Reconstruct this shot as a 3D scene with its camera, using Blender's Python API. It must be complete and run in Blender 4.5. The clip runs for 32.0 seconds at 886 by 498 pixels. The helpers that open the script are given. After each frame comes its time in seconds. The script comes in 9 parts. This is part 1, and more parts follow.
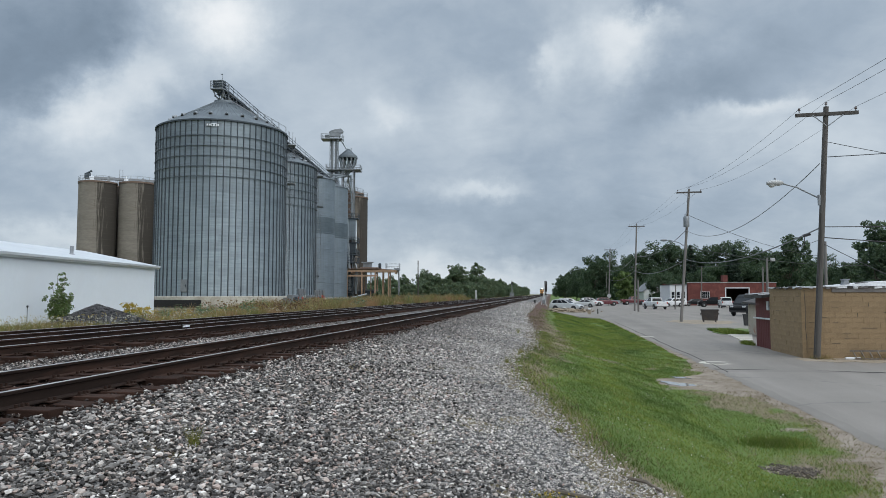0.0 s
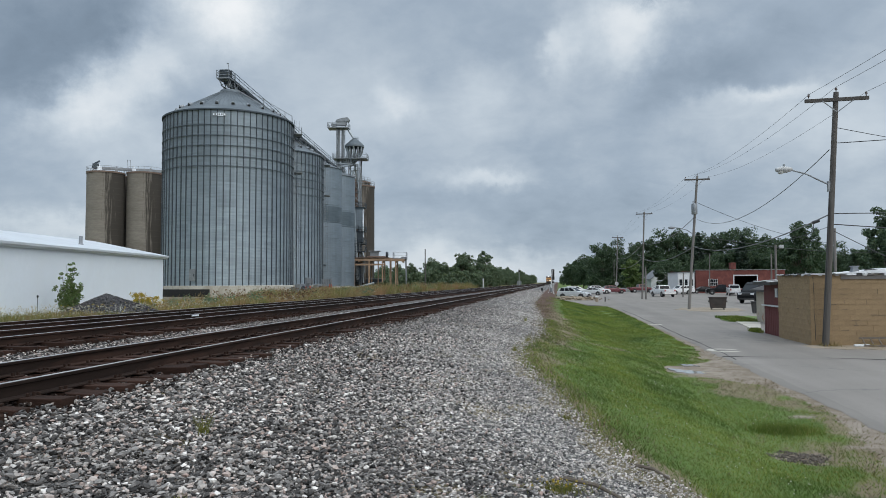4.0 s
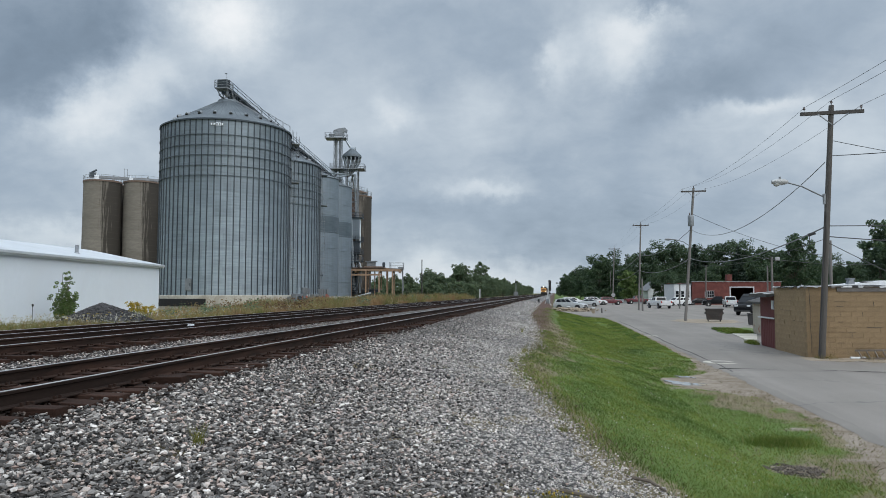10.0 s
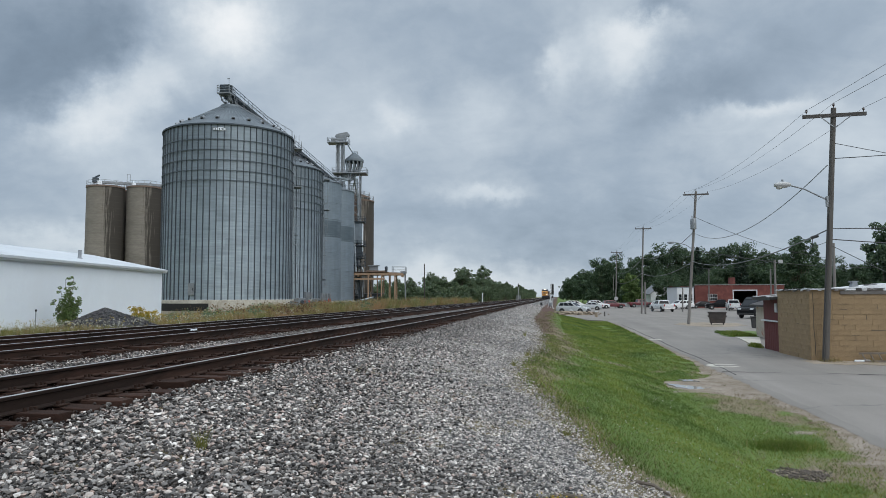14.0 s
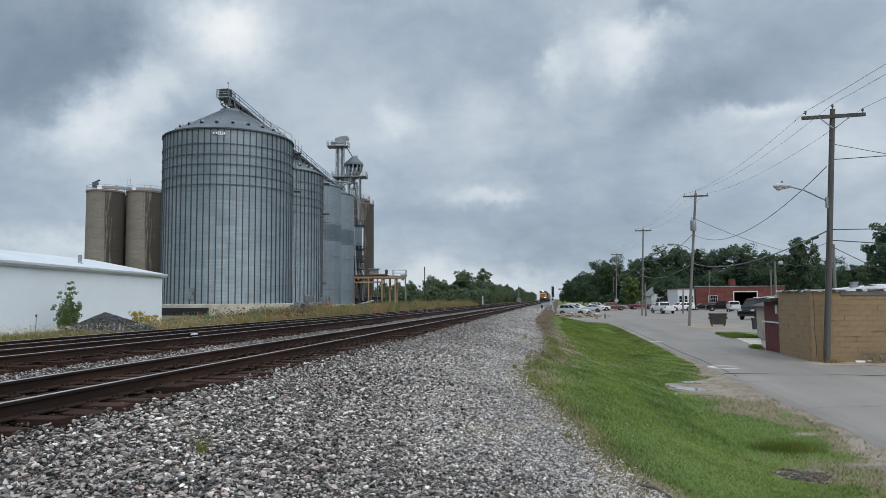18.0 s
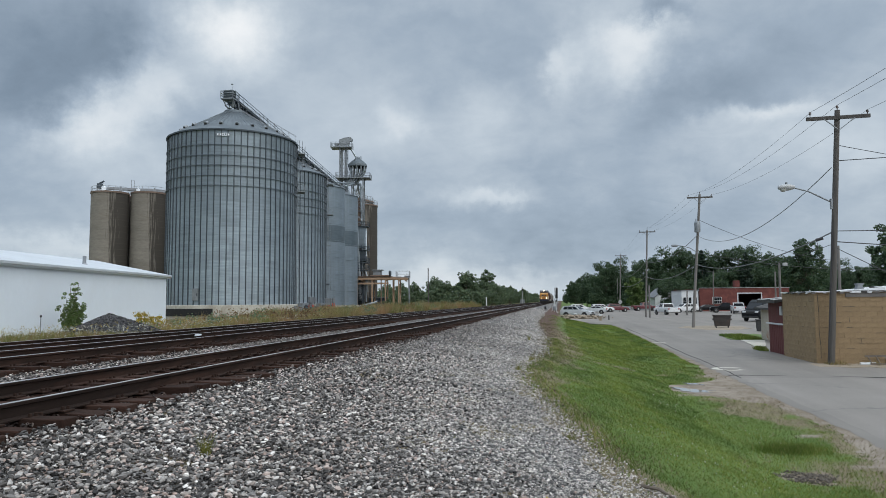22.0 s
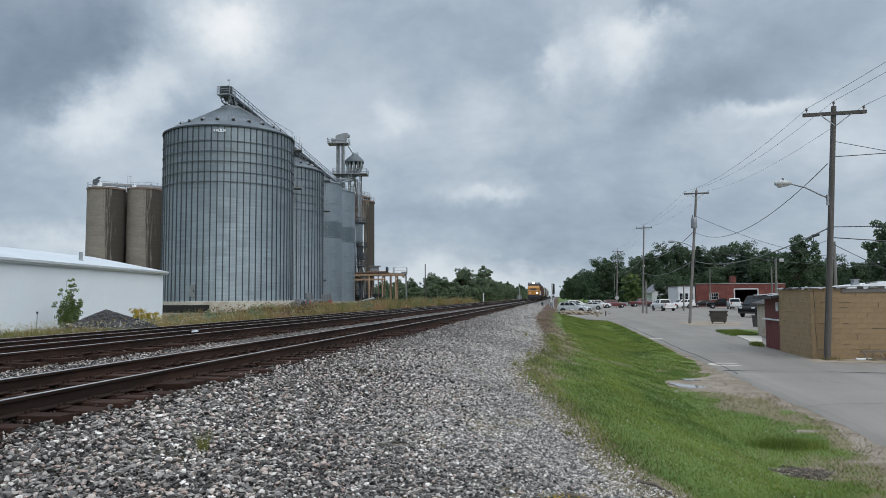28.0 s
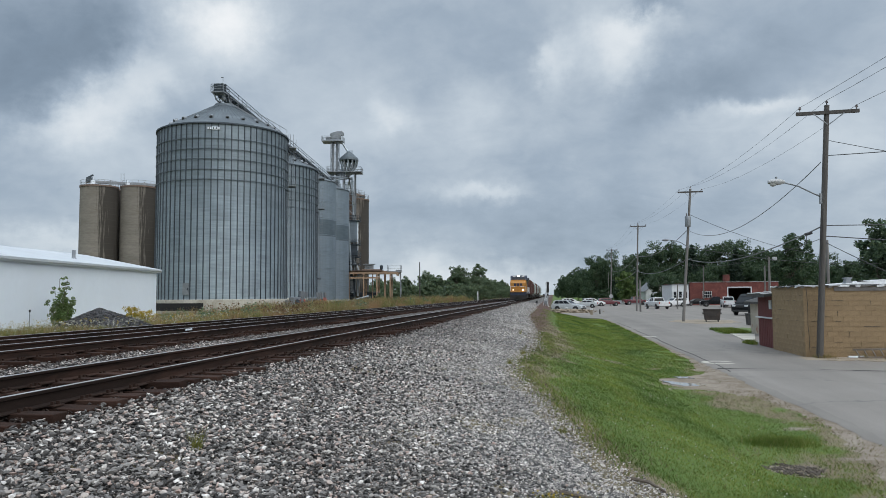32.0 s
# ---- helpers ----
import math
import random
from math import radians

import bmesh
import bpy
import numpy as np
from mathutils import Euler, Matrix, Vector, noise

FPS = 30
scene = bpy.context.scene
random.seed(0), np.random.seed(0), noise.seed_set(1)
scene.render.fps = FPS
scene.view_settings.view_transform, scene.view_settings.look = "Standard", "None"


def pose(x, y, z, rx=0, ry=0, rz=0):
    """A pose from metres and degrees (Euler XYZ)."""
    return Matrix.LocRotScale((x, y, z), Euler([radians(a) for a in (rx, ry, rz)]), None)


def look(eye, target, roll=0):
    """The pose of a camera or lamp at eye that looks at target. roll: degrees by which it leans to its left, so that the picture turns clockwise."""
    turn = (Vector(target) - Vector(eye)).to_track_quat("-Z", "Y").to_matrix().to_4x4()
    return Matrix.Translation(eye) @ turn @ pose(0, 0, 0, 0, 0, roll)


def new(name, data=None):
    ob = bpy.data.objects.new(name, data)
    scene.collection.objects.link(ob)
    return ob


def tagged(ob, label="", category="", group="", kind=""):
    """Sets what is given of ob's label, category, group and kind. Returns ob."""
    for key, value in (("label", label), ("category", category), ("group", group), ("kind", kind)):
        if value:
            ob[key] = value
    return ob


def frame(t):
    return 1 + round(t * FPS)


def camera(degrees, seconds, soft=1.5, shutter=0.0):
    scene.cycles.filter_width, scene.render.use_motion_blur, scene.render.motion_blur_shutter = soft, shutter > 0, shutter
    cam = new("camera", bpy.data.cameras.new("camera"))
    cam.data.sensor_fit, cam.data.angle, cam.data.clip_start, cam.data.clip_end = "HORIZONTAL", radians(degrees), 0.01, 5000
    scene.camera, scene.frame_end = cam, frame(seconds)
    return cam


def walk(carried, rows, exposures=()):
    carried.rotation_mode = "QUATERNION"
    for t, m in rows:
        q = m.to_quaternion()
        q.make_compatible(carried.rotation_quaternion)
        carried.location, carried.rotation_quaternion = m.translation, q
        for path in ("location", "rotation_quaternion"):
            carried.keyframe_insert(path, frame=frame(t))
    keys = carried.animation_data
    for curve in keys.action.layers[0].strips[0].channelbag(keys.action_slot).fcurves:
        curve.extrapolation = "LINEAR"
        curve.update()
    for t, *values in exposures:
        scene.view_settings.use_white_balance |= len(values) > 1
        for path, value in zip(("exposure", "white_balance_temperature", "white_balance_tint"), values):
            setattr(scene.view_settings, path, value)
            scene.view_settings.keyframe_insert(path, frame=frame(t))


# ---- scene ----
cam = camera(65.03, 32.0, soft=0.8)
EYE = (0.0, 0.0, 1.03)
PATH = [
    (0.0, 93.700, 0.000, 8.827),
    (0.5, 93.599, 0.096, 8.788),
    (1.0, 93.463, 0.206, 8.758),
    (1.5, 93.269, 0.260, 8.730),
    (2.0, 93.052, 0.312, 8.770),
    (2.5, 92.855, 0.336, 8.889),
    (3.0, 92.731, 0.340, 9.070),
    (3.5, 92.693, 0.277, 9.269),
    (5.5, 93.288, 0.201, 9.660),
    (6.0, 93.413, 0.238, 9.686),
    (6.5, 93.507, 0.191, 9.660),
    (7.0, 93.587, 0.086, 9.585),
    (7.5, 93.663, -0.020, 9.483),
    (8.0, 93.728, -0.098, 9.389),
    (8.5, 93.762, -0.120, 9.310),
    (9.0, 93.747, -0.099, 9.246),
    (9.5, 93.688, -0.075, 9.192),
    (10.0, 93.621, -0.035, 9.146),
    (10.5, 93.555, -0.005, 9.102),
    (11.0, 93.531, 0.056, 9.099),
    (11.5, 93.569, 0.077, 9.120),
    (12.0, 93.668, 0.039, 9.182),
    (12.5, 93.808, 0.007, 9.281),
    (13.0, 93.912, 0.018, 9.351),
    (13.5, 93.950, 0.062, 9.384),
    (14.0, 93.949, 0.135, 9.356),
    (14.5, 93.915, 0.250, 9.278),
    (16.5, 93.940, 0.491, 9.078),
    (17.0, 94.036, 0.487, 9.155),
    (17.5, 94.120, 0.464, 9.255),
    (18.0, 94.194, 0.436, 9.386),
    (18.5, 94.254, 0.401, 9.510),
    (19.0, 94.282, 0.373, 9.619),
    (19.5, 94.294, 0.371, 9.682),
    (20.0, 94.294, 0.338, 9.719),
    (20.5, 94.278, 0.317, 9.737),
    (21.0, 94.273, 0.324, 9.738),
    (21.5, 94.279, 0.340, 9.718),
    (22.0, 94.296, 0.374, 9.675),
    (22.5, 94.321, 0.384, 9.614),
    (23.0, 94.329, 0.381, 9.532),
    (23.5, 94.304, 0.368, 9.464),
    (24.0, 94.247, 0.384, 9.444),
    (24.5, 94.157, 0.446, 9.427),
    (25.0, 94.059, 0.504, 9.411),
    (25.5, 93.967, 0.562, 9.384),
    (27.5, 93.919, 0.526, 9.406),
    (28.0, 93.971, 0.421, 9.435),
    (28.5, 94.008, 0.332, 9.451),
    (29.0, 94.050, 0.271, 9.456),
    (29.5, 94.068, 0.282, 9.415),
    (30.0, 94.067, 0.351, 9.315),
    (30.5, 94.023, 0.451, 9.188),
    (31.0, 93.952, 0.503, 9.068),
    (31.5, 93.885, 0.494, 8.987),
    (32.0, 93.820, 0.416, 8.978),
]
walk(cam, [(t, pose(*EYE, rx, ry, rz)) for t, rx, ry, rz in PATH])

# ---------------------------------------------------------------- light
SUN_EL, SUN_AZ = 46.0, 134.0


def node(nt, kind, ins=(), **props):
    n = nt.nodes.new(kind)
    for k, v in props.items():
        if k == "operation":
            n.operation = v
        elif k == "blend_type":
            n.blend_type = v
        elif k == "data_type":
            n.data_type = v
        elif k == "noise_dimensions":
            n.noise_dimensions = v
        elif k == "feature":
            n.feature = v
        elif k == "sky_type":
            n.sky_type = v
    for key, v in (ins.items() if isinstance(ins, dict) else enumerate(ins)):
        if v is None:
            continue
        if isinstance(v, bpy.types.NodeSocket):
            nt.links.new(v, n.inputs[key])
        else:
            n.inputs[key].default_value = v
    return n


def mth(nt, op, a, b=None, c=None):
    return node(nt, "ShaderNodeMath", (a, b, c), operation=op).outputs[0]


def ramp(nt, fac, stops):
    n = nt.nodes.new("ShaderNodeValToRGB")
    el = n.color_ramp.elements
    while len(el) < len(stops):
        el.new(0.5)
    for e, (p, c) in zip(el, stops):
        e.position = p
        e.color = (c, c, c, 1) if isinstance(c, (int, float)) else (*c, 1)
    nt.links.new(fac, n.inputs[0])
    return n.outputs[0]


def mix(nt, fac, a, b, how="MIX"):
    n = nt.nodes.new("ShaderNodeMix")
    n.data_type, n.blend_type = "RGBA", how
    for key, v in ((0, fac), (6, a), (7, b)):
        if isinstance(v, bpy.types.NodeSocket):
            nt.links.new(v, n.inputs[key])
        else:
            n.inputs[key].default_value = (*v, 1) if isinstance(v, tuple) else v
    return n.outputs[2]


# cloud masses: azimuth, elevation, half width, half height in degrees, brightening
WEST_CLOUDS = [
    (-27.1, 20.2, 3.0, 2.0, 0.27), (-26.0, 21.8, 2.3, 1.3, 0.15), (-32.6, 16.9, 1.9, 1.6, 0.26), (-34.4, 14.9, 2.0, 1.3, 0.16),
    (-36.4, 13.6, 2.2, 1.2, 0.22), (-38.4, 12.2, 2.6, 1.2, 0.18), (-33.3, 10.6, 5.1, 2.4, 0.09), (-39.1, 18.1, 6.5, 4.0, -0.22),
    (-34.9, 19.0, 2.6, 2.6, -0.08), (-41.6, 13.3, 2.8, 2.1, -0.12), (-41.2, 7.5, 4.2, 3.0, -0.05), (-29.5, 13.2, 3.0, 2.8, -0.07), (-38.0, 4.1, 4.2, 0.7, 0.16),
]
MIDDLE_CLOUDS = [
    (-15.9, 14.7, 4.7, 2.8, 0.06), (-13.5, 14.7, 1.3, 0.7, 0.12), (-9.4, 19.2, 5.1, 1.9, -0.05), (-13.6, 22.5, 5.1, 1.4, -0.06), (-5.9, 15.4, 2.0, 2.0, 0.09),
    (-3.2, 21.2, 3.3, 3.3, -0.06), (-5.1, 8.5, 2.1, 0.6, 0.18), (-8.2, 8.6, 1.3, 0.8, 0.08), (-1.0, 10.1, 4.2, 1.7, -0.04), (0.4, 5.5, 5.1, 2.3, -0.11),
    (-9.4, 6.0, 3.7, 1.0, -0.05), (-5.6, 1.4, 5.1, 0.9, 0.20), (-10.8, 2.8, 2.8, 0.9, 0.12), (-13.1, 8.8, 2.3, 2.8, -0.04),
]
EAST_CLOUDS = [
    (4.6, 19.9, 2.0, 2.3, 0.18), (6.4, 18.0, 2.6, 1.9, 0.12), (7.3, 21.0, 1.7, 1.0, 0.18), (0.5, 18.3, 0.9, 1.5, 0.16), (8.3, 22.2, 1.7, 0.6, -0.22),
    (11.5, 16.3, 5.1, 2.1, -0.13), (17.9, 18.3, 5.1, 3.0, -0.05), (22.7, 18.7, 3.3, 2.1, -0.05), (7.6, 13.9, 3.3, 1.9, -0.08), (15.7, 13.8, 2.6, 0.5, 0.19),
    (11.4, 13.1, 3.7, 1.1, 0.09), (18.5, 12.2, 4.7, 1.3, 0.09), (21.7, 10.2, 4.2, 1.9, 0.05), (12.1, 6.7, 7.0, 2.1, -0.05),
]


def build_sky():
    w = bpy.data.worlds.new("overcast_sky")
    scene.world = w
    w.use_nodes = True
    nt = w.node_tree
    nt.nodes.clear()
    co = node(nt, "ShaderNodeTexCoord").outputs["Generated"]
    xyz = node(nt, "ShaderNodeSeparateXYZ", (co,))
    x, y, z = xyz.outputs
    deg = 180 / math.pi
    az = mth(nt, "MULTIPLY", mth(nt, "ARCTAN2", x, y), deg)
    el = mth(nt, "MULTIPLY", mth(nt, "ARCSINE", z), deg)
    # clouds on a flat layer overhead, foreshortened towards the horizon
    h = mth(nt, "ADD", mth(nt, "MAXIMUM", z, 0.0), 0.42)
    flat = node(nt, "ShaderNodeCombineXYZ", (mth(nt, "DIVIDE", x, h), mth(nt, "DIVIDE", y, h), 0.0)).outputs[0]
    big = node(nt, "ShaderNodeTexNoise", {"Vector": flat, "Scale": 2.6, "Detail": 7.0, "Roughness": 0.52, "Distortion": 0.3}).outputs[0]
    fine = node(nt, "ShaderNodeTexNoise", {"Vector": flat, "Scale": 8.0, "Detail": 8.0, "Roughness": 0.58, "Distortion": 0.3}).outputs[0]
    ang = node(nt, "ShaderNodeCombineXYZ", (az, el, 0.0)).outputs[0]
    warp = node(nt, "ShaderNodeTexNoise", {"Vector": ang, "Scale": 0.2, "Detail": 9.0, "Roughness": 0.62})
    wx = mth(nt, "MULTIPLY", mth(nt, "SUBTRACT", node(nt, "ShaderNodeSeparateColor", (warp.outputs[1],)).outputs[0], 0.5), 7.0)
    wy = mth(nt, "MULTIPLY", mth(nt, "SUBTRACT", node(nt, "ShaderNodeSeparateColor", (warp.outputs[1],)).outputs[1], 0.5), 5.0)
    a2, e2 = mth(nt, "ADD", az, wx), mth(nt, "ADD", el, wy)
    total = None
    for ca, ce, sa, se, amp in WEST_CLOUDS + MIDDLE_CLOUDS + EAST_CLOUDS:
        u = mth(nt, "DIVIDE", mth(nt, "SUBTRACT", a2, ca), sa * 1.3)
        v = mth(nt, "DIVIDE", mth(nt, "SUBTRACT", e2, ce), se * 1.3)
        q = mth(nt, "ADD", mth(nt, "MULTIPLY", u, u), mth(nt, "MULTIPLY", v, v))
        b = mth(nt, "MULTIPLY", mth(nt, "EXPONENT", mth(nt, "MULTIPLY", q, -1.0)), amp * 1.2)
        total = b if total is None else mth(nt, "ADD", total, b)
    # torn wisps drawn out along the drift of the clouds
    tear = node(nt, "ShaderNodeTexNoise", {"Vector": node(nt, "ShaderNodeVectorMath", (flat, Vector((1.0, 1.35, 1.0))), operation="MULTIPLY").outputs[0], "Scale": 9.0, "Detail": 9.0, "Roughness": 0.62, "Distortion": 1.1}).outputs[0]
    val = mth(nt, "ADD", mth(nt, "MULTIPLY", mth(nt, "SUBTRACT", big, 0.5), 0.20), mth(nt, "MULTIPLY", mth(nt, "SUBTRACT", fine, 0.5), 0.20))
    val = mth(nt, "ADD", val, mth(nt, "MULTIPLY", mth(nt, "SUBTRACT", tear, 0.5), 0.09))
    val = mth(nt, "ADD", mth(nt, "ADD", val, total), 0.495)
    col = ramp(nt, val, [(0.0, (0.120, 0.155, 0.200)), (0.22, (0.218, 0.284, 0.364)), (0.42, (0.356, 0.436, 0.530)), (0.62, (0.565, 0.640, 0.712)), (0.85, (0.80, 0.845, 0.88)), (1.0, (0.95, 0.965, 0.98))])
    # an overcast sky is brightest at the zenith
    gain = node(nt, "ShaderNodeMapRange", {"Value": el, "From Min": 24.0, "From Max": 70.0, "To Min": 1.0, "To Max": 3.2}).outputs[0]
    sc = node(nt, "ShaderNodeVectorMath", {0: col}, operation="SCALE")
    nt.links.new(gain, sc.inputs["Scale"])
    sky = nt.nodes.new("ShaderNodeTexSky")
    sky.sky_type = "NISHITA"
    sky.sun_disc = False
    sky.sun_elevation, sky.sun_rotation = radians(SUN_EL), radians(SUN_AZ)
    b1 = node(nt, "ShaderNodeBackground", (sc.outputs[0], 0.95))
    b2 = node(nt, "ShaderNodeBackground", (sky.outputs[0], 0.005))
    add = node(nt, "ShaderNodeAddShader", (b1.outputs[0], b2.outputs[0]))
    out = nt.nodes.new("ShaderNodeOutputWorld")
    nt.links.new(add.outputs[0], out.inputs[0])


build_sky()
sun = new("sun", bpy.data.lights.new("sun", "SUN"))
sun.data.energy, sun.data.angle, sun.data.color = 1.75, radians(70), (1.0, 0.965, 0.91)
_s = Vector((math.sin(radians(SUN_AZ)) * math.cos(radians(SUN_EL)), math.cos(radians(SUN_AZ)) * math.cos(radians(SUN_EL)), math.sin(radians(SUN_EL))))
sun.matrix_world = look(_s * 300, (0, 0, 0))
scene.view_settings.exposure = 0.0

# ---------------------------------------------------------------- materials


def material(name, c1, c2, scale=4.0, rough=0.8, metal=0.0, bump=0.15, fine=None, stain=None, stain_scale=0.6, stain_at=(0.5, 0.68), rand=0.0, island=0.0, stretch=(1, 1, 1), rough2=None, spec=0.5, world=False, bump_dist=0.02, grain=1.0):
    """Two-scale surface: broad drift c1-c2, fine grain, stains; colour varied from piece to piece."""
    m = bpy.data.materials.new(name)
    m.use_nodes = True
    nt = m.node_tree
    bsdf = nt.nodes["Principled BSDF"]
    tc = node(nt, "ShaderNodeTexCoord")
    co = node(nt, "ShaderNodeNewGeometry").outputs["Position"] if world else tc.outputs["Object"]
    if stretch != (1, 1, 1):
        co = node(nt, "ShaderNodeVectorMath", (co, Vector(stretch)), operation="MULTIPLY").outputs[0]
    n1 = node(nt, "ShaderNodeTexNoise", {"Vector": co, "Scale": scale, "Detail": 5.0, "Roughness": 0.6}).outputs[0]
    n2 = node(nt, "ShaderNodeTexNoise", {"Vector": co, "Scale": scale * 9 if fine is None else fine, "Detail": 4.0, "Roughness": 0.65}).outputs[0]
    col = mix(nt, ramp(nt, n1, [(0.3, 0.0), (0.7, 1.0)]), c1, c2)
    col = mix(nt, 0.55 * grain, col, ramp(nt, n2, [(0.25, 0.55), (0.75, 1.0)]), "MULTIPLY")
    col = mix(nt, 0.35 * grain, col, ramp(nt, n2, [(0.3, 0.75), (0.7, 1.0)]), "MULTIPLY")
    if stain:
        n3 = node(nt, "ShaderNodeTexNoise", {"Vector": co, "Scale": stain_scale, "Detail": 7.0, "Roughness": 0.65, "Distortion": 0.6}).outputs[0]
        col = mix(nt, ramp(nt, n3, [(stain_at[0], 0.0), (stain_at[1], 1.0)]), col, stain)
    if rand:
        r = node(nt, "ShaderNodeObjectInfo").outputs["Random"]
        col = mix(nt, 1.0, col, ramp(nt, r, [(0.0, 1 - rand), (1.0, 1.0)]), "MULTIPLY")
    if island:
        r = node(nt, "ShaderNodeNewGeometry").outputs["Random Per Island"]
        col = mix(nt, 1.0, col, ramp(nt, r, [(0.0, 1 - island), (1.0, 1.0)]), "MULTIPLY")
    nt.links.new(col, bsdf.inputs["Base Color"])
    bsdf.inputs["Metallic"].default_value = metal
    bsdf.inputs["Specular IOR Level"].default_value = spec
    nt.links.new(node(nt, "ShaderNodeMapRange", {"Value": n2, "To Min": rough - 0.08 if rough2 is None else rough2, "To Max": min(1.0, rough + 0.08)}).outputs[0], bsdf.inputs["Roughness"])
    if bump:
        b = node(nt, "ShaderNodeBump", {"Strength": bump, "Distance": bump_dist, "Height": n2})
        nt.links.new(b.outputs[0], bsdf.inputs["Normal"])
    return m


def glow(name, colour, strength):
    m = bpy.data.materials.new(name)
    m.use_nodes = True
    b = m.node_tree.nodes["Principled BSDF"]
    b.inputs["Base Color"].default_value = (*colour, 1)
    b.inputs["Emission Color"].default_value = (*colour, 1)
    b.inputs["Emission Strength"].default_value = strength
    return m


def glass(name, colour, rough=0.05, spec=0.8):
    m = bpy.data.materials.new(name)
    m.use_nodes = True
    b = m.node_tree.nodes["Principled BSDF"]
    b.inputs["Base Color"].default_value = (*colour, 1)
    b.inputs["Roughness"].default_value = rough
    b.inputs["Specular IOR Level"].default_value = spec
    return m


def island_colours(name, stops, rough=0.85, grain=30.0, bump=0.3, translucent=0.0, drift=None):
    """Each piece of a scattered mesh takes its own colour from the ramp."""
    m = bpy.data.materials.new(name)
    m.use_nodes = True
    nt = m.node_tree
    bsdf = nt.nodes["Principled BSDF"]
    r = node(nt, "ShaderNodeNewGeometry")
    col = ramp(nt, r.outputs["Random Per Island"], stops)
    n = node(nt, "ShaderNodeTexNoise", {"Vector": r.outputs["Position"], "Scale": grain, "Detail": 4.0}).outputs[0]
    col = mix(nt, 0.6, col, ramp(nt, n, [(0.3, 0.5), (0.7, 1.0)]), "MULTIPLY")
    big = node(nt, "ShaderNodeTexNoise", {"Vector": r.outputs["Position"], "Scale": 0.45, "Detail": 5.0}).outputs[0]
    col = mix(nt, 0.5, col, ramp(nt, big, [(0.35, 0.55), (0.65, 1.0)]), "MULTIPLY")
    if drift == "mown":
        # broad tonal sweeps of a mown lawn, drawn out along the slope
        swe = node(nt, "ShaderNodeVectorMath", (r.outputs["Position"], Vector((1.0, 0.32, 1.0))), operation="MULTIPLY").outputs[0]
        wide = node(nt, "ShaderNodeTexNoise", {"Vector": swe, "Scale": 0.75, "Detail": 5.0, "Distortion": 0.7}).outputs[0]
        col = mix(nt, ramp(nt, wide, [(0.40, 0.0), (0.62, 0.8)]), col, mix(nt, 1.0, col, (1.35, 1.22, 1.1), "MULTIPLY"))
        col = mix(nt, ramp(nt, wide, [(0.34, 0.85), (0.48, 0.0)]), col, mix(nt, 1.0, col, (0.52, 0.66, 0.6), "MULTIPLY"))
    elif drift:
        wide = node(nt, "ShaderNodeTexNoise", {"Vector": r.outputs["Position"], "Scale": 0.16, "Detail": 3.0}).outputs[0]
        col = mix(nt, ramp(nt, wide, [(0.45, 0.0), (0.60, 0.8)]), col, drift)
    nt.links.new(col, bsdf.inputs["Base Color"])
    bsdf.inputs["Roughness"].default_value = rough
    bsdf.inputs["Specular IOR Level"].default_value = 0.3
    if translucent:
        # thin leaves let light through
        tl = node(nt, "ShaderNodeBsdfTranslucent", {"Color": mix(nt, 1.0, col, (1.0, 1.0, 0.7), "MULTIPLY")})
        ms = node(nt, "ShaderNodeMixShader", (translucent, bsdf.outputs[0], tl.outputs[0]))
        nt.links.new(ms.outputs[0], nt.nodes["Material Output"].inputs["Surface"])
    if bump:
        b = node(nt, "ShaderNodeBump", {"Strength": bump, "Distance": 0.01, "Height": n})
        nt.links.new(b.outputs[0], bsdf.inputs["Normal"])
    return m


STONE = island_colours("ballast_stone", [(0.0, (0.026, 0.0245, 0.0235)), (0.2, (0.10, 0.094, 0.09)), (0.5, (0.25, 0.235, 0.223)), (0.70, (0.46, 0.43, 0.40)), (0.80, (0.50, 0.375, 0.325)), (0.92, (0.68, 0.635, 0.59)), (1.0, (0.94, 0.895, 0.845))], grain=40)
# tone range narrowed so stones far from the camera don't sparkle
FAR_STONE = island_colours("ballast_stone_with_dust", [(0.0, (0.07, 0.066, 0.062)), (0.25, (0.17, 0.16, 0.152)), (0.55, (0.28, 0.264, 0.25)), (0.8, (0.40, 0.375, 0.35)), (0.9, (0.42, 0.335, 0.30)), (1.0, (0.62, 0.585, 0.55))], grain=20)
# rust stain and the shade between the ties, both in the colour
RUSTY_SHADED_STONE = island_colours("rust_stained_stone", [(0.0, (0.014, 0.010, 0.0085)), (0.55, (0.045, 0.031, 0.026)), (0.9, (0.10, 0.07, 0.058)), (1.0, (0.33, 0.28, 0.25))], grain=40)
PALE_STONE = island_colours("pale_fine_stone", [(0.0, (0.14, 0.132, 0.125)), (0.2, (0.37, 0.345, 0.322)), (0.5, (0.57, 0.53, 0.495)), (0.8, (0.76, 0.705, 0.655)), (1.0, (0.92, 0.865, 0.81))], grain=40)
BLADE = island_colours("grass_blade", [(0.0, (0.095, 0.158, 0.029)), (0.4, (0.15, 0.23, 0.044)), (0.8, (0.215, 0.285, 0.066)), (1.0, (0.32, 0.295, 0.135))], grain=3.0, bump=0, rough=0.6, translucent=0.4, drift="mown")
WEED = island_colours("weed_blade", [(0.0, (0.14, 0.175, 0.056)), (0.35, (0.235, 0.255, 0.088)), (0.65, (0.35, 0.315, 0.13)), (0.85, (0.32, 0.215, 0.115)), (1.0, (0.54, 0.48, 0.30))], grain=2.0, bump=0, rough=0.7, translucent=0.3, drift=(0.32, 0.19, 0.11))
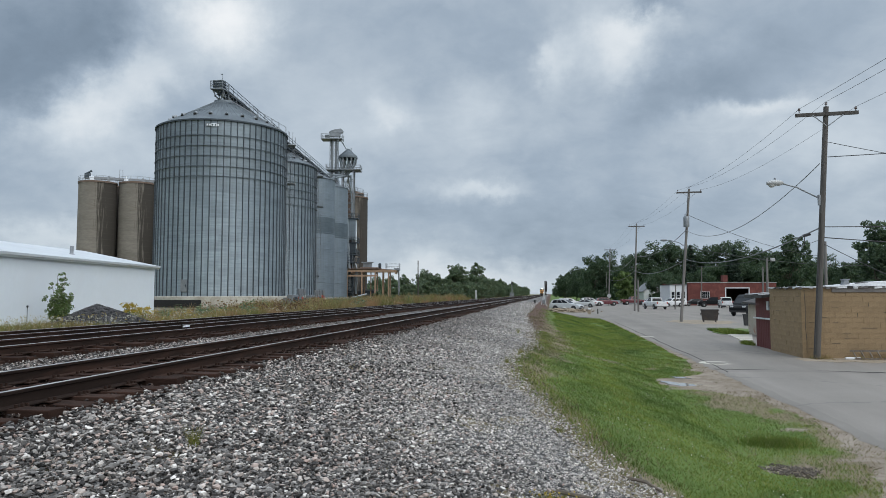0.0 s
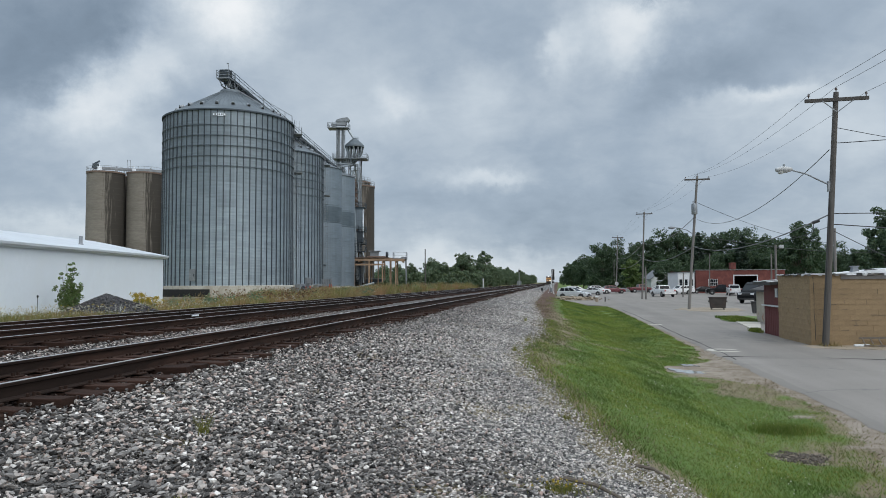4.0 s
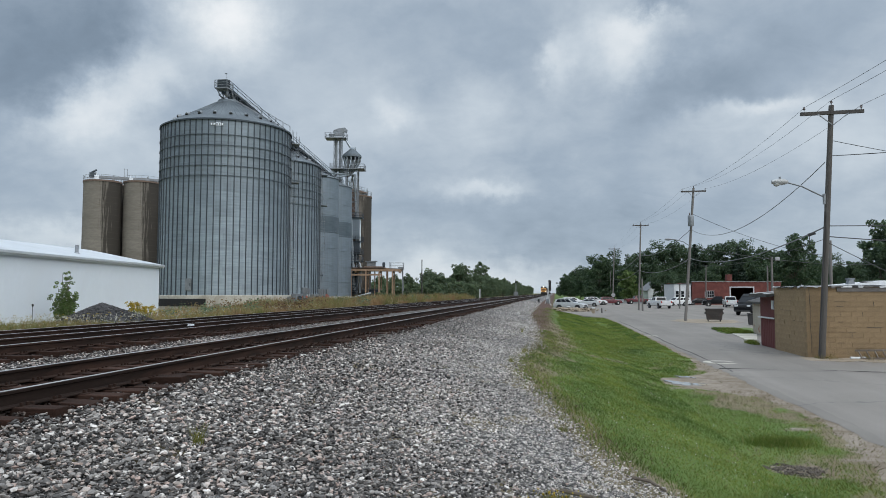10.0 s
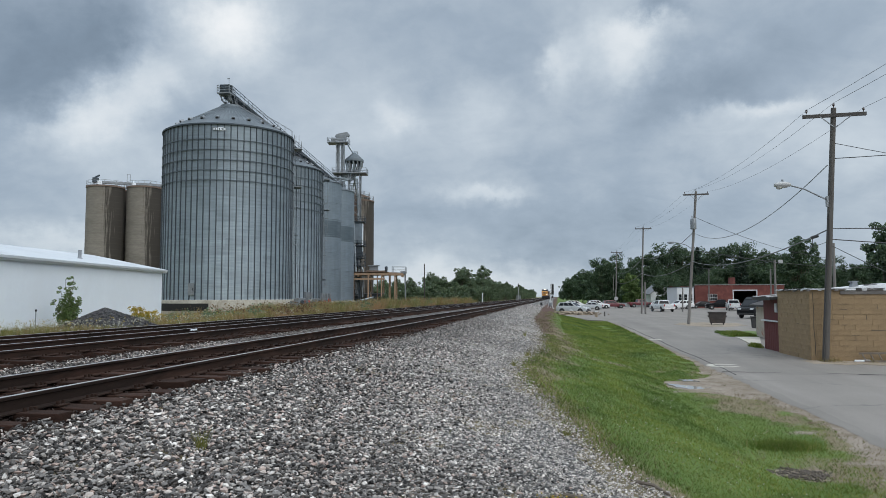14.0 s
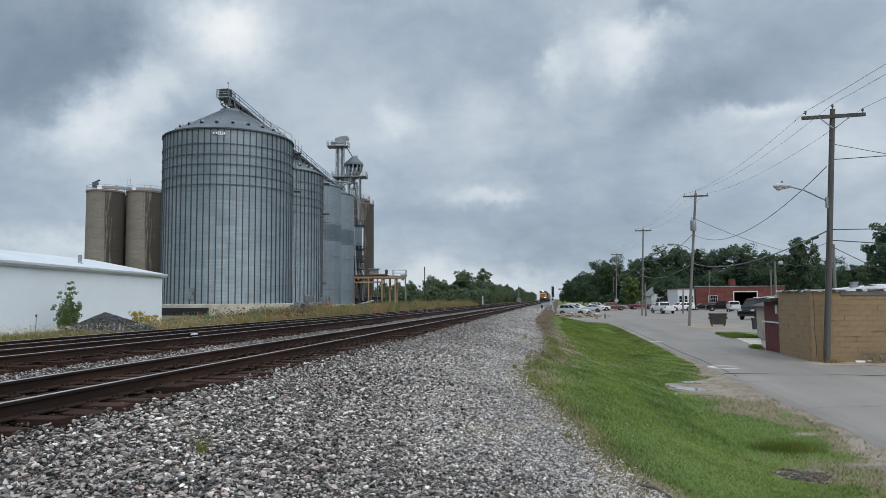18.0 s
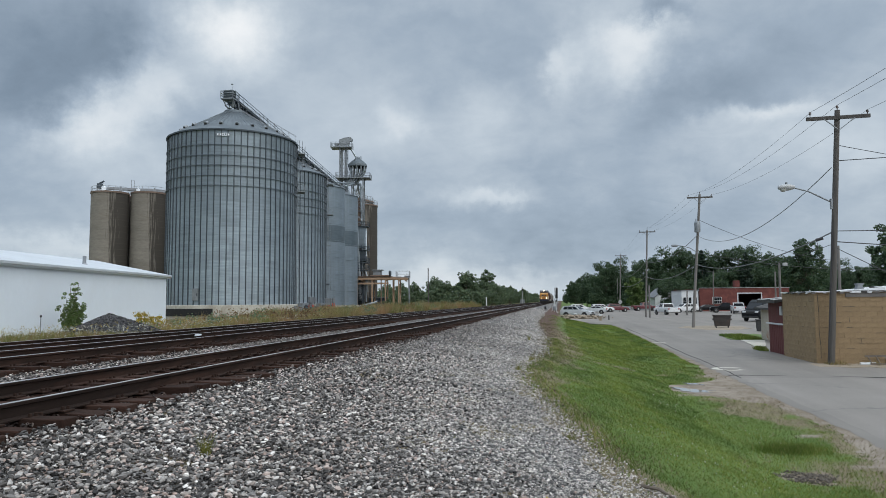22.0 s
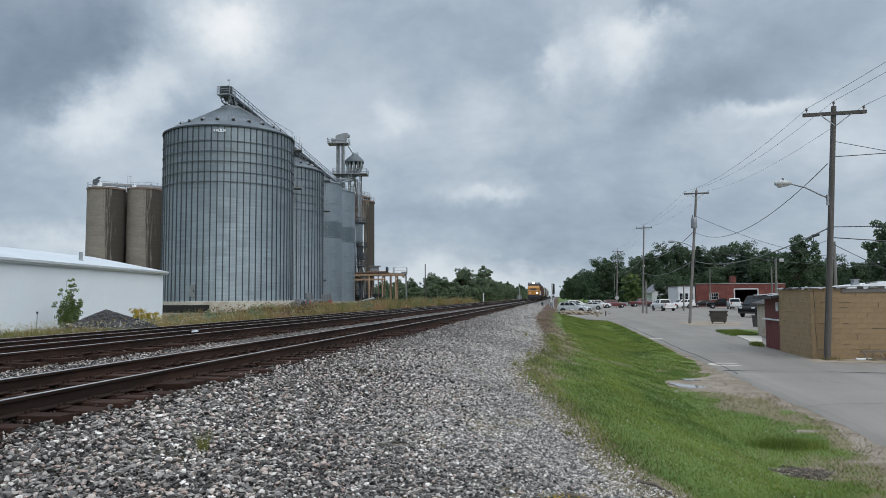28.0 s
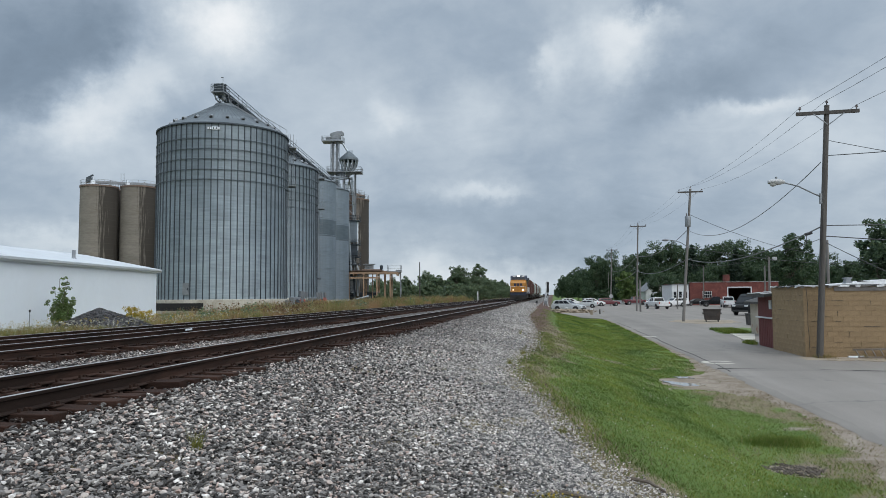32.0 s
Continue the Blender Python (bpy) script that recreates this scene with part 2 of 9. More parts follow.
DRY = island_colours("dry_straw", [(0.0, (0.13, 0.09, 0.06)), (0.45, (0.24, 0.19, 0.125)), (0.75, (0.17, 0.18, 0.07)), (1.0, (0.38, 0.33, 0.23))], grain=2.0, bump=0, rough=0.7, translucent=0.3)
LEAF = island_colours("leaf", [(0.0, (0.05, 0.088, 0.056)), (0.5, (0.085, 0.138, 0.08)), (0.85, (0.12, 0.178, 0.10)), (1.0, (0.17, 0.22, 0.13))], grain=0.6, bump=0, rough=0.55, translucent=0.36)
# haze over the distant west row is put into this paler leaf colour
LEAF_HAZY = island_colours("soft_green_leaf", [(0.0, (0.105, 0.155, 0.108)), (0.5, (0.17, 0.24, 0.152)), (0.85, (0.235, 0.305, 0.19)), (1.0, (0.30, 0.35, 0.225))], grain=0.6, bump=0, rough=0.55, translucent=0.42)
LEAF_PALE = island_colours("pale_leaf", [(0.0, (0.10, 0.17, 0.055)), (0.6, (0.18, 0.27, 0.09)), (1.0, (0.30, 0.37, 0.18))], grain=2, bump=0, rough=0.55, translucent=0.42)
WEED_LEAF = island_colours("olive_weed_leaf", [(0.0, (0.14, 0.16, 0.04)), (0.6, (0.26, 0.26, 0.07)), (1.0, (0.36, 0.31, 0.12))], grain=2, bump=0, rough=0.6, translucent=0.4)
BROWN_LEAF = island_colours("brown_weed_leaf", [(0.0, (0.13, 0.085, 0.05)), (0.5, (0.23, 0.14, 0.085)), (1.0, (0.32, 0.25, 0.13))], grain=2, bump=0, rough=0.7, translucent=0.3)
NEEDLE = island_colours("spruce_needle", [(0.0, (0.02, 0.04, 0.026)), (1.0, (0.05, 0.08, 0.05))], grain=1, bump=0, rough=0.6)
BARK = material("bark", (0.10, 0.08, 0.06), (0.18, 0.15, 0.12), 6, 0.9, bump=0.6)
# darker than its rust: shade below the rail head is in the colour
RAIL_SIDE = material("rusty_rail_steel", (0.017, 0.011, 0.009), (0.033, 0.0215, 0.017), 5, 0.88, 0.0, 0.25, stain=(0.06, 0.033, 0.024), stain_scale=2.0, stretch=(1, 0.15, 1), spec=0.15)
RAIL_TOP = material("polished_rail_head", (0.62, 0.60, 0.59), (0.76, 0.74, 0.73), 2, 0.34, 0.85, 0.03, stretch=(1, 0.05, 1))
TIE = material("creosoted_timber", (0.027, 0.0175, 0.014), (0.062, 0.037, 0.028), 3, 0.88, 0, 0.6, rand=0.45, stretch=(0.25, 1, 1), stain=(0.078, 0.039, 0.028), stain_scale=1.5, spec=0.12)
GALV = material("galvanised_steel", (0.40, 0.45, 0.49), (0.50, 0.55, 0.59), 0.25, 0.48, 0.75, 0.08, fine=3.0, stain=(0.36, 0.40, 0.43), stain_scale=0.12)
STEEL = material("weathered_steel", (0.25, 0.27, 0.29), (0.36, 0.38, 0.40), 0.8, 0.55, 0.6, 0.1)
CONCRETE = material("stained_concrete", (0.215, 0.195, 0.168), (0.30, 0.273, 0.236), 0.35, 0.9, 0, 0.25, stretch=(0.35, 0.35, 1.2), stain=(0.17, 0.15, 0.125), stain_scale=0.5, stain_at=(0.50, 0.66), fine=2.5)
FOOTING = material("pale_concrete", (0.48, 0.45, 0.39), (0.58, 0.55, 0.48), 0.5, 0.9, 0, 0.2, stain=(0.3, 0.27, 0.22))
WOOD_POLE = material("weathered_pole_timber", (0.075, 0.068, 0.063), (0.135, 0.125, 0.115), 3.0, 0.85, 0, 0.5, stretch=(2, 2, 0.12), rand=0.2)
GREY_POLE = material("silvered_pole_timber", (0.17, 0.16, 0.15), (0.27, 0.255, 0.24), 3.0, 0.85, 0, 0.5, stretch=(2, 2, 0.12), rand=0.2)
WHITE_METAL = material("white_painted_steel", (0.78, 0.835, 0.89), (0.82, 0.87, 0.92), 0.3, 0.5, 0, 0.02, stain=(0.77, 0.815, 0.86), stain_scale=0.25, grain=0.12)
# near-black colour stands in for hollows that light doesn't reach
DARK = material("dark_recess", (0.012, 0.012, 0.013), (0.02, 0.02, 0.02), 3, 0.9, 0, 0)
RUBBER = material("tyre_rubber", (0.018, 0.018, 0.019), (0.03, 0.03, 0.03), 8, 0.85, 0, 0.1)
GLASS = glass("dark_window_glass", (0.012, 0.014, 0.017), 0.08, 0.3)

# ---------------------------------------------------------------- mesh building


class G:
    """Gathers faces of one part."""

    def __init__(self):
        self.v, self.f, self.i = [], [], []

    def add(self, verts, faces, slot=0, m=None):
        o = len(self.v)
        self.v += [tuple(m @ Vector(p)) for p in verts] if m is not None else [tuple(p) for p in verts]
        self.f += [tuple(o + k for k in f) for f in faces]
        self.i += [slot] * len(faces)
        return self

    def box(self, c, s, slot=0, m=None, bevel=0.0):
        x, y, z = s[0] / 2, s[1] / 2, s[2] / 2
        if bevel <= 0:
            vs = [(c[0] + a * x, c[1] + b * y, c[2] + d * z) for a in (-1, 1) for b in (-1, 1) for d in (-1, 1)]
            fs = [(0, 1, 3, 2), (4, 6, 7, 5), (0, 4, 5, 1), (2, 3, 7, 6), (0, 2, 6, 4), (1, 5, 7, 3)]
            return self.add(vs, fs, slot, m)
        bm = bmesh.new()
        bmesh.ops.create_cube(bm, size=1, matrix=Matrix.Translation(c) @ Matrix.Diagonal((*s, 1)))
        bmesh.ops.bevel(bm, geom=bm.edges[:], offset=min(bevel, min(s) * 0.45), segments=2, profile=0.6, affect="EDGES")
        bm.verts.index_update()
        self.add([v.co for v in bm.verts], [[v.index for v in f.verts] for f in bm.faces], slot, m)
        bm.free()
        return self

    def tube(self, p, q, r, n=8, r2=None, slot=0, caps=True, m=None):
        p, q = Vector(p), Vector(q)
        r2 = r if r2 is None else r2
        d = (q - p).normalized()
        a = d.orthogonal().normalized()
        b = d.cross(a)
        vs, fs = [], []
        for k in range(n):
            t = 2 * math.pi * (k + 0.5) / n
            w = a * math.cos(t) + b * math.sin(t)
            vs += [p + w * r, q + w * r2]
        for k in range(n):
            j = (k + 1) % n
            fs.append((2 * k, 2 * j, 2 * j + 1, 2 * k + 1))
        if caps:
            fs.append(tuple(2 * k for k in reversed(range(n))))
            fs.append(tuple(2 * k + 1 for k in range(n)))
        return self.add(vs, fs, slot, m)

    def path(self, pts, r, n=6, slot=0, m=None):
        """One bent tube through the points."""
        pts = [Vector(p) for p in pts]
        vs, fs = [], []
        for k, p in enumerate(pts):
            d = (pts[min(k + 1, len(pts) - 1)] - pts[max(k - 1, 0)]).normalized()
            a = d.cross(Vector((0.31, 0.17, 0.93))).normalized()
            b = d.cross(a)
            vs += [p + (a * math.cos(2 * math.pi * j / n) + b * math.sin(2 * math.pi * j / n)) * r for j in range(n)]
        for k in range(len(pts) - 1):
            for j in range(n):
                i = (j + 1) % n
                fs.append((k * n + j, k * n + i, k * n + n + i, k * n + n + j))
        fs += [tuple(range(n)), tuple(len(vs) - 1 - j for j in range(n))]
        return self.add(vs, fs, slot, m)

    def beam(self, p, q, w, h, slot=0, m=None):
        """A square bar from p to q, w across and h high."""
        p, q = Vector(p), Vector(q)
        d = (q - p).normalized()
        side = d.cross(Vector((0, 0, 1)))
        side = Vector((1, 0, 0)) if side.length < 1e-4 else side.normalized()
        up = side.cross(d)
        vs = [e + side * (a * w / 2) + up * (b * h / 2) for e in (p, q) for a, b in ((-1, -1), (1, -1), (1, 1), (-1, 1))]
        return self.add(vs, [(0, 3, 2, 1), (4, 5, 6, 7), (0, 1, 5, 4), (1, 2, 6, 5), (2, 3, 7, 6), (3, 0, 4, 7)], slot, m)

    def lathe(self, prof, n=48, slot=0, m=None, a0=0.0, a1=2 * math.pi):
        """A profile of (radius, height) turned about z."""
        full = abs(a1 - a0 - 2 * math.pi) < 1e-6
        k = n if full else n + 1
        vs = [(r * math.cos(a0 + (a1 - a0) * i / n), r * math.sin(a0 + (a1 - a0) * i / n), z) for i in range(k) for r, z in prof]
        p = len(prof)
        fs = []
        for i in range(n):
            j = (i + 1) % k
            for s in range(p - 1):
                fs.append((i * p + s, j * p + s, j * p + s + 1, i * p + s + 1))
        return self.add(vs, fs, slot, m)

    def prism(self, poly, axis, a, b, slot=0, m=None):
        """A polygon in the two other axes, drawn out from a to b along the axis."""
        n = len(poly)
        put = {"x": lambda p, t: (t, p[0], p[1]), "y": lambda p, t: (p[0], t, p[1]), "z": lambda p, t: (p[0], p[1], t)}[axis]
        vs = [put(p, a) for p in poly] + [put(p, b) for p in poly]
        fs = [tuple(range(n)), tuple(range(2 * n - 1, n - 1, -1))] + [(k, k + n, (k + 1) % n + n, (k + 1) % n) for k in range(n)]
        return self.add(vs, fs, slot, m)

    def mesh(self, name, mats, smooth=False):
        me = bpy.data.meshes.new(name)
        me.from_pydata(self.v, [], self.f)
        for mt in mats:
            me.materials.append(mt)
        me.polygons.foreach_set("material_index", self.i)
        bm = bmesh.new()
        bm.from_mesh(me)
        bmesh.ops.recalc_face_normals(bm, faces=bm.faces[:])
        bm.to_mesh(me)
        bm.free()
        if smooth:
            me.shade_smooth()
            me.set_sharp_from_angle(angle=radians(38))
        return me


def part(name, g, material, parent=None, label="", m=None, smooth=False):
    """One mesh object, under a thing or under a part."""
    mats = material if isinstance(material, (list, tuple)) else [material]
    me = g.mesh(name, mats, smooth) if isinstance(g, G) else g
    ob = new(name, me)
    if parent is not None:
        ob.parent = parent
    if m is not None:
        ob.matrix_basis = m
    if label:
        tagged(ob, label)
    return ob


def thing(name, label, category, m=None, group="", kind=""):
    ob = new(name)
    ob.empty_display_size = 0.3
    if m is not None:
        ob.matrix_basis = m
    return tagged(ob, label, category, group, kind)


def soup(name, verts, faces, mats, slots=None):
    """A large mesh straight from arrays of vertices and triangles."""
    me = bpy.data.meshes.new(name)
    nv, nf = len(verts), len(faces)
    me.vertices.add(nv)
    me.vertices.foreach_set("co", np.asarray(verts, np.float32).ravel())
    me.loops.add(nf * 3)
    me.loops.foreach_set("vertex_index", np.asarray(faces, np.int32).ravel())
    me.polygons.add(nf)
    me.polygons.foreach_set("loop_start", np.arange(nf, dtype=np.int32) * 3)
    for mt in mats:
        me.materials.append(mt)
    if slots is not None:
        me.polygons.foreach_set("material_index", np.asarray(slots, np.int32))
    me.update(calc_edges=True)
    me.validate()
    return me


RNG = np.random.default_rng(7)


def turns(n):
    """n random turns."""
    q = RNG.normal(size=(n, 4))
    q /= np.linalg.norm(q, axis=1, keepdims=True)
    w, x, y, z = q.T
    return np.stack([1 - 2 * (y * y + z * z), 2 * (x * y - z * w), 2 * (x * z + y * w), 2 * (x * y + z * w), 1 - 2 * (x * x + z * z), 2 * (y * z - x * w), 2 * (x * z - y * w), 2 * (y * z + x * w), 1 - 2 * (x * x + y * y)], 1).reshape(n, 3, 3)


def rocks(name, pos, size, mats, coarse=False):
    """Angular broken stones at the places pos, of the given sizes; coarse ones have fewer faces."""
    p = (1 + 5 ** 0.5) / 2
    base = np.array([(-1, p, 0), (1, p, 0), (-1, -p, 0), (1, -p, 0), (0, -1, p), (0, 1, p), (0, -1, -p), (0, 1, -p), (p, 0, -1), (p, 0, 1), (-p, 0, -1), (-p, 0, 1)]) / 1.9
    tri = np.array([(0, 11, 5), (0, 5, 1), (0, 1, 7), (0, 7, 10), (0, 10, 11), (1, 5, 9), (5, 11, 4), (11, 10, 2), (10, 7, 6), (7, 1, 8), (3, 9, 4), (3, 4, 2), (3, 2, 6), (3, 6, 8), (3, 8, 9), (4, 9, 5), (2, 4, 11), (6, 2, 10), (8, 6, 7), (9, 8, 1)])
    if coarse:
        base = np.array([(a, b, c) for a in (-1, 1) for b in (-1, 1) for c in (-1, 1)]) * 0.62
        tri = np.array([(0, 1, 3), (0, 3, 2), (4, 6, 7), (4, 7, 5), (0, 4, 5), (0, 5, 1), (2, 3, 7), (2, 7, 6), (0, 2, 6), (0, 6, 4), (1, 5, 7), (1, 7, 3)])
    n, nv = len(pos), len(base)
    v = base[None] * RNG.uniform(0.72 if coarse else 0.8, 1.25, (n, nv, 1))
    # flat broken faces: cut back to a few random planes
    for _ in range(5):
        d = RNG.normal(size=(n, 1, 3))
        d /= np.linalg.norm(d, axis=2, keepdims=True)
        over = np.clip((v * d).sum(2, keepdims=True) - RNG.uniform(0.28, 0.7, (n, 1, 1)), 0, None)
        v = v - over * d
    v = v * np.stack([RNG.uniform(0.95, 1.5, n), RNG.uniform(0.75, 1.1, n), RNG.uniform(0.5, 0.95, n)], 1)[:, None, :]
    v = np.einsum("nij,nkj->nki", turns(n), v) * (np.asarray(size) / 2)[:, None, None]
    v[:, :, 2] *= 0.66
    v += np.asarray(pos)[:, None, :]
    f = tri[None] + (np.arange(n) * nv)[:, None, None]
    me = soup(name, v.reshape(-1, 3), f.reshape(-1, 3), mats)
    me.shade_flat()
    return me


def blades(name, pos, height, width, lean, mats, slots=None):
    """Single tapering blades that stand at pos."""
    n = len(pos)
    a = RNG.uniform(0, 2 * np.pi, n)
    side = np.stack([np.cos(a), np.sin(a), np.zeros(n)], 1) * (np.asarray(width) / 2)[:, None]
    b = RNG.uniform(0, 2 * np.pi, n)
    tip = np.stack([np.cos(b) * lean * height, np.sin(b) * lean * height, height], 1)
    pos = np.asarray(pos)
    v = np.stack([pos - side, pos + side, pos + tip], 1)
    f = np.arange(n * 3).reshape(n, 3)
    return soup(name, v.reshape(-1, 3), f, mats, slots)

# ---------------------------------------------------------------- ground
PROFILE = [(-3000, -1.3), (-60, -1.2), (-40, -1.1), (-24, -0.65), (-19.0, -0.5), (-18.4, -0.37), (-14.2, -0.37), (-13.4, -0.26), (-10.4, -0.25), (-9.9, -0.30), (-8.2, -0.31), (-7.6, -0.25), (-5.4, -0.247), (-5.15, -0.266), (-4.9, -0.288), (-4.5, -0.325), (-0.5, -0.76), (1.2, -1.08), (3.0, -1.49), (4.4, -1.47), (5.0, -1.44), (3000, -1.47)]
EDGE = [(-20, 2.4), (0, 2.2), (6.4, 1.75), (7.4, 1.36), (8, 1.05), (9, 0.58), (10.3, 0.28), (12, -0.05), (16, -0.85), (19, -0.95), (24, -0.5), (31, -0.55), (54, -1.9), (110, -2.3), (900, -2.5)]
_px, _pz = zip(*PROFILE)
_ey, _ee = zip(*EDGE)


def flat_lot(x, y):
    """1 where the bank has run out into the level ground beside the crossing."""
    return np.clip((y - 76) / 12, 0, 1) * np.clip((x + 1.0) / 1.6, 0, 1) * (x < 4.5)


def gz(x, y):
    """Height of the ground."""
    k = flat_lot(x, y)
    return float(np.interp(x, _px, _pz) * (1 - k) - 1.47 * k)


def gzs(x):
    return np.interp(x, _px, _pz)


def edge(y):
    """Where the ballast ends towards the road."""
    return np.interp(y, _ey, _ee)


def sheet(name, xs, ys, height, mats, wob=0.0):
    X, Y = np.meshgrid(xs, ys)
    Z = height(X, Y)
    n, m = len(xs), len(ys)
    v = np.stack([X, Y, Z], -1).reshape(-1, 3)
    k = np.arange((n - 1) * (m - 1))
    r, c = k // (n - 1), k % (n - 1)
    a = r * n + c
    f = np.concatenate([np.stack([a, a + 1, a + n + 1], 1), np.stack([a, a + n + 1, a + n], 1)])
    me = soup(name, v, f, mats)
    me.shade_smooth()
    return me


def lumps(x, y, s, a):
    return a * (np.sin(x * 1.7 / s + 0.6 * np.sin(y * 1.1 / s)) * np.sin(y * 1.3 / s + 1.0) + 0.5 * np.sin(x * 4.1 / s + y * 2.7 / s))


LIMIT = [(-20, 4.0), (9, 4.0), (10.3, 4.35), (11.2, 4.5), (12.8, 4.8), (14.0, 5.05), (15.0, 5.1), (16.2, 4.93), (18.1, 4.7), (18.9, 4.1), (19.6, 3.3), (20.6, 2.95), (21.9, 3.2), (22.5, 4.1), (23.3, 4.75), (26, 4.9), (38, 5.1), (60, 5.1), (72.4, 4.85), (73.8, 3.9), (75.5, 2.7), (79, 1.9), (90, 0.4)]
_ly, _lx = zip(*LIMIT)


def ripple(x, y):
    """Uneven patches, about a metre across, between -1 and 1."""
    return (np.sin(x * 2.3 + 1.4 * np.sin(y * 0.9)) * np.sin(y * 1.2 + 0.8 * np.sin(x * 2.0)) + 0.6 * np.sin(x * 5.3 + 1.1 * np.sin(y * 2.3)) * np.sin(y * 3.1 + x) + 0.4 * np.sin(x * 11 + y * 3) * np.sin(y * 7.3 - x * 2)) / 2


def bare_soil(x, y):
    """How bare the verge is: 0 under the lawn, 1 along the road and round the puddles."""
    r = ripple(x, y)
    b = np.clip((x - np.interp(y, _ly, _lx) + 0.30 * r * (y < 30)) / 0.16 + 0.5, 0, 1)
    for cx, cy, sx, sy, a in ((3.4, 10.85, 0.40, 0.32, 1.1), (4.45, 11.5, 0.4, 0.25, 0.7), (3.05, 11.9, 0.3, 0.14, 0.6), (4.4, 13.9, 0.5, 0.16, 0.6), (3.6, 19.6, 0.7, 0.5, 0.8)):
        b = np.maximum(b, np.clip(a * np.exp(-((x - cx) / sx) ** 2 - ((y - cy) / sy) ** 2) + 0.4 * r - 0.05, 0, 1))
    return b


def dry_toe(x, y):
    """How thin and straw-coloured the turf is beside the stones."""
    r = ripple(x * 0.8, y * 0.6)
    wide = np.interp(y, [6, 10, 13, 17, 26, 45, 70], [0.35, 0.5, 0.8, 1.4, 1.8, 1.8, 1.5])
    d = np.clip(1.15 - (x - edge(y)) / wide + 0.55 * r, 0, 1)
    # worn turf along the road
    d = np.maximum(d, np.clip(0.75 - (np.interp(y, _ly, _lx) - x) / 1.3 + 0.75 * ripple(x * 1.2, y * 1.3), 0, 0.8) * (y < 19))
    for cx, cy, sx, sy, a in ((4.2, 17.3, 0.95, 2.2, 1.1), (4.0, 11.4, 1.0, 1.3, 0.75), (4.6, 14.3, 0.6, 1.2, 0.7), (2.2, 24.6, 2.0, 0.5, 0.8), (2.7, 19.4, 0.6, 1.0, 0.5), (4.6, 24.5, 0.6, 2.0, 0.8), (1.0, 27.5, 1.5, 0.4, 0.5)):
        d = np.maximum(d, np.clip(a * np.exp(-((x - cx) / sx) ** 2 - ((y - cy) / sy) ** 2) + 0.5 * ripple(x * 1.4, y) - 0.1, 0, 0.85))
    return d


def ground_material():
    m = bpy.data.materials.new("lawn_and_soil")
    m.use_nodes = True
    nt = m.node_tree
    bsdf = nt.nodes["Principled BSDF"]
    pos = node(nt, "ShaderNodeNewGeometry").outputs["Position"]
    x, y, z = node(nt, "ShaderNodeSeparateXYZ", (pos,)).outputs
    n1 = node(nt, "ShaderNodeTexNoise", {"Vector": pos, "Scale": 0.55, "Detail": 8.0, "Roughness": 0.65}).outputs[0]
    n2 = node(nt, "ShaderNodeTexNoise", {"Vector": pos, "Scale": 14.0, "Detail": 5.0, "Roughness": 0.7}).outputs[0]
    n3 = node(nt, "ShaderNodeTexNoise", {"Vector": pos, "Scale": 1.3, "Detail": 8.0, "Roughness": 0.7, "Distortion": 0.8}).outputs[0]
    green = mix(nt, ramp(nt, n1, [(0.3, 0.0), (0.7, 1.0)]), (0.085, 0.145, 0.034), (0.155, 0.212, 0.062))
    green = mix(nt, 0.7, green, ramp(nt, n2, [(0.25, 0.45), (0.75, 1.0)]), "MULTIPLY")
    dirt = mix(nt, ramp(nt, n3, [(0.35, 0.0), (0.65, 1.0)]), (0.185, 0.145, 0.105), (0.32, 0.275, 0.225))
    dirt = mix(nt, 0.55, dirt, ramp(nt, n2, [(0.25, 0.5), (0.75, 1.0)]), "MULTIPLY")
    straw = mix(nt, ramp(nt, n3, [(0.3, 0.0), (0.7, 1.0)]), (0.15, 0.12, 0.07), (0.25, 0.215, 0.14))
    straw = mix(nt, 0.6, straw, ramp(nt, n2, [(0.25, 0.5), (0.75, 1.0)]), "MULTIPLY")
    att = []
    for name in ("dry", "bare"):
        a = nt.nodes.new("ShaderNodeAttribute")
        a.attribute_name = name
        att.append(mth(nt, "ADD", a.outputs["Fac"], mth(nt, "MULTIPLY", mth(nt, "SUBTRACT", n3, 0.5), 0.7)))
    col = mix(nt, ramp(nt, att[0], [(0.30, 0.0), (0.62, 1.0)]), green, straw)
    col = mix(nt, ramp(nt, att[1], [(0.36, 0.0), (0.52, 1.0)]), col, dirt)
    # a dark bare earth bank under the stones further along
    far_on = node(nt, "ShaderNodeMapRange", {"Value": y, "From Min": 30.0, "From Max": 38.0, "To Min": 0.0, "To Max": 1.0}).outputs[0]
    near_x = node(nt, "ShaderNodeMapRange", {"Value": mth(nt, "ADD", x, mth(nt, "MULTIPLY", n3, 2.2)), "From Min": 0.5, "From Max": 1.1, "To Min": 1.0, "To Max": 0.0}).outputs[0]
    col = mix(nt, mth(nt, "MULTIPLY", far_on, near_x), col, mix(nt, n2, (0.058, 0.034, 0.027), (0.125, 0.078, 0.060)))
    weedy = mix(nt, ramp(nt, n3, [(0.35, 0.0), (0.65, 1.0)]), (0.10, 0.115, 0.04), (0.19, 0.16, 0.085))
    left = node(nt, "ShaderNodeMapRange", {"Value": x, "From Min": -17.0, "From Max": -14.0, "To Min": 1.0, "To Max": 0.0}).outputs[0]
    col = mix(nt, left, col, weedy)
    nt.links.new(col, bsdf.inputs["Base Color"])
    bsdf.inputs["Roughness"].default_value = 0.95
    bsdf.inputs["Specular IOR Level"].default_value = 0.2
    b = node(nt, "ShaderNodeBump", {"Strength": 0.6, "Distance": 0.03, "Height": n2})
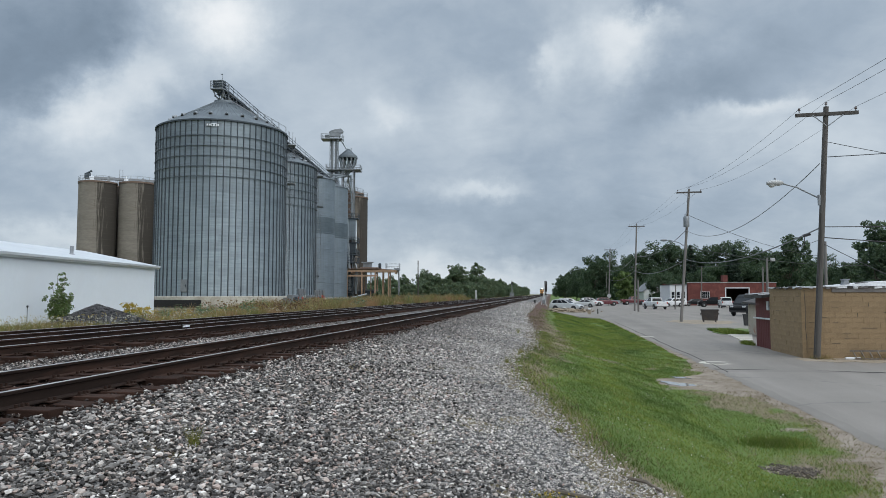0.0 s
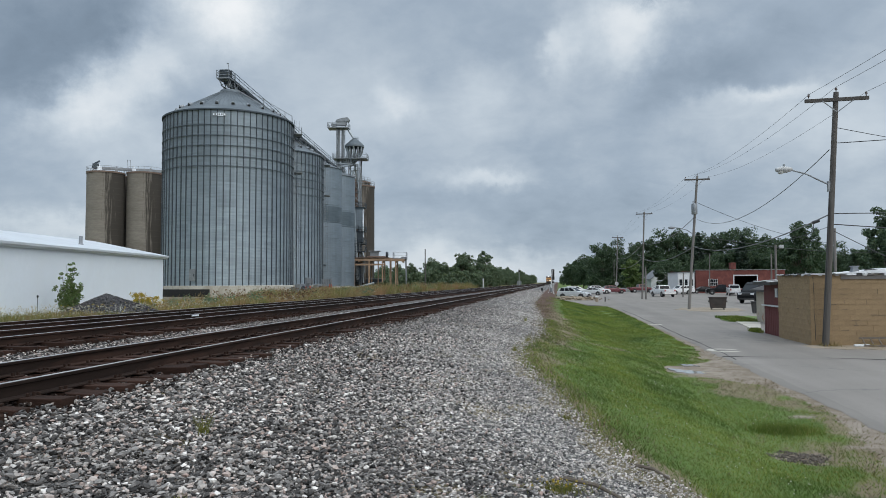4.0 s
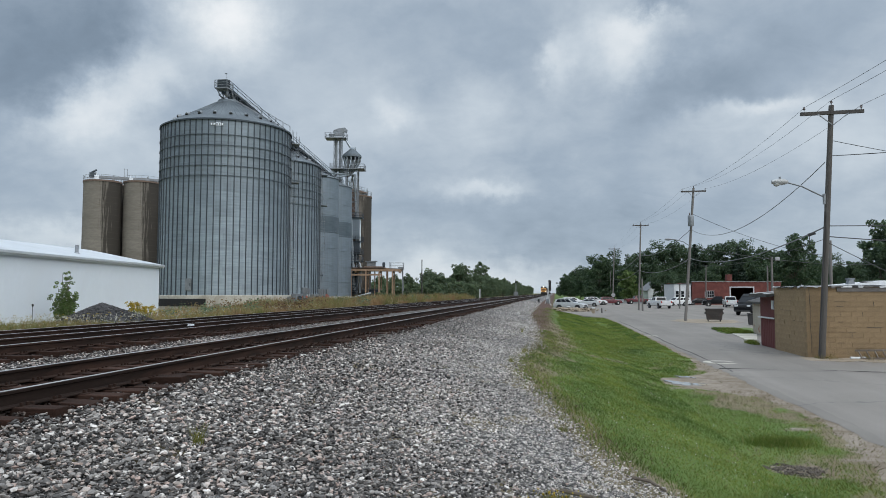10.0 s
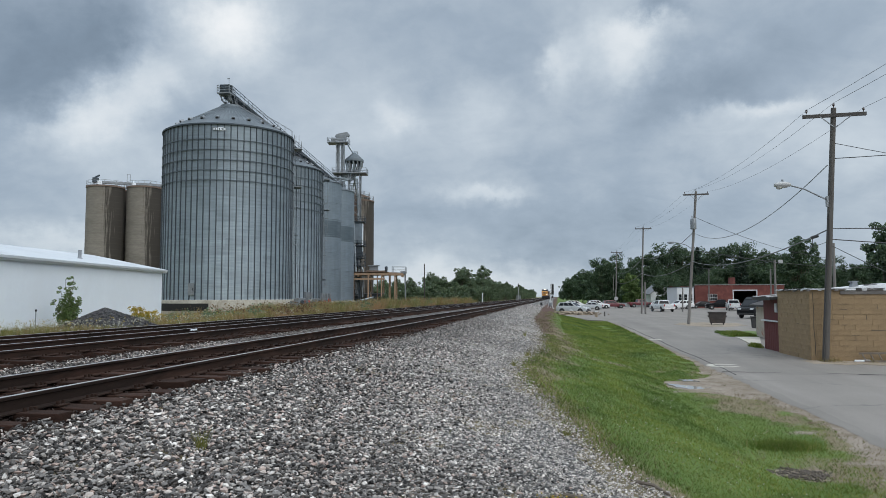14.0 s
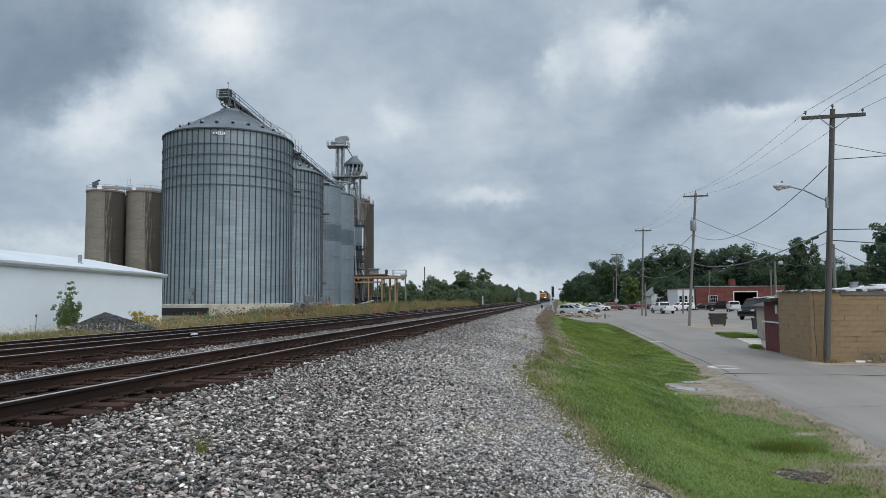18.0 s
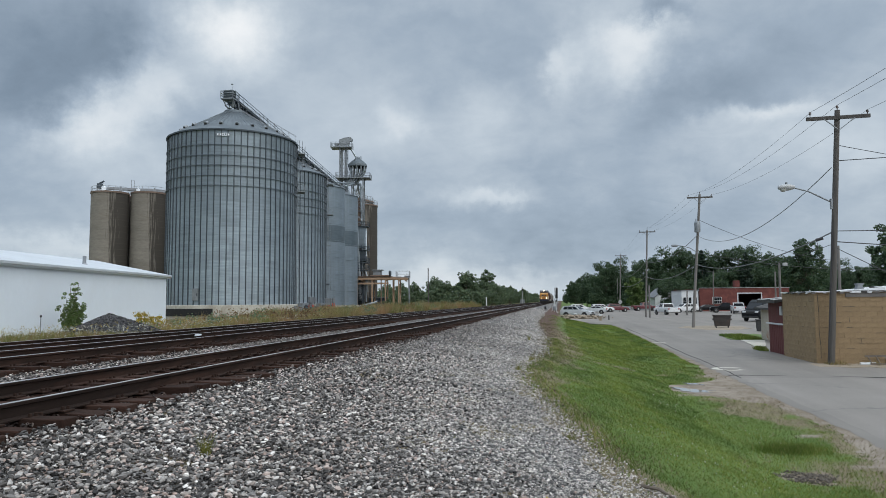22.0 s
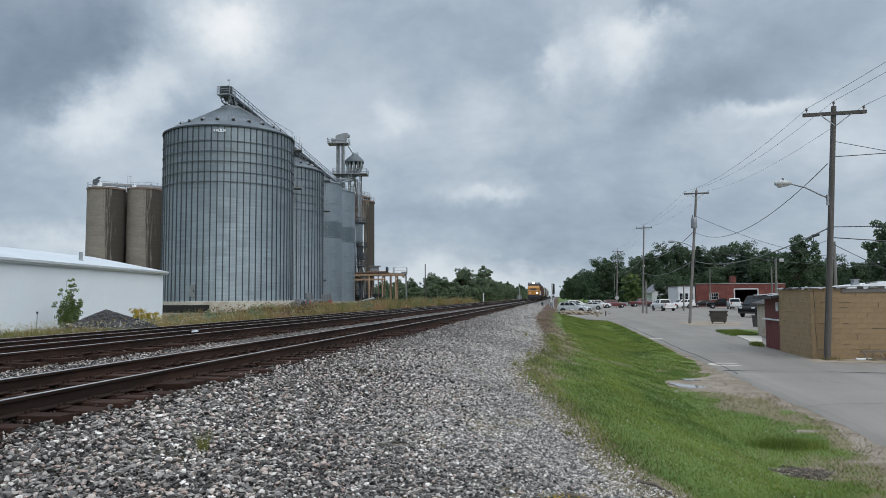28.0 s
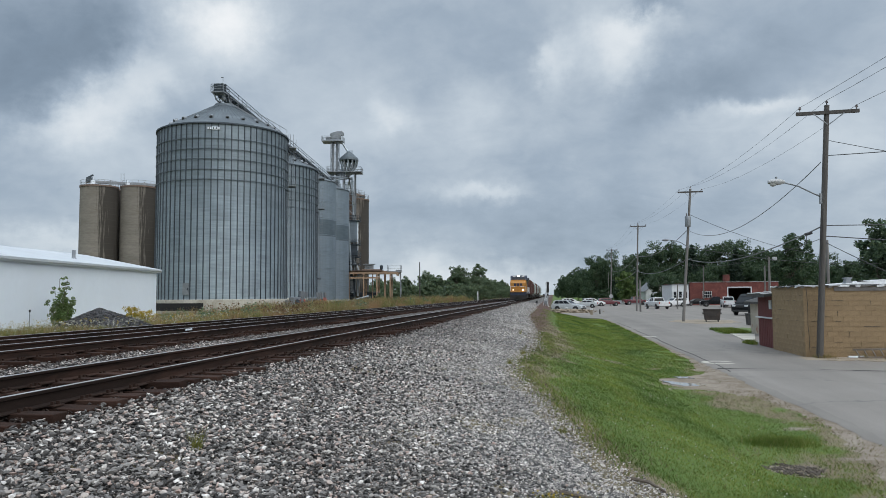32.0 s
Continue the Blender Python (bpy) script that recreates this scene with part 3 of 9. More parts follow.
    nt.links.new(b.outputs[0], bsdf.inputs["Normal"])
    return m


def gravel_material():
    m = bpy.data.materials.new("crushed_stone_bed")
    m.use_nodes = True
    nt = m.node_tree
    bsdf = nt.nodes["Principled BSDF"]
    pos = node(nt, "ShaderNodeNewGeometry").outputs["Position"]
    vor = node(nt, "ShaderNodeTexVoronoi", {"Vector": pos, "Scale": 19.0, "Randomness": 1.0})
    grey = node(nt, "ShaderNodeSeparateColor", (vor.outputs["Color"],)).outputs[0]
    col = ramp(nt, grey, [(0.0, (0.05, 0.049, 0.047)), (0.4, (0.125, 0.12, 0.116)), (0.75, (0.26, 0.248, 0.236)), (1.0, (0.48, 0.455, 0.43))])
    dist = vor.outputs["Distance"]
    # shade in the gaps between stones, put into the bed's colour
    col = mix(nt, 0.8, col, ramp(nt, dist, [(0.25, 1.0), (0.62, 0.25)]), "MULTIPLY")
    n3 = node(nt, "ShaderNodeTexNoise", {"Vector": pos, "Scale": 0.8, "Detail": 7.0, "Roughness": 0.7}).outputs[0]
    col = mix(nt, ramp(nt, n3, [(0.55, 0.0), (0.72, 0.65)]), col, (0.30, 0.25, 0.21))
    x = node(nt, "ShaderNodeSeparateXYZ", (pos,)).outputs[0]
    # rusty trackbed, its colour darkened further for shade under rails and ties
    rust = node(nt, "ShaderNodeMapRange", {"Value": x, "From Min": -5.2, "From Max": -4.9, "To Min": 0.62, "To Max": 0.0}).outputs[0]
    col = mix(nt, rust, col, (0.05, 0.038, 0.032))
    nt.links.new(col, bsdf.inputs["Base Color"])
    bsdf.inputs["Roughness"].default_value = 0.9
    b = node(nt, "ShaderNodeBump", {"Strength": 1.0, "Distance": 0.03, "Height": mth(nt, "SUBTRACT", 1.0, dist)})
    nt.links.new(b.outputs[0], bsdf.inputs["Normal"])
    return m


def asphalt_material(name, c1, c2, crack=0.5):
    m = bpy.data.materials.new(name)
    m.use_nodes = True
    nt = m.node_tree
    bsdf = nt.nodes["Principled BSDF"]
    pos = node(nt, "ShaderNodeNewGeometry").outputs["Position"]
    n1 = node(nt, "ShaderNodeTexNoise", {"Vector": pos, "Scale": 0.22, "Detail": 8.0, "Roughness": 0.62}).outputs[0]
    n2 = node(nt, "ShaderNodeTexNoise", {"Vector": pos, "Scale": 60.0, "Detail": 3.0}).outputs[0]
    long = node(nt, "ShaderNodeVectorMath", (pos, Vector((1.2, 0.06, 1))), operation="MULTIPLY").outputs[0]
    n3 = node(nt, "ShaderNodeTexNoise", {"Vector": long, "Scale": 1.0, "Detail": 6.0}).outputs[0]
    col = mix(nt, ramp(nt, n1, [(0.3, 0.0), (0.7, 1.0)]), c1, c2)
    col = mix(nt, 0.5, col, ramp(nt, n3, [(0.3, 0.58), (0.7, 1.0)]), "MULTIPLY")
    col = mix(nt, 0.6, col, ramp(nt, n2, [(0.25, 0.6), (0.75, 1.0)]), "MULTIPLY")
    wob = node(nt, "ShaderNodeTexNoise", {"Vector": pos, "Scale": 1.1, "Detail": 5.0}).outputs[1]
    bent = node(nt, "ShaderNodeVectorMath", (pos, wob), operation="ADD").outputs[0]
    vor = node(nt, "ShaderNodeTexVoronoi", {"Vector": bent, "Scale": 0.16}, feature="DISTANCE_TO_EDGE").outputs["Distance"]
    col = mix(nt, ramp(nt, vor, [(0.0, crack), (0.006, 0.0)]), col, (0.06, 0.06, 0.06))
    nt.links.new(col, bsdf.inputs["Base Color"])
    bsdf.inputs["Roughness"].default_value = 0.75
    b = node(nt, "ShaderNodeBump", {"Strength": 0.3, "Distance": 0.004, "Height": n2})
    nt.links.new(b.outputs[0], bsdf.inputs["Normal"])
    return m


GROUND, GRAVEL = ground_material(), gravel_material()
ASPHALT = asphalt_material("worn_asphalt", (0.198, 0.177, 0.156), (0.262, 0.236, 0.209))
PATCH = asphalt_material("paler_asphalt", (0.232, 0.208, 0.184), (0.296, 0.267, 0.237))
TRIM_DARK = material("old_tar", (0.035, 0.034, 0.033), (0.06, 0.058, 0.055), 3, 0.8, 0, 0.1)
LOT = asphalt_material("gravelly_lot", (0.20, 0.178, 0.155), (0.275, 0.248, 0.218), 0.3)


def build_ground():
    xs = np.unique(np.concatenate([[-3000, -1500, -700, -350, -180, -100, -60], np.arange(-50, -5, 1.0), np.arange(-5, -2.2, 0.35), np.arange(-2.2, 5.7, 0.14), np.arange(6, 60, 3), [80, 130, 250, 500, 1000, 3000]]))
    ys = np.unique(np.concatenate([[-3000, -1000, -300, -100, -40, -20], np.arange(-10, 6, 0.5), np.arange(6, 30, 0.2), np.arange(30, 50, 0.5), np.arange(50, 200, 4), np.arange(200, 600, 25), [800, 1200, 2000, 3500]]))
    soft = lambda x, y: gzs(x) * (1 - flat_lot(x, y)) - 1.47 * flat_lot(x, y) - 0.03 + lumps(x, y, 0.8, 0.018) * (np.abs(y - 20) < 45) * (x > -30) * (x < 4.6) - 0.05 * (x > 5.6) - 0.05 * (x < edge(y)) * (x > -18)
    me = sheet("ground", xs, ys, soft, [GROUND])
    X, Y = (a.ravel() for a in np.meshgrid(xs, ys))
    lawn = (np.abs(Y) < 120) & (X > -6) & (X < 12)
    for name, f in (("bare", bare_soil), ("dry", dry_toe)):
        me.attributes.new(name, "FLOAT", "POINT").data.foreach_set("value", np.where(lawn, f(X, Y), 0.0).astype(np.float32))
    tagged(new("ground", me), "short green lawn, bare soil and rough ground", "ground", kind="structure")
    # ballast
    u = np.linspace(0, 1, 46)
    yb = np.unique(np.concatenate([[-60, -30], np.arange(-12, 45, 0.35), np.arange(45, 140, 2.5), np.arange(140, 920, 20)]))
    U, Y = np.meshgrid(u, yb)
    wav = 0.14 * np.sin(Y * 2.1) + 0.1 * np.sin(Y * 5.3 + 1)
    X = -18.6 + U * (edge(Y) + wav * (np.abs(Y) < 120) + 18.6)
    Z = gzs(X) + lumps(X, Y, 0.35, 0.012) * (X > -4.9) + 0.02 - 0.085 * np.clip((44 - Y) / 8, 0, 1) * (X > -5.5) * (Y > 0) - 0.05 * np.clip((44 - Y) / 8, 0, 1) * (X <= -5.5) * (X > -13.2) - 0.08 * (U > 0.985)
    n = len(u)
    k = np.arange((n - 1) * (len(yb) - 1))
    a = (k // (n - 1)) * n + k % (n - 1)
    f = np.concatenate([np.stack([a, a + 1, a + n + 1], 1), np.stack([a, a + n + 1, a + n], 1)])
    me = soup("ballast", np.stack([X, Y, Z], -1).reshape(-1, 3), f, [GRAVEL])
    me.shade_smooth()
    tagged(new("ballast_bed", me), "grey crushed-stone bed under the railway tracks", "ballast", kind="structure")
    # road and side street with an uneven broken edge
    ry = np.unique(np.concatenate([np.arange(-30, 60, 0.5), np.arange(60, 128, 2)]))
    ex = 5.26 + 0.03 * np.sin(ry * 0.9) + 0.03 * np.sin(ry * 2.7 + 1) + 0.05 * np.sin(ry * 6.1)
    ex = np.where(ry > 66, ex - (ry - 66) * 0.08, ex)
    rx = np.array([0, 0.02, 0.2, 0.4, 0.6, 0.8, 1.0])
    RX = ex[:, None] + rx[None] * (10.2 - ex)[:, None]
    RZ = -1.455 + 0.025 * np.sin(np.pi * np.clip((RX - 5.1) / 5.1, 0, 1)) - 0.012 * (rx[None] < 0.01)
    n = len(rx)
    k = np.arange((n - 1) * (len(ry) - 1))
    a = (k // (n - 1)) * n + k % (n - 1)
    f = np.concatenate([np.stack([a, a + 1, a + n + 1], 1), np.stack([a, a + n + 1, a + n], 1)])
    me = soup("road", np.stack([RX, np.repeat(ry[:, None], n, 1), RZ], -1).reshape(-1, 3), f, [ASPHALT])
    me.shade_smooth()
    tagged(new("road", me), "worn grey asphalt road with a broken edge", "road", kind="structure")
    # paler older surface up to the seam, and a strip between the edge crack and the verge
    sel = ry < 23.8
    n2 = int(sel.sum())
    PZ = RZ[sel] + 0.007
    PX = RX[sel].copy()
    PX[:, 0] += 0.22 + 0.02 * np.sin(ry[sel] * 1.7)
    PX[:, 1] += 0.22 + 0.02 * np.sin(ry[sel] * 1.7)
    k2 = np.arange((n - 1) * (n2 - 1))
    a2 = (k2 // (n - 1)) * n + k2 % (n - 1)
    f2 = np.concatenate([np.stack([a2, a2 + 1, a2 + n + 1], 1), np.stack([a2, a2 + n + 1, a2 + n], 1)])
    pm = soup("road_patch", np.stack([PX, np.repeat(ry[sel][:, None], n, 1), PZ], -1).reshape(-1, 3), f2, [PATCH])
    tagged(new("road_patch", pm), "paler older asphalt surface before the seam", "road", kind="structure")
    sm = G()
    p = None
    for yy in np.arange(23.4, 64, 0.45):
        e = 5.26 + 0.03 * math.sin(yy * 0.5) - max(0, yy - 66) * 0.08
        q = Vector((e + 0.30 + 0.02 * math.sin(yy * 1.3) + RNG.normal(0, 0.008), yy, -1.443))
        if p is not None and math.sin(yy * 1.9) + 0.5 * math.sin(yy * 4.7) > -1.2:
            sm.beam(p, q, (0.010 + 0.0007 * yy) * RNG.uniform(0.5, 1.1), 0.012)
        p = q
    tagged(part("edge_crack", sm, TRIM_DARK), "dark crack along the edge of the road", "crack", kind="structure")
    g = G().box((40, 7.9, -1.485), (59.6, 75.8, 0.06))
    tagged(part("side_street", g, ASPHALT), "worn grey asphalt side street", "road", kind="structure")
    g = G().box((36.2, 112, -1.487), (52, 132, 0.06))
    tagged(part("parking_lot", g, LOT), "pale gravelly asphalt parking lot", "parking lot", kind="structure")


build_ground()


def build_stones():
    pts, sz = [], []
    for y0, y1, x0, dens, s0, s1 in ((3.2, 8, -5.28, 1350, 0.026, 0.07), (8, 13, -5.28, 900, 0.03, 0.072), (13, 22, -5.28, 380, 0.038, 0.08), (22, 34, -5.1, 150, 0.05, 0.09), (34, 48, -5.2, 150, 0.055, 0.095), (48, 80, -5.2, 70, 0.075, 0.125), (80, 125, -5.2, 24, 0.11, 0.17)):
        n = int((y1 - y0) * 6.5 * dens)
        y = RNG.uniform(y0, y1, n)
        x = RNG.uniform(x0, 2.0, n)
        keep = x < edge(y) + RNG.normal(0, 0.12, n)
        x, y = x[keep], y[keep]
        s = (s0 + (s1 * 1.15 - s0) * RNG.random(len(x)) ** 1.5) * (1 - 0.35 * np.clip((x + 2.5) / 3, 0, 1))
        pts.append(np.stack([x, y, gzs(x) + lumps(x, y, 0.35, 0.012) + 0.006 + s * RNG.uniform(-0.8, 0.5, len(x))], 1))
        sz.append(s)
    # between the ties and over the shoulder, stained by the rails and darkened for shade
    rp, rsz = [], []
    for cx, w, dens, y1 in ((-6.46, 1.62, 260, 26), (-11.42, 1.5, 90, 31), (-8.9, 1.15, 330, 31)):
        n = int((y1 - 4.5) * 2 * w * dens)
        y, x = RNG.uniform(4.5, y1, n), RNG.uniform(cx - w, cx + w, n)
        s = RNG.uniform(0.03, 0.07, n)
        q = np.stack([x, y, gzs(x) + 0.012 + s * RNG.uniform(-0.35, 0.4, n)], 1)
        clean = (cx == -8.9) & (RNG.random(n) < 0.75)
        rp.append(q[~clean])
        rsz.append(s[~clean])
        pts.append(q[clean])
        sz.append(s[clean])
    tagged(new("rusty_stones", rocks("rusty_stones", np.concatenate(rp), np.concatenate(rsz), [RUSTY_SHADED_STONE], True)), "rust-stained stones between the ties, darkened for shade", "stones", kind="stuff")
    p, s = np.concatenate(pts), np.concatenate(sz)
    fine = RNG.random(len(p)) < np.clip((p[:, 0] - edge(p[:, 1]) + 3.6 + 0.5 * np.sin(p[:, 1] * 0.9)) / 2.9, 0, 0.95)
    far = p[:, 1] > 19
    for k, lab in ((~fine & ~far, "loose grey broken ballast stones"), (~fine & far, "loose grey ballast stones further along the track")):
        tagged(new("ballast_stones", rocks("ballast_stones", p[k], s[k], [FAR_STONE if k[far].any() else STONE], k[far].any())), lab, "stones", kind="stuff")
    tagged(new("fine_stones", rocks("fine_stones", p[fine], s[fine] * 0.9, [PALE_STONE], True)), "finer pale broken stones along the toe", "stones", kind="stuff")


build_stones()

# ---------------------------------------------------------------- tracks
TIE_STEP = 0.5


def rail_meshes(length):
    """Foot, web and head of a rail along y, with a worn bright running surface."""
    prof = [(-0.076, -0.186), (0.076, -0.186), (0.076, -0.172), (0.012, -0.155), (0.009, -0.05), (0.034, -0.038), (0.036, -0.012), (0.030, -0.003)]
    prof = prof + [(-x, z) for x, z in prof[:1:-1]]
    g = G().prism(prof, "y", 0, length)
    top = G().box((0, length / 2, -0.0085), (0.042, length, 0.024), bevel=0.006)
    return g.mesh("rail", [RAIL_SIDE]), top.mesh("running_surface", [RAIL_TOP])


def build_tracks():
    rail, top = rail_meshes(930)
    tie = G().box((0, 0, -0.275), (2.6, 0.23, 0.17), bevel=0.014).mesh("tie", [TIE])
    plate = G().box((0, 0, -0.187), (0.30, 0.18, 0.02), bevel=0.006)
    for sx in (-1, 1):
        for sy in (-1, 1):
            plate.box((sx * 0.098, sy * 0.045, -0.160), (0.036, 0.026, 0.045), bevel=0.006)
    plate = plate.mesh("tie_plate", [RAIL_SIDE])
    anchor = G().box((0, 0, -0.175), (0.19, 0.03, 0.05), bevel=0.01).mesh("rail_anchor", [RAIL_SIDE])
    for name, cx, z, label, near, detail in (("railway_track", -6.46, 0.0, "main railway track with bright rail heads on dark ties", 130, 34), ("railway_track", -11.42, 0.0, "second railway track with rusty rails on dark ties", 100, 30), ("railway_track", -16.25, -0.15, "rusty siding track beside the weeds", 40, 0)):
        tr = thing(name, label, "railway track", pose(cx, -12, z), "parallel railway tracks", kind="structure")
        for sx in (-0.745, 0.745):
            r = part("rail", rail, None, tr, m=pose(sx, 0, 0))
            part("running_surface", top, None, r)
        y, n = 0.25, 0
        while y < near + 12 and n < 290:
            part("tie", tie, None, tr, m=pose(RNG.normal(0, 0.07), y, RNG.normal(-0.008, 0.014), RNG.normal(0, 2.0), RNG.normal(0, 0.6), RNG.normal(0, 1.8)))
            if 15 < y < detail + 12:
                for sx in (-0.745, 0.745):
                    part("tie_plate", plate, None, tr, m=pose(sx, y, 0))
                    if n % 2:
                        part("rail_anchor", anchor, None, tr, m=pose(sx, y + 0.14, 0))
            y += TIE_STEP + RNG.normal(0, 0.012)
            n += 1
        far = G()
        while y < 620:
            far.box((0, y, -0.275), (2.6, 0.23, 0.17))
            y += TIE_STEP
        tagged(part("far_ties", far, TIE, tr), kind="stuff")
    # a bonded joint with pale insulation on the second track
    g = G().box((0, 0, -0.055), (0.09, 0.42, 0.06), bevel=0.01).tube((0.05, -0.12, -0.06), (0.075, -0.12, -0.06), 0.02).tube((0.05, 0.12, -0.06), (0.075, 0.12, -0.06), 0.02)
    tagged(part("rail_joint", g, WHITE_METAL, None, m=pose(-12.165, 21.9, 0.002)), "pale painted joint bar clamped on the rail", "joint bar")


build_tracks()

# ---------------------------------------------------------------- grain elevator
SITE = 8.83  # turn of the elevator's rows against the tracks


def corrugated(name, c1, c2, pitch, rough=0.5, var=1.0, dull=0.0):
    """Galvanised sheet with fine level corrugations, sheet joints and a drift of tone from sheet to sheet."""
    m = bpy.data.materials.new(name)
    m.use_nodes = True
    nt = m.node_tree
    bsdf = nt.nodes["Principled BSDF"]
    co = node(nt, "ShaderNodeTexCoord").outputs["Object"]
    x, y, z = node(nt, "ShaderNodeSeparateXYZ", (co,)).outputs
    ang = mth(nt, "ARCTAN2", y, x)
    ring = mth(nt, "FLOOR", mth(nt, "DIVIDE", z, 1.12))
    sheet_no = mth(nt, "FLOOR", mth(nt, "MULTIPLY", mth(nt, "ADD", ang, mth(nt, "MULTIPLY", ring, 0.143)), 22 / (2 * math.pi)))
    cell = node(nt, "ShaderNodeTexWhiteNoise", {"Vector": node(nt, "ShaderNodeCombineXYZ", (sheet_no, ring, 0.0)).outputs[0]}).outputs[0]
    n1 = node(nt, "ShaderNodeTexNoise", {"Vector": co, "Scale": 0.12, "Detail": 6.0}).outputs[0]
    streak = node(nt, "ShaderNodeTexNoise", {"Vector": node(nt, "ShaderNodeCombineXYZ", (mth(nt, "MULTIPLY", ang, 30.0), mth(nt, "MULTIPLY", z, 0.05), 0.0)).outputs[0], "Scale": 1.0, "Detail": 4.0}).outputs[0]
    col = mix(nt, ramp(nt, n1, [(0.3, 0.0), (0.7, 1.0)]), c1, c2)
    col = mix(nt, 1.0, col, ramp(nt, cell, [(0.0, 1 - 0.20 * var), (1.0, 1.0)]), "MULTIPLY")
    lines = node(nt, "ShaderNodeTexNoise", {"Vector": node(nt, "ShaderNodeCombineXYZ", (mth(nt, "MULTIPLY", ang, 3.0), mth(nt, "MULTIPLY", z, 4.5), 0.0)).outputs[0], "Scale": 1.0, "Detail": 4.0}).outputs[0]
    col = mix(nt, 1.0, col, ramp(nt, lines, [(0.32, 1 - 0.28 * var), (0.68, 1.0)]), "MULTIPLY")
    col = mix(nt, 0.6, col, ramp(nt, streak, [(0.3, 0.75), (0.7, 1.0)]), "MULTIPLY")
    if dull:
        # upper rings darkened in the colour, for grime and weaker light from below
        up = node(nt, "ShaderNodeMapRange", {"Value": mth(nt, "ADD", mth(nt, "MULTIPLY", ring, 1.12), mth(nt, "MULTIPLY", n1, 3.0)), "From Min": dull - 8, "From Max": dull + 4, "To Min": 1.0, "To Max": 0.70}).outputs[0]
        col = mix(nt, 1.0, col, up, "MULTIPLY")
    seam = mth(nt, "FRACT", mth(nt, "DIVIDE", z, 1.12))
    col = mix(nt, ramp(nt, seam, [(0.0, 0.10), (0.04, 0.0)]), col, (0.16, 0.18, 0.2))
    nt.links.new(col, bsdf.inputs["Base Color"])
    bsdf.inputs["Metallic"].default_value = 0.55
    bsdf.inputs["Roughness"].default_value = rough
    wave = mth(nt, "SINE", mth(nt, "MULTIPLY", z, 2 * math.pi / pitch))
    b = node(nt, "ShaderNodeBump", {"Strength": 0.35, "Distance": 0.01, "Height": wave})
    nt.links.new(b.outputs[0], bsdf.inputs["Normal"])
    return m


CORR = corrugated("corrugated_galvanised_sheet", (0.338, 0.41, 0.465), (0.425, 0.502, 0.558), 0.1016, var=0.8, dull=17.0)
SMOOTH_BIN = corrugated("blue_grey_bin_sheet", (0.22, 0.272, 0.318), (0.275, 0.328, 0.374), 0.28, 0.55, 0.5)
ROOF_SHEET = material("galvanised_roof_sheet", (0.112, 0.135, 0.152), (0.15, 0.175, 0.193), 0.3, 0.62, 0.4, 0.05, stain=(0.16, 0.185, 0.20), stain_scale=0.3)
# dark enough to hold the bin stiffeners' shading in the colour
RIB = material("dull_steel_rib", (0.050, 0.064, 0.080), (0.082, 0.102, 0.120), 0.7, 0.55, 0.4, 0.05)
RING = material("grey_wind_ring", (0.10, 0.125, 0.145), (0.14, 0.168, 0.19), 0.7, 0.5, 0.5, 0.05)
TAN = material("tan_painted_steel", (0.36, 0.24, 0.155), (0.46, 0.32, 0.215), 0.8, 0.65, 0, 0.1, stain=(0.3, 0.19, 0.12), stain_scale=0.8)
BROWN_STEEL = material("brown_painted_steel", (0.16, 0.11, 0.085), (0.23, 0.165, 0.13), 1, 0.7, 0, 0.1)
RED_PAINT = material("red_paint", (0.42, 0.045, 0.03), (0.52, 0.07, 0.045), 3, 0.5, 0, 0.05)
OLD_SHEET = corrugated("older_grey_sheet", (0.125, 0.165, 0.195), (0.165, 0.205, 0.235), 0.28, 0.55, 0.6)


def ladder_cage(parent, ang, r, z0, z1):
    """A ladder with its safety hoops up the wall of a bin."""
    m = Matrix.Rotation(ang, 4, "Z")
    g = G()
    for s in (-0.22, 0.22):
        g.tube((r + 0.22, s, z0), (r + 0.22, s, z1 + 1.0), 0.03, 6)
    z = z0 + 0.3
    while z < z1 + 0.9:
        g.tube((r + 0.22, -0.22, z), (r + 0.22, 0.22, z), 0.018, 5)
        z += 0.6
    part("ladder", g, STEEL, parent, m=m)
    c = G()
    z = z0 + 2.5
    while z < z1 + 1.0:
        pts = [(r + 0.22 + 0.75 * math.sin(t), 0.38 * math.cos(t), z) for t in np.linspace(0, math.pi, 7)]
        c.path(pts, 0.02, 4)
        z += 1.4
    for t in np.linspace(0.3, math.pi - 0.3, 4):
        c.tube((r + 0.22 + 0.75 * math.sin(t), 0.38 * math.cos(t), z0 + 2.5), (r + 0.22 + 0.75 * math.sin(t), 0.38 * math.cos(t), z1 + 0.9), 0.015, 4)
    part("safety_cage", c, STEEL, parent, m=m)


def rest_platform(parent, ang, r, z):
    m = Matrix.Rotation(ang, 4, "Z")
    g = G().box((r + 0.75, 0, z), (1.1, 2.0, 0.08))
    for y in (-0.95, 0.0, 0.95):
        g.tube((r + 1.25, y, z), (r + 1.25, y, z + 1.1), 0.03, 5)
    for h in (0.55, 1.1):
        g.tube((r + 1.25, -0.95, z + h), (r + 1.25, 0.95, z + h), 0.025, 5)
    part("platform", g, STEEL, parent, m=m)


STIFF = {}


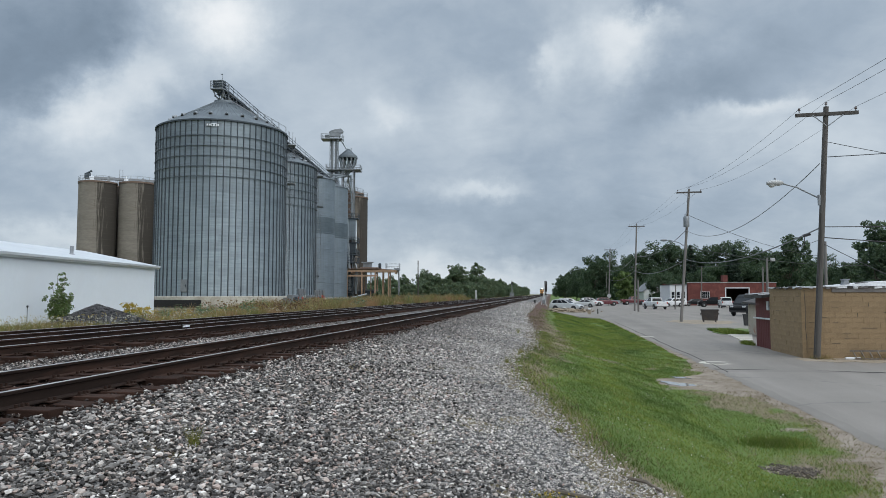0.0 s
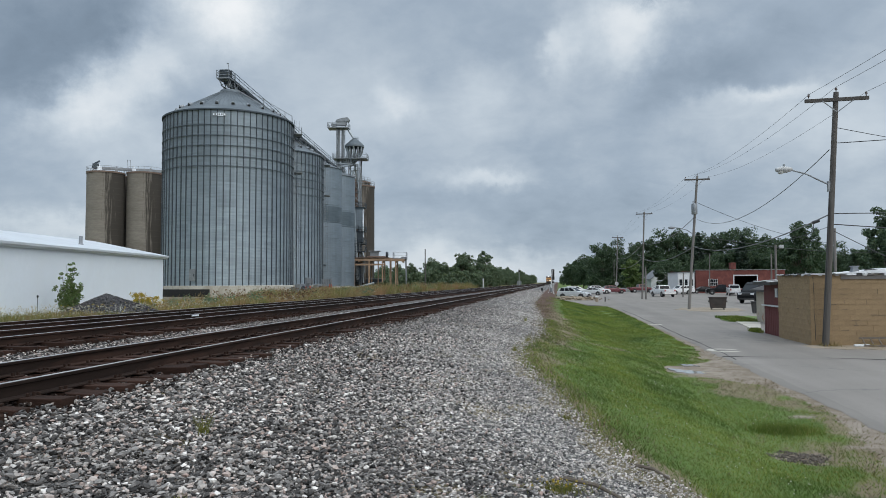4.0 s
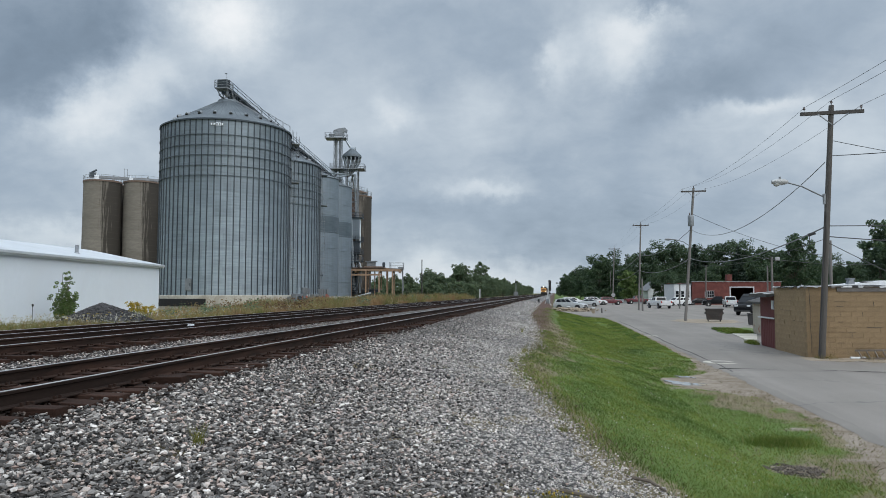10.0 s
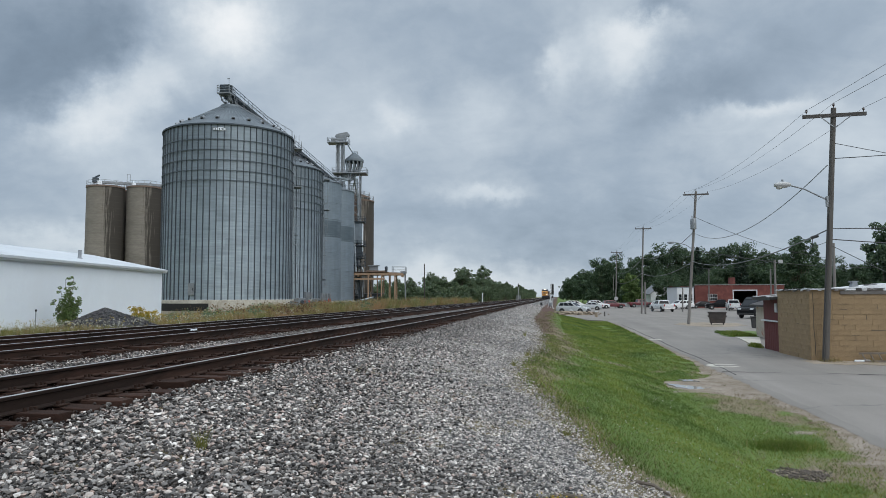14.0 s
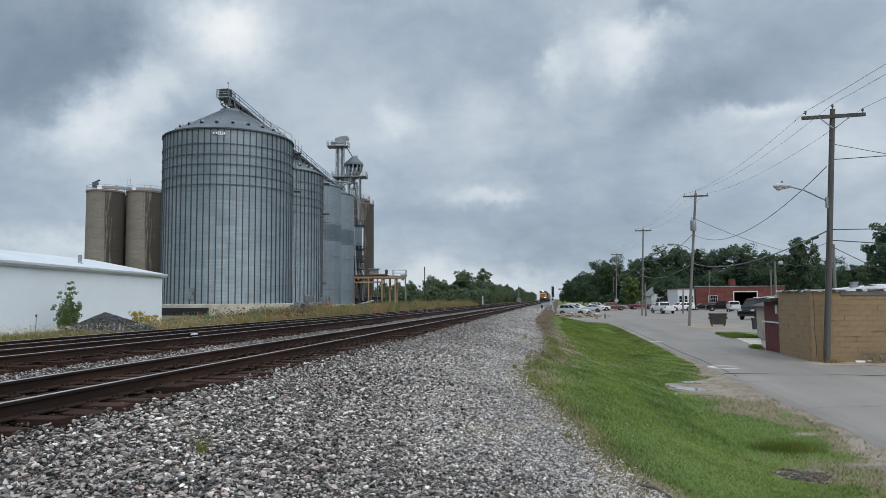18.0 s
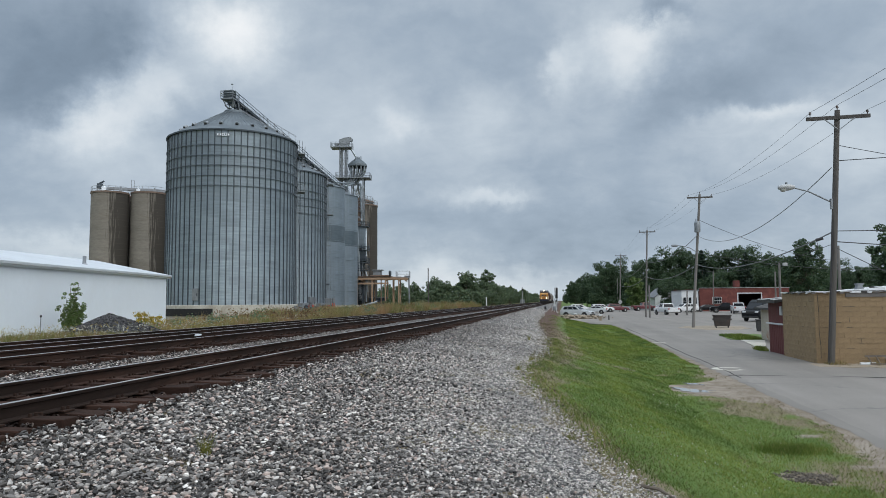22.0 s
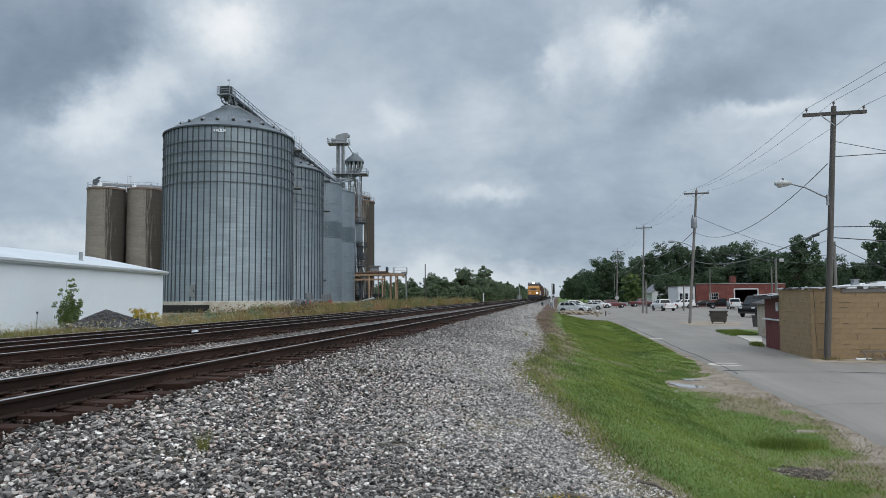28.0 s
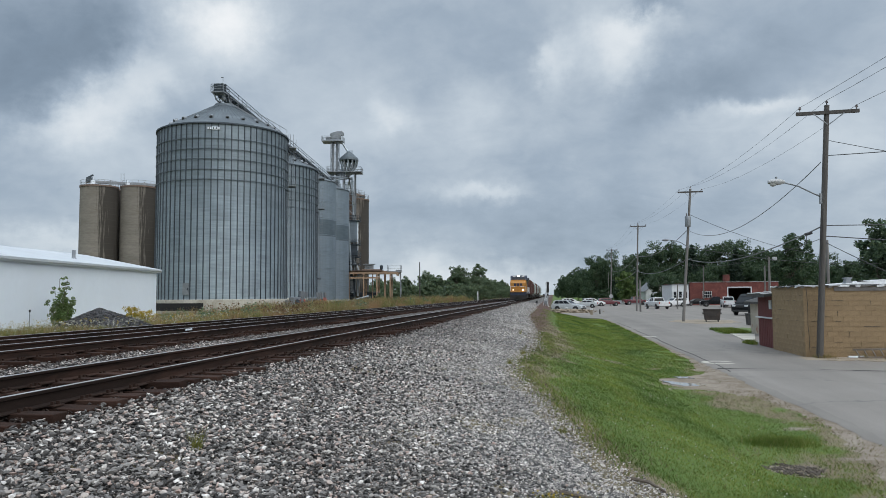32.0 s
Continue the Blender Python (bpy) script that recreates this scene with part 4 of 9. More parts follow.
def large_bin(x, y, r, base, eave, rise, face, label, plate=False):
    """A corrugated bin on a concrete ring, with upright stiffeners, wind rings and a ribbed cone roof."""
    b = thing("grain_bin", label, "grain bin", pose(x, y, -1.2), "large corrugated bins")
    base, eave = base + 1.2, eave + 1.2
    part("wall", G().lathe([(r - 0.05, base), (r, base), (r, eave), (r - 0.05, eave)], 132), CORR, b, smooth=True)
    f = G().lathe([(r - 0.8, 0.0), (r + 0.30, 0.0), (r + 0.30, base - 0.05), (r + 0.22, base), (r - 0.8, base)], 96)
    part("foundation", f, FOOTING, b, "pale stained concrete ring", smooth=True)
    n = 66
    if "s" not in STIFF:
        h = eave - base
        STIFF["s"] = G().prism([(0, -0.07), (0.10, -0.045), (0.10, 0.045), (0, 0.07)], "z", 0, h - 0.1).mesh("stiffener", [RIB])
        STIFF["bracket"] = G().box((0.07, 0, 0), (0.14, 0.2, 0.25), bevel=0.02).mesh("bracket", [RIB])
        slope = math.hypot(r, rise)
        STIFF["rib"] = G().prism([(-0.04, 0), (0.04, 0), (0.03, 0.03), (-0.03, 0.03)], "x", 0, slope * 0.82).mesh("roof_rib", [ROOF_SHEET])
        # hooded vents, round-backed; a near-black block stands for the unlit downhill mouth
        v = G().prism([(0.30 * math.cos(t), 0.12 + 0.34 * math.sin(t)) for t in np.linspace(0, math.pi, 9)] + [(-0.30, -0.05), (0.30, -0.05)], "x", -0.34, 0.30)
        v.box((0.34, 0, 0.10), (0.1, 0.44, 0.24), 1)
        STIFF["vent"] = v.mesh("roof_vent", [STEEL, DARK])
    for k in range(n):
        a = 2 * math.pi * (k + 0.5) / n
        part("stiffener", STIFF["s"], None, b, m=pose(r * math.cos(a), r * math.sin(a), base, 0, 0, math.degrees(a)))
    for z in (eave - 2.2, eave - 3.6, eave - 4.95, eave - 6.35, eave - 7.7):
        ring = G().lathe([(r + 0.08, z - 0.04), (r + 0.16, z - 0.04), (r + 0.16, z + 0.04), (r + 0.08, z + 0.04), (r + 0.08, z - 0.04)], 96)
        part("wind_ring", ring, RING, b, smooth=True)
    roof = G().lathe([(r + 0.16, eave - 0.12), (r + 0.18, eave - 0.02), (r * 0.5, eave + rise * 0.5), (1.5, eave + rise * 0.835), (1.4, eave + rise * 0.835 + 0.3), (0.0, eave + rise * 0.835 + 0.5)], 96)
    rf = part("roof", roof, ROOF_SHEET, b, smooth=True)
    part("eave_ring", G().lathe([(r + 0.10, eave - 0.22), (r + 0.22, eave - 0.22), (r + 0.22, eave - 0.02), (r + 0.10, eave - 0.02), (r + 0.10, eave - 0.22)], 96), RIB, b, smooth=True)
    tilt = math.degrees(math.atan2(rise, r))
    for k in range(n):
        a = 360 * k / n
        part("roof_rib", STIFF["rib"], None, rf, m=pose(0, 0, 0, 0, 0, a) @ pose(r + 0.1, 0, eave - 0.02, 0, 180 + tilt, 0) @ pose(0, 0, 0, 180, 0, 0))
    for k in range(22):
        a = 360 * (k + 0.3) / 22
        part("roof_vent", STIFF["vent"], None, b, m=pose(0, 0, 0, 0, 0, a) @ pose(r * 0.80, 0, eave + rise * 0.20 + 0.02, 0, tilt * 0.8, 0) @ Matrix.Scale(0.8, 4))
    ladder_cage(b, radians(face + 88), r, base, eave)
    rest_platform(b, radians(face + 86), r, eave - 1.3)
    rest_platform(b, radians(face + 86), r, eave - 7)
    # roof stair up to the peak
    st = G()
    for s in (-0.35, 0.35):
        st.beam((r, s, eave + 0.15), (0.9, s, eave + rise * 0.9 + 0.2), 0.06, 0.12)
        st.beam((r, s, eave + 1.1), (0.9, s, eave + rise * 0.9 + 1.1), 0.04, 0.04)
        for q in np.linspace(0, 1, 9):
            px = r + (0.9 - r) * q
            st.tube((px, s, eave + rise * 0.9 * q + 0.15), (px, s, eave + rise * 0.9 * q + 1.1), 0.02, 4)
    for q in np.linspace(0, 1, 26):
        st.box((r + (0.9 - r) * q, 0, eave + rise * 0.9 * q + 0.2), (0.2, 0.7, 0.04))
    part("roof_stair", st, STEEL, b, m=Matrix.Rotation(radians(face + 75), 4, "Z"))
    if plate:
        # maker's plate, lettering as bars
        for k in range(5):
            q = radians(face - 13) + k * 0.038
            at = lambda out: pose((r + out) * math.cos(q), (r + out) * math.sin(q), eave - 0.85, 0, 0, math.degrees(q))
            pl = part("plate", G().box((0, 0, 0), (0.03, 0.33, 0.40), bevel=0.01), WHITE_METAL if k in (2, 3) else STEEL, b, m=at(0.12))
            part("name_bar", G().box((0.02, 0, 0), (0.02, 0.15, 0.24)), RIB if k in (2, 3) else WHITE_METAL, pl)
        # tunnel under the floor: solid near-black blocks stand in for its unlit inside
        for k, a in enumerate(np.arange(face - 62, face - 12, 5.0)):
            q = radians(a)
            part("tunnel_opening", G().box((0, 0, 0), (0.2, 0.86, 1.0)), DARK, b, m=pose((r + 0.26) * math.cos(q), (r + 0.26) * math.sin(q), 0.95, 0, 0, a))
    # access door
    q = radians(face - 30)
    d = part("bin_door", G().box((0, 0, 0), (0.12, 0.9, 1.6), bevel=0.04), STEEL, b, m=pose((r + 0.1) * math.cos(q), (r + 0.1) * math.sin(q), base + 1.4, 0, 0, face - 30))
    part("latch", G().box((0.09, 0.3, 0), (0.06, 0.08, 0.3)), RIB, d)
    return b


BIN1, BIN2 = (-46.98, 93.9), (-51.8, 121.1)
TO_EYE1, TO_EYE2 = math.degrees(math.atan2(-BIN1[1], -BIN1[0])), math.degrees(math.atan2(-BIN2[1], -BIN2[0]))
large_bin(*BIN1, 9.0, 0.72, 24.3, 5.3, TO_EYE1, "tall galvanised corrugated grain bin with a ribbed cone roof", True)
large_bin(*BIN2, 9.0, 0.72, 24.3, 5.3, TO_EYE2, "tall galvanised corrugated grain bin behind the larger one")


def smooth_bin(x, y, r, base, eave, label):
    b = thing("storage_bin", label, "grain bin", pose(x, y, -1.2), "smooth storage bins")
    base, eave = base + 1.2, eave + 1.2
    part("wall", G().lathe([(r - 0.05, base), (r, base), (r, eave), (r - 0.05, eave)], 72), SMOOTH_BIN, b, smooth=True)
    part("foundation", G().lathe([(r - 0.5, 0), (r + 0.3, 0), (r + 0.3, base), (r - 0.5, base)], 64), FOOTING, b, smooth=True)
    roof = part("roof", G().lathe([(r + 0.12, eave - 0.1), (r + 0.14, eave), (0.6, eave + r * 0.42), (0.5, eave + r * 0.42 + 0.4), (0, eave + r * 0.42 + 0.45)], 64), ROOF_SHEET, b, smooth=True)
    z = base + 3.0
    while z < eave - 1:
        part("band", G().lathe([(r, z - 0.04), (r + 0.045, z - 0.03), (r + 0.045, z + 0.03), (r, z + 0.04)], 64), SMOOTH_BIN, b, smooth=True)
        z += 3.35
    part("dark_band", G().lathe([(r + 0.01, eave - 11.2), (r + 0.012, eave - 11.2), (r + 0.012, eave - 7.9), (r + 0.01, eave - 7.9)], 64), OLD_SHEET, b, "darker ring of older sheets", smooth=True)
    fa = math.degrees(math.atan2(-y, -x))
    for da, z in ((-14, eave - 2.0), (10, base + 4.2)):
        q = radians(fa + da)
        part("nameplate", G().box((0, 0, 0), (0.05, 2.2, 0.35)), RIB, b, m=pose((r + 0.02) * math.cos(q), (r + 0.02) * math.sin(q), z, 0, 0, fa + da))
    rail = G()
    for k in range(20):
        a0, a1 = 2 * math.pi * k / 20, 2 * math.pi * (k + 1) / 20
        p, q = ((r * math.cos(a), r * math.sin(a)) for a in (a0, a1))
        rail.tube((*p, eave), (*p, eave + 1.05), 0.03, 4)
        for h in (0.55, 1.05):
            rail.tube((*p, eave + h), (*q, eave + h), 0.025, 4)
    part("guard_rail", rail, STEEL, b)
    return b


smooth_bin(-49.0, 136.4, 5.2, 0.3, 24.3, "smooth blue-grey steel storage bin with a darker band")
smooth_bin(-49.6, 147.6, 5.2, 0.3, 24.3, "smooth blue-grey steel storage bin beside the leg tower")


def silo_material():
    """Slip-formed concrete with level pour lines and streaks, darkened down the side to the camera's right."""
    m = CONCRETE.copy()
    m.name = "rain_stained_concrete"
    nt = m.node_tree
    bsdf = nt.nodes["Principled BSDF"]
    old = bsdf.inputs["Base Color"].links[0].from_socket
    co = node(nt, "ShaderNodeTexCoord").outputs["Object"]
    x, y, z = node(nt, "ShaderNodeSeparateXYZ", (co,)).outputs
    n = node(nt, "ShaderNodeTexNoise", {"Vector": node(nt, "ShaderNodeVectorMath", (co, Vector((0.7, 0.7, 0.05))), operation="MULTIPLY").outputs[0], "Scale": 2.6, "Detail": 8.0, "Roughness": 0.65}).outputs[0]
    side = mth(nt, "ADD", mth(nt, "MULTIPLY", x, 0.12), mth(nt, "ADD", mth(nt, "MULTIPLY", y, 0.085), mth(nt, "MULTIPLY", n, 1.3)))
    col = mix(nt, ramp(nt, side, [(0.60, 0.0), (0.78, 0.94)]), old, (0.042, 0.036, 0.030))
    pour = mth(nt, "FRACT", mth(nt, "MULTIPLY", z, 0.82))
    col = mix(nt, ramp(nt, pour, [(0.0, 0.22), (0.12, 0.0)]), col, (0.12, 0.105, 0.09))
    nt.links.new(col, bsdf.inputs["Base Color"])
    return m


SILO_WALL = silo_material()


def concrete_silo(x, y, r, top, label, deck=True):
    s = thing("concrete_silo", label, "silo", pose(x, y, -1.4), "concrete silos")
    top += 1.4
    part("wall", G().lathe([(r, 0), (r, top), (r - 0.25, top), (r - 0.25, top - 0.4)], 56), SILO_WALL, s, smooth=True)
    part("roof", G().lathe([(r + 0.12, top - 0.3), (r + 0.12, top + 0.05), (0, top + 0.15)], 56), BROWN_STEEL, s, "dark flat roof slab", smooth=True)
    if deck:
        g = G()
        for k in range(18):
            a0, a1 = 2 * math.pi * k / 18, 2 * math.pi * (k + 1) / 18
            p, q = ((r * math.cos(a), r * math.sin(a)) for a in (a0, a1))
            g.tube((*p, top), (*p, top + 1.1), 0.035, 4)
            for h in (0.55, 1.1):
                g.tube((*p, top + h), (*q, top + h), 0.03, 4)
        part("guard_rail", g, STEEL, s)
    return s


concrete_silo(-92.7, 130.4, 3.62, 24.0, "weathered brown-grey concrete silo with dark vertical stains")
concrete_silo(-86.4, 134.6, 3.62, 24.3, "weathered brown-grey concrete silo with dark vertical stains")
concrete_silo(-95.2, 137.6, 3.62, 24.3, "weathered concrete silo in the back row")
concrete_silo(-80.2, 139.2, 3.62, 24.3, "weathered concrete silo in the back row")
concrete_silo(-47.8, 163.1, 3.8, 24.4, "brown concrete silo beside the leg tower")
concrete_silo(-51.7, 173.5, 3.8, 27.0, "brown concrete silo beside the leg tower")
concrete_silo(-56.3, 184.6, 3.8, 29.2, "brown concrete silo beside the leg tower")


def silo_gallery():
    """Conveyor, drives and gates over the old silos."""
    t = thing("silo_conveyor", "steel conveyor with small drive housings on the silo tops", "conveyor", pose(-92.7, 130.4, 24.2, 0, 0, math.degrees(math.atan2(4.2, 6.3))))
    g = G().box((7, 0, 0.85), (19, 0.7, 0.5))
    for x in np.arange(-2.4, 16.5, 2.1):
        g.box((x, 0.28, 0.35), (0.12, 0.12, 0.7)).box((x, -0.28, 0.35), (0.12, 0.12, 0.7))
    part("trough", g, STEEL, t)
    for x, s in ((-1.2, 0.9), (2.0, 0.6), (5.3, 0.8), (8.5, 0.7), (12.0, 0.9)):
        part("drive_housing", G().box((x, -0.9, 0.45), (s, 0.8, 0.9 * s + 0.2), bevel=0.06).tube((x, -0.9, 0.9 * s + 0.2), (x, -0.9, 1.3 * s + 0.4), 0.12), WHITE_METAL if s > 0.75 else STEEL, t)
    part("head_house", G().box((-1.9, 0.1, 1.2), (1.3, 1.1, 1.0), bevel=0.05).tube((-2.3, 0, 1.6), (-1.2, 0, 2.3), 0.2), RIB, t)
    part("mast", G().tube((4, 0.4, 1.0), (4, 0.4, 3.0), 0.04).tube((4.6, 0.4, 1.0), (4.6, 0.4, 3.0), 0.04).tube((4, 0.4, 2.9), (4.6, 0.4, 2.9), 0.03), STEEL, t)


silo_gallery()


def lattice(g, x, y, w, d, z0, z1, step, r):
    cs = [(x - w / 2, y - d / 2), (x + w / 2, y - d / 2), (x + w / 2, y + d / 2), (x - w / 2, y + d / 2)]
    for c in cs:
        g.beam((*c, z0), (*c, z1), r * 2, r * 2)
    z, k = z0, 0
    while z < z1 - 0.1:
        zz = min(z + step, z1)
        for p, q in zip(cs, cs[1:] + cs[:1]):
            g.tube((*p, z), (*q, z), r * 0.6, 4)
            g.tube((*(p if k % 2 else q), z), (*(q if k % 2 else p), zz), r * 0.6, 4)
        z, k = zz, k + 1
    return g


POSTS = {}


def railed_deck(name, x0, x1, y0, y1, z, mat, parent, thin=False):
    """A platform with its guard rail, post by post."""
    dk = part(name, G().box(((x0 + x1) / 2, (y0 + y1) / 2, z), (x1 - x0, y1 - y0, 0.18)), mat, parent)
    if mat.name not in POSTS:
        POSTS[mat.name] = G().tube((0, 0, 0), (0, 0, 1.15), 0.045, 5).mesh("guard_post", [mat])
    pts = [(x0, y0), (x1, y0), (x1, y1), (x0, y1), (x0, y0)]
    for (ax, ay), (bx, by) in zip(pts, pts[1:]):
        n = max(1, round(math.hypot(bx - ax, by - ay) / (2.2 if thin else 1.4)))
        for k in range(n):
            part("guard_post", POSTS[mat.name], None, dk, m=pose(ax + (bx - ax) * k / n, ay + (by - ay) * k / n, z))
    for h in ((0.6, 1.15) if thin else (0.45, 0.8, 1.15)):
        part("guard_bar", G().path([(px, py, z + h) for px, py in pts], 0.02 if thin else 0.04, 5), mat, dk)
    return dk


def leg_tower():
    """Bucket elevator with its head, distributor, spouts and support tower."""
    t = thing("bucket_elevator", "galvanised bucket elevator with railed head platform and distributor", "grain leg", pose(-49.9, 155.2, -1.2, 0, 0, SITE))
    lg = G()
    for x in (-0.42, 0.42):
        lg.box((x, 0, 19.2), (0.42, 0.5, 38.4))
    part("leg_casing", lg, STEEL, t)
    part("leg_frame", lattice(G(), 0, 0, 1.7, 1.7, 0, 38.2, 1.6, 0.07), STEEL, t)
    railed_deck("head_platform", -2.9, 2.0, -1.5, 1.5, 38.3, STEEL, t)
    hd = G().box((0.2, 0, 39.6), (2.4, 0.9, 1.2), bevel=0.1).prism([(-1.2, 39.9), (2.0, 39.9), (2.1, 40.4), (1.6, 40.9), (0.2, 40.7), (-1.0, 40.3)], "y", -0.5, 0.5)
    part("head_housing", hd, STEEL, t)
    part("motor", G().tube((-2.1, -0.4, 39.2), (-1.0, -0.4, 39.2), 0.38, 10).box((-1.5, -0.4, 38.7), (1.0, 0.6, 0.5)), STEEL, t)
    part("ladder", G().tube((1.1, -0.9, 0), (1.1, -0.9, 39), 0.04).tube((1.1, -0.4, 0), (1.1, -0.4, 39), 0.04), GALV, t)
    # distributor
    cx, cz = 3.25, 33.9
    part("inlet_spout", G().tube((1.2, 0, 39.0), (cx, 0, cz + 1.7), 0.24, 10), GALV, t)
    part("distributor", G().lathe([(0.3, 2.2), (0.7, 1.8), (1.9, 0.75), (2.25, 0.3), (2.25, -0.1), (2.0, -0.15)], 24, m=Matrix.Translation((cx, 0, cz))), ROOF_SHEET, t, smooth=True)
    for k in range(12):
        a = 2 * math.pi * k / 12
        p = Vector((cx + 1.95 * math.cos(a), 1.95 * math.sin(a), cz - 0.1))
        q = Vector((cx - 1.5 + 1.1 * math.cos(a + 0.3), 1.0 * math.sin(a + 0.3), cz - 4.3))
        k2 = p.lerp(q, 0.45) + Vector((0.55, 0, 0.1))
        part("spout", G().path([p, p.lerp(k2, 0.5) + Vector((0.15, 0, -0.1)), k2, q], 0.2, 8), GALV if k % 2 else STEEL, t)
    railed_deck("distributor_rail", cx - 0.4, cx + 0.8, -0.5, 0.5, cz + 1.2, GALV, t)
    railed_deck("distributor_platform", -1.6, 6.3, -2.0, 2.0, 31.0, STEEL, t)
    part("support_tower", lattice(G(), 3.4, 0, 2.6, 2.6, 0, 31.0, 2.6, 0.12), STEEL, t)
    for z in (9.4, 11.2, 14.1, 19.6):
        railed_deck("tower_platform", 3.0, 5.9, -1.9, 1.6, z, RIB, t)
    # dust filter and surge hopper stacked on the tower
    part("filter_housing", G().box((4.2, -0.4, 17.2), (2.3, 2.2, 5.0), bevel=0.06), SMOOTH_BIN, t, "pale grey-blue sheet housing")
    # white strip added for the housing's pale right edge
    part("filter_duct", G().box((5.45, -1.0, 16.0), (0.3, 0.3, 6.6), bevel=0.04), WHITE_METAL, t, "narrow pale strip at the housing's right edge")
    part("surge_hopper", G().box((4.1, -0.5, 12.7), (2.6, 2.2, 2.4), bevel=0.06).prism([(3.0, 11.4), (5.2, 11.4), (4.5, 9.6), (3.8, 9.6)], "y", -1.4, 0.5), RIB, t)
    # solid block added to stand for the dark between the open legs
    part("lower_enclosure", G().box((3.4, 0.6, 4.2), (2.6, 2.0, 8.4), bevel=0.05), RIB, t, "dark block between the open lower legs")
    part("curved_spout", G().path([(5.4, -1.7, 9.2), (5.9, -1.8, 7.6), (5.5, -1.8, 5.6), (5.6, -1.8, 2.2)], 0.2, 8), GALV, t)
    for k, (tx, ty, tz) in enumerate(((-6, -18, 27.5), (-2, -9, 27.0), (3.0, 7, 26.6), (0, 17, 28.6), (4.6, -0.3, 12))):
        part("long_spout", G().tube((cx - 0.6 + 0.35 * k, -0.5, 29.8), (tx, ty, tz), 0.2, 8), GALV, t)
    g = G().tube((3.0, -1.7, 28), (4.0, -1.7, 9), 0.24, 8).tube((4.0, -1.7, 9), (4.3, -1.7, 3), 0.3, 8)
    part("drop_spout", g, GALV, t)
    part("boot", G().box((0, 0, 0.9), (2.2, 1.2, 1.8), bevel=0.1), RIB, t)
    # drying and cleaning gear on the tower
    part("elevator_shaft", G().box((3.3, 1.9, 13), (2.4, 1.0, 26)), BROWN_STEEL, t)


leg_tower()


def bin_conveyor():
    """Drag conveyor with its catwalk from the leg over the bin peaks."""
    a, b = Vector((BIN1[0] - 0.4, BIN1[1] - 0.6, 31.0)), Vector((-48.6, 153.0, 25.9))
    d = b - a
    n = 40
    side = d.cross(Vector((0, 0, 1))).normalized()
    up = Vector((0, 0, 1))
    t = thing("roof_conveyor", "galvanised conveyor and railed catwalk over the bin roofs", "conveyor", Matrix.Translation(a))
    part("trough", G().beam((0, 0, 0), d, 0.8, 0.7), RIB, t)
    part("lower_trough", G().beam(-up * 0.75, d - up * 0.75, 0.55, 0.4), RIB, t)
    cw = G()
    for s in (-0.75, 0.75):
        o = side * s
        cw.beam(o - up * 0.3, d + o - up * 0.3, 0.10, 0.12)
        cw.beam(o - up * 1.15, d + o - up * 1.15, 0.13, 0.13)
        for k in range(n):
            p = d * (k / n) + o
            cw.tube(p - up * 1.15, p - up * 0.3, 0.05, 4)
            cw.tube(p - up * 1.15, d * ((k + 1) / n) + o - up * 0.3, 0.05, 4)
    part("truss", cw, RIB, t)
    hr = G()
    for s in (-0.75, 0.75):
        o = side * s
        for h in (0.55, 1.0):
            hr.beam(o + up * h, d + o + up * h, 0.06, 0.06)
        for k in range(n + 1):
            p = d * (k / n) + o
            hr.tube(p - up * 0.3, p + up * 1.0, 0.03, 4)
    part("hand_rail", hr, RIB, t)
    part("walkway", G().beam(side * 0.55 - up * 0.25, d + side * 0.55 - up * 0.25, 0.4, 0.05), RIB, t)
    hd = G().box((0, -0.1, 0.35), (1.4, 1.3, 1.2), bevel=0.1).tube((-0.75, -0.3, 0.5), (0.2, -0.3, 0.5), 0.32, 10)
    part("drive_housing", hd, RIB, t)
    railed_deck("head_deck", -1.0, 0.9, -0.9, 0.9, -0.35, STEEL, t)
    legs = G()
    for x in (-0.8, 0.8):
        for y in (-0.7, 0.8):
            legs.beam((x, y, -0.4), (x * 0.8 + 0.3, y * 0.7 + 0.6, -1.7), 0.09, 0.09)
    legs.tube((0, 0.2, -0.4), (0.3, 0.6, -1.3), 0.3, 8)
    part("head_stand", legs, STEEL, t)
    part("lamp_post", G().tube((0.8, -0.8, 0.6), (0.8, -0.8, 1.7), 0.03).box((0.7, -0.8, 1.7), (0.3, 0.15, 0.1)), STEEL, t)
    st = G()
    p = d * 0.47
    for s in (-0.7, 0.7):
        st.beam(p + side * s - up * 0.9, (p.x, p.y, -3.0), 0.14, 0.14)
    part("trestle", st, STEEL, t)
    for q in (0.46, 0.5):
        p = d * q
        part("gate_motor", G().box((p.x - 0.9, p.y, p.z + 0.7), (0.8, 1.0, 0.7), bevel=0.1), RIB, t)


bin_conveyor()


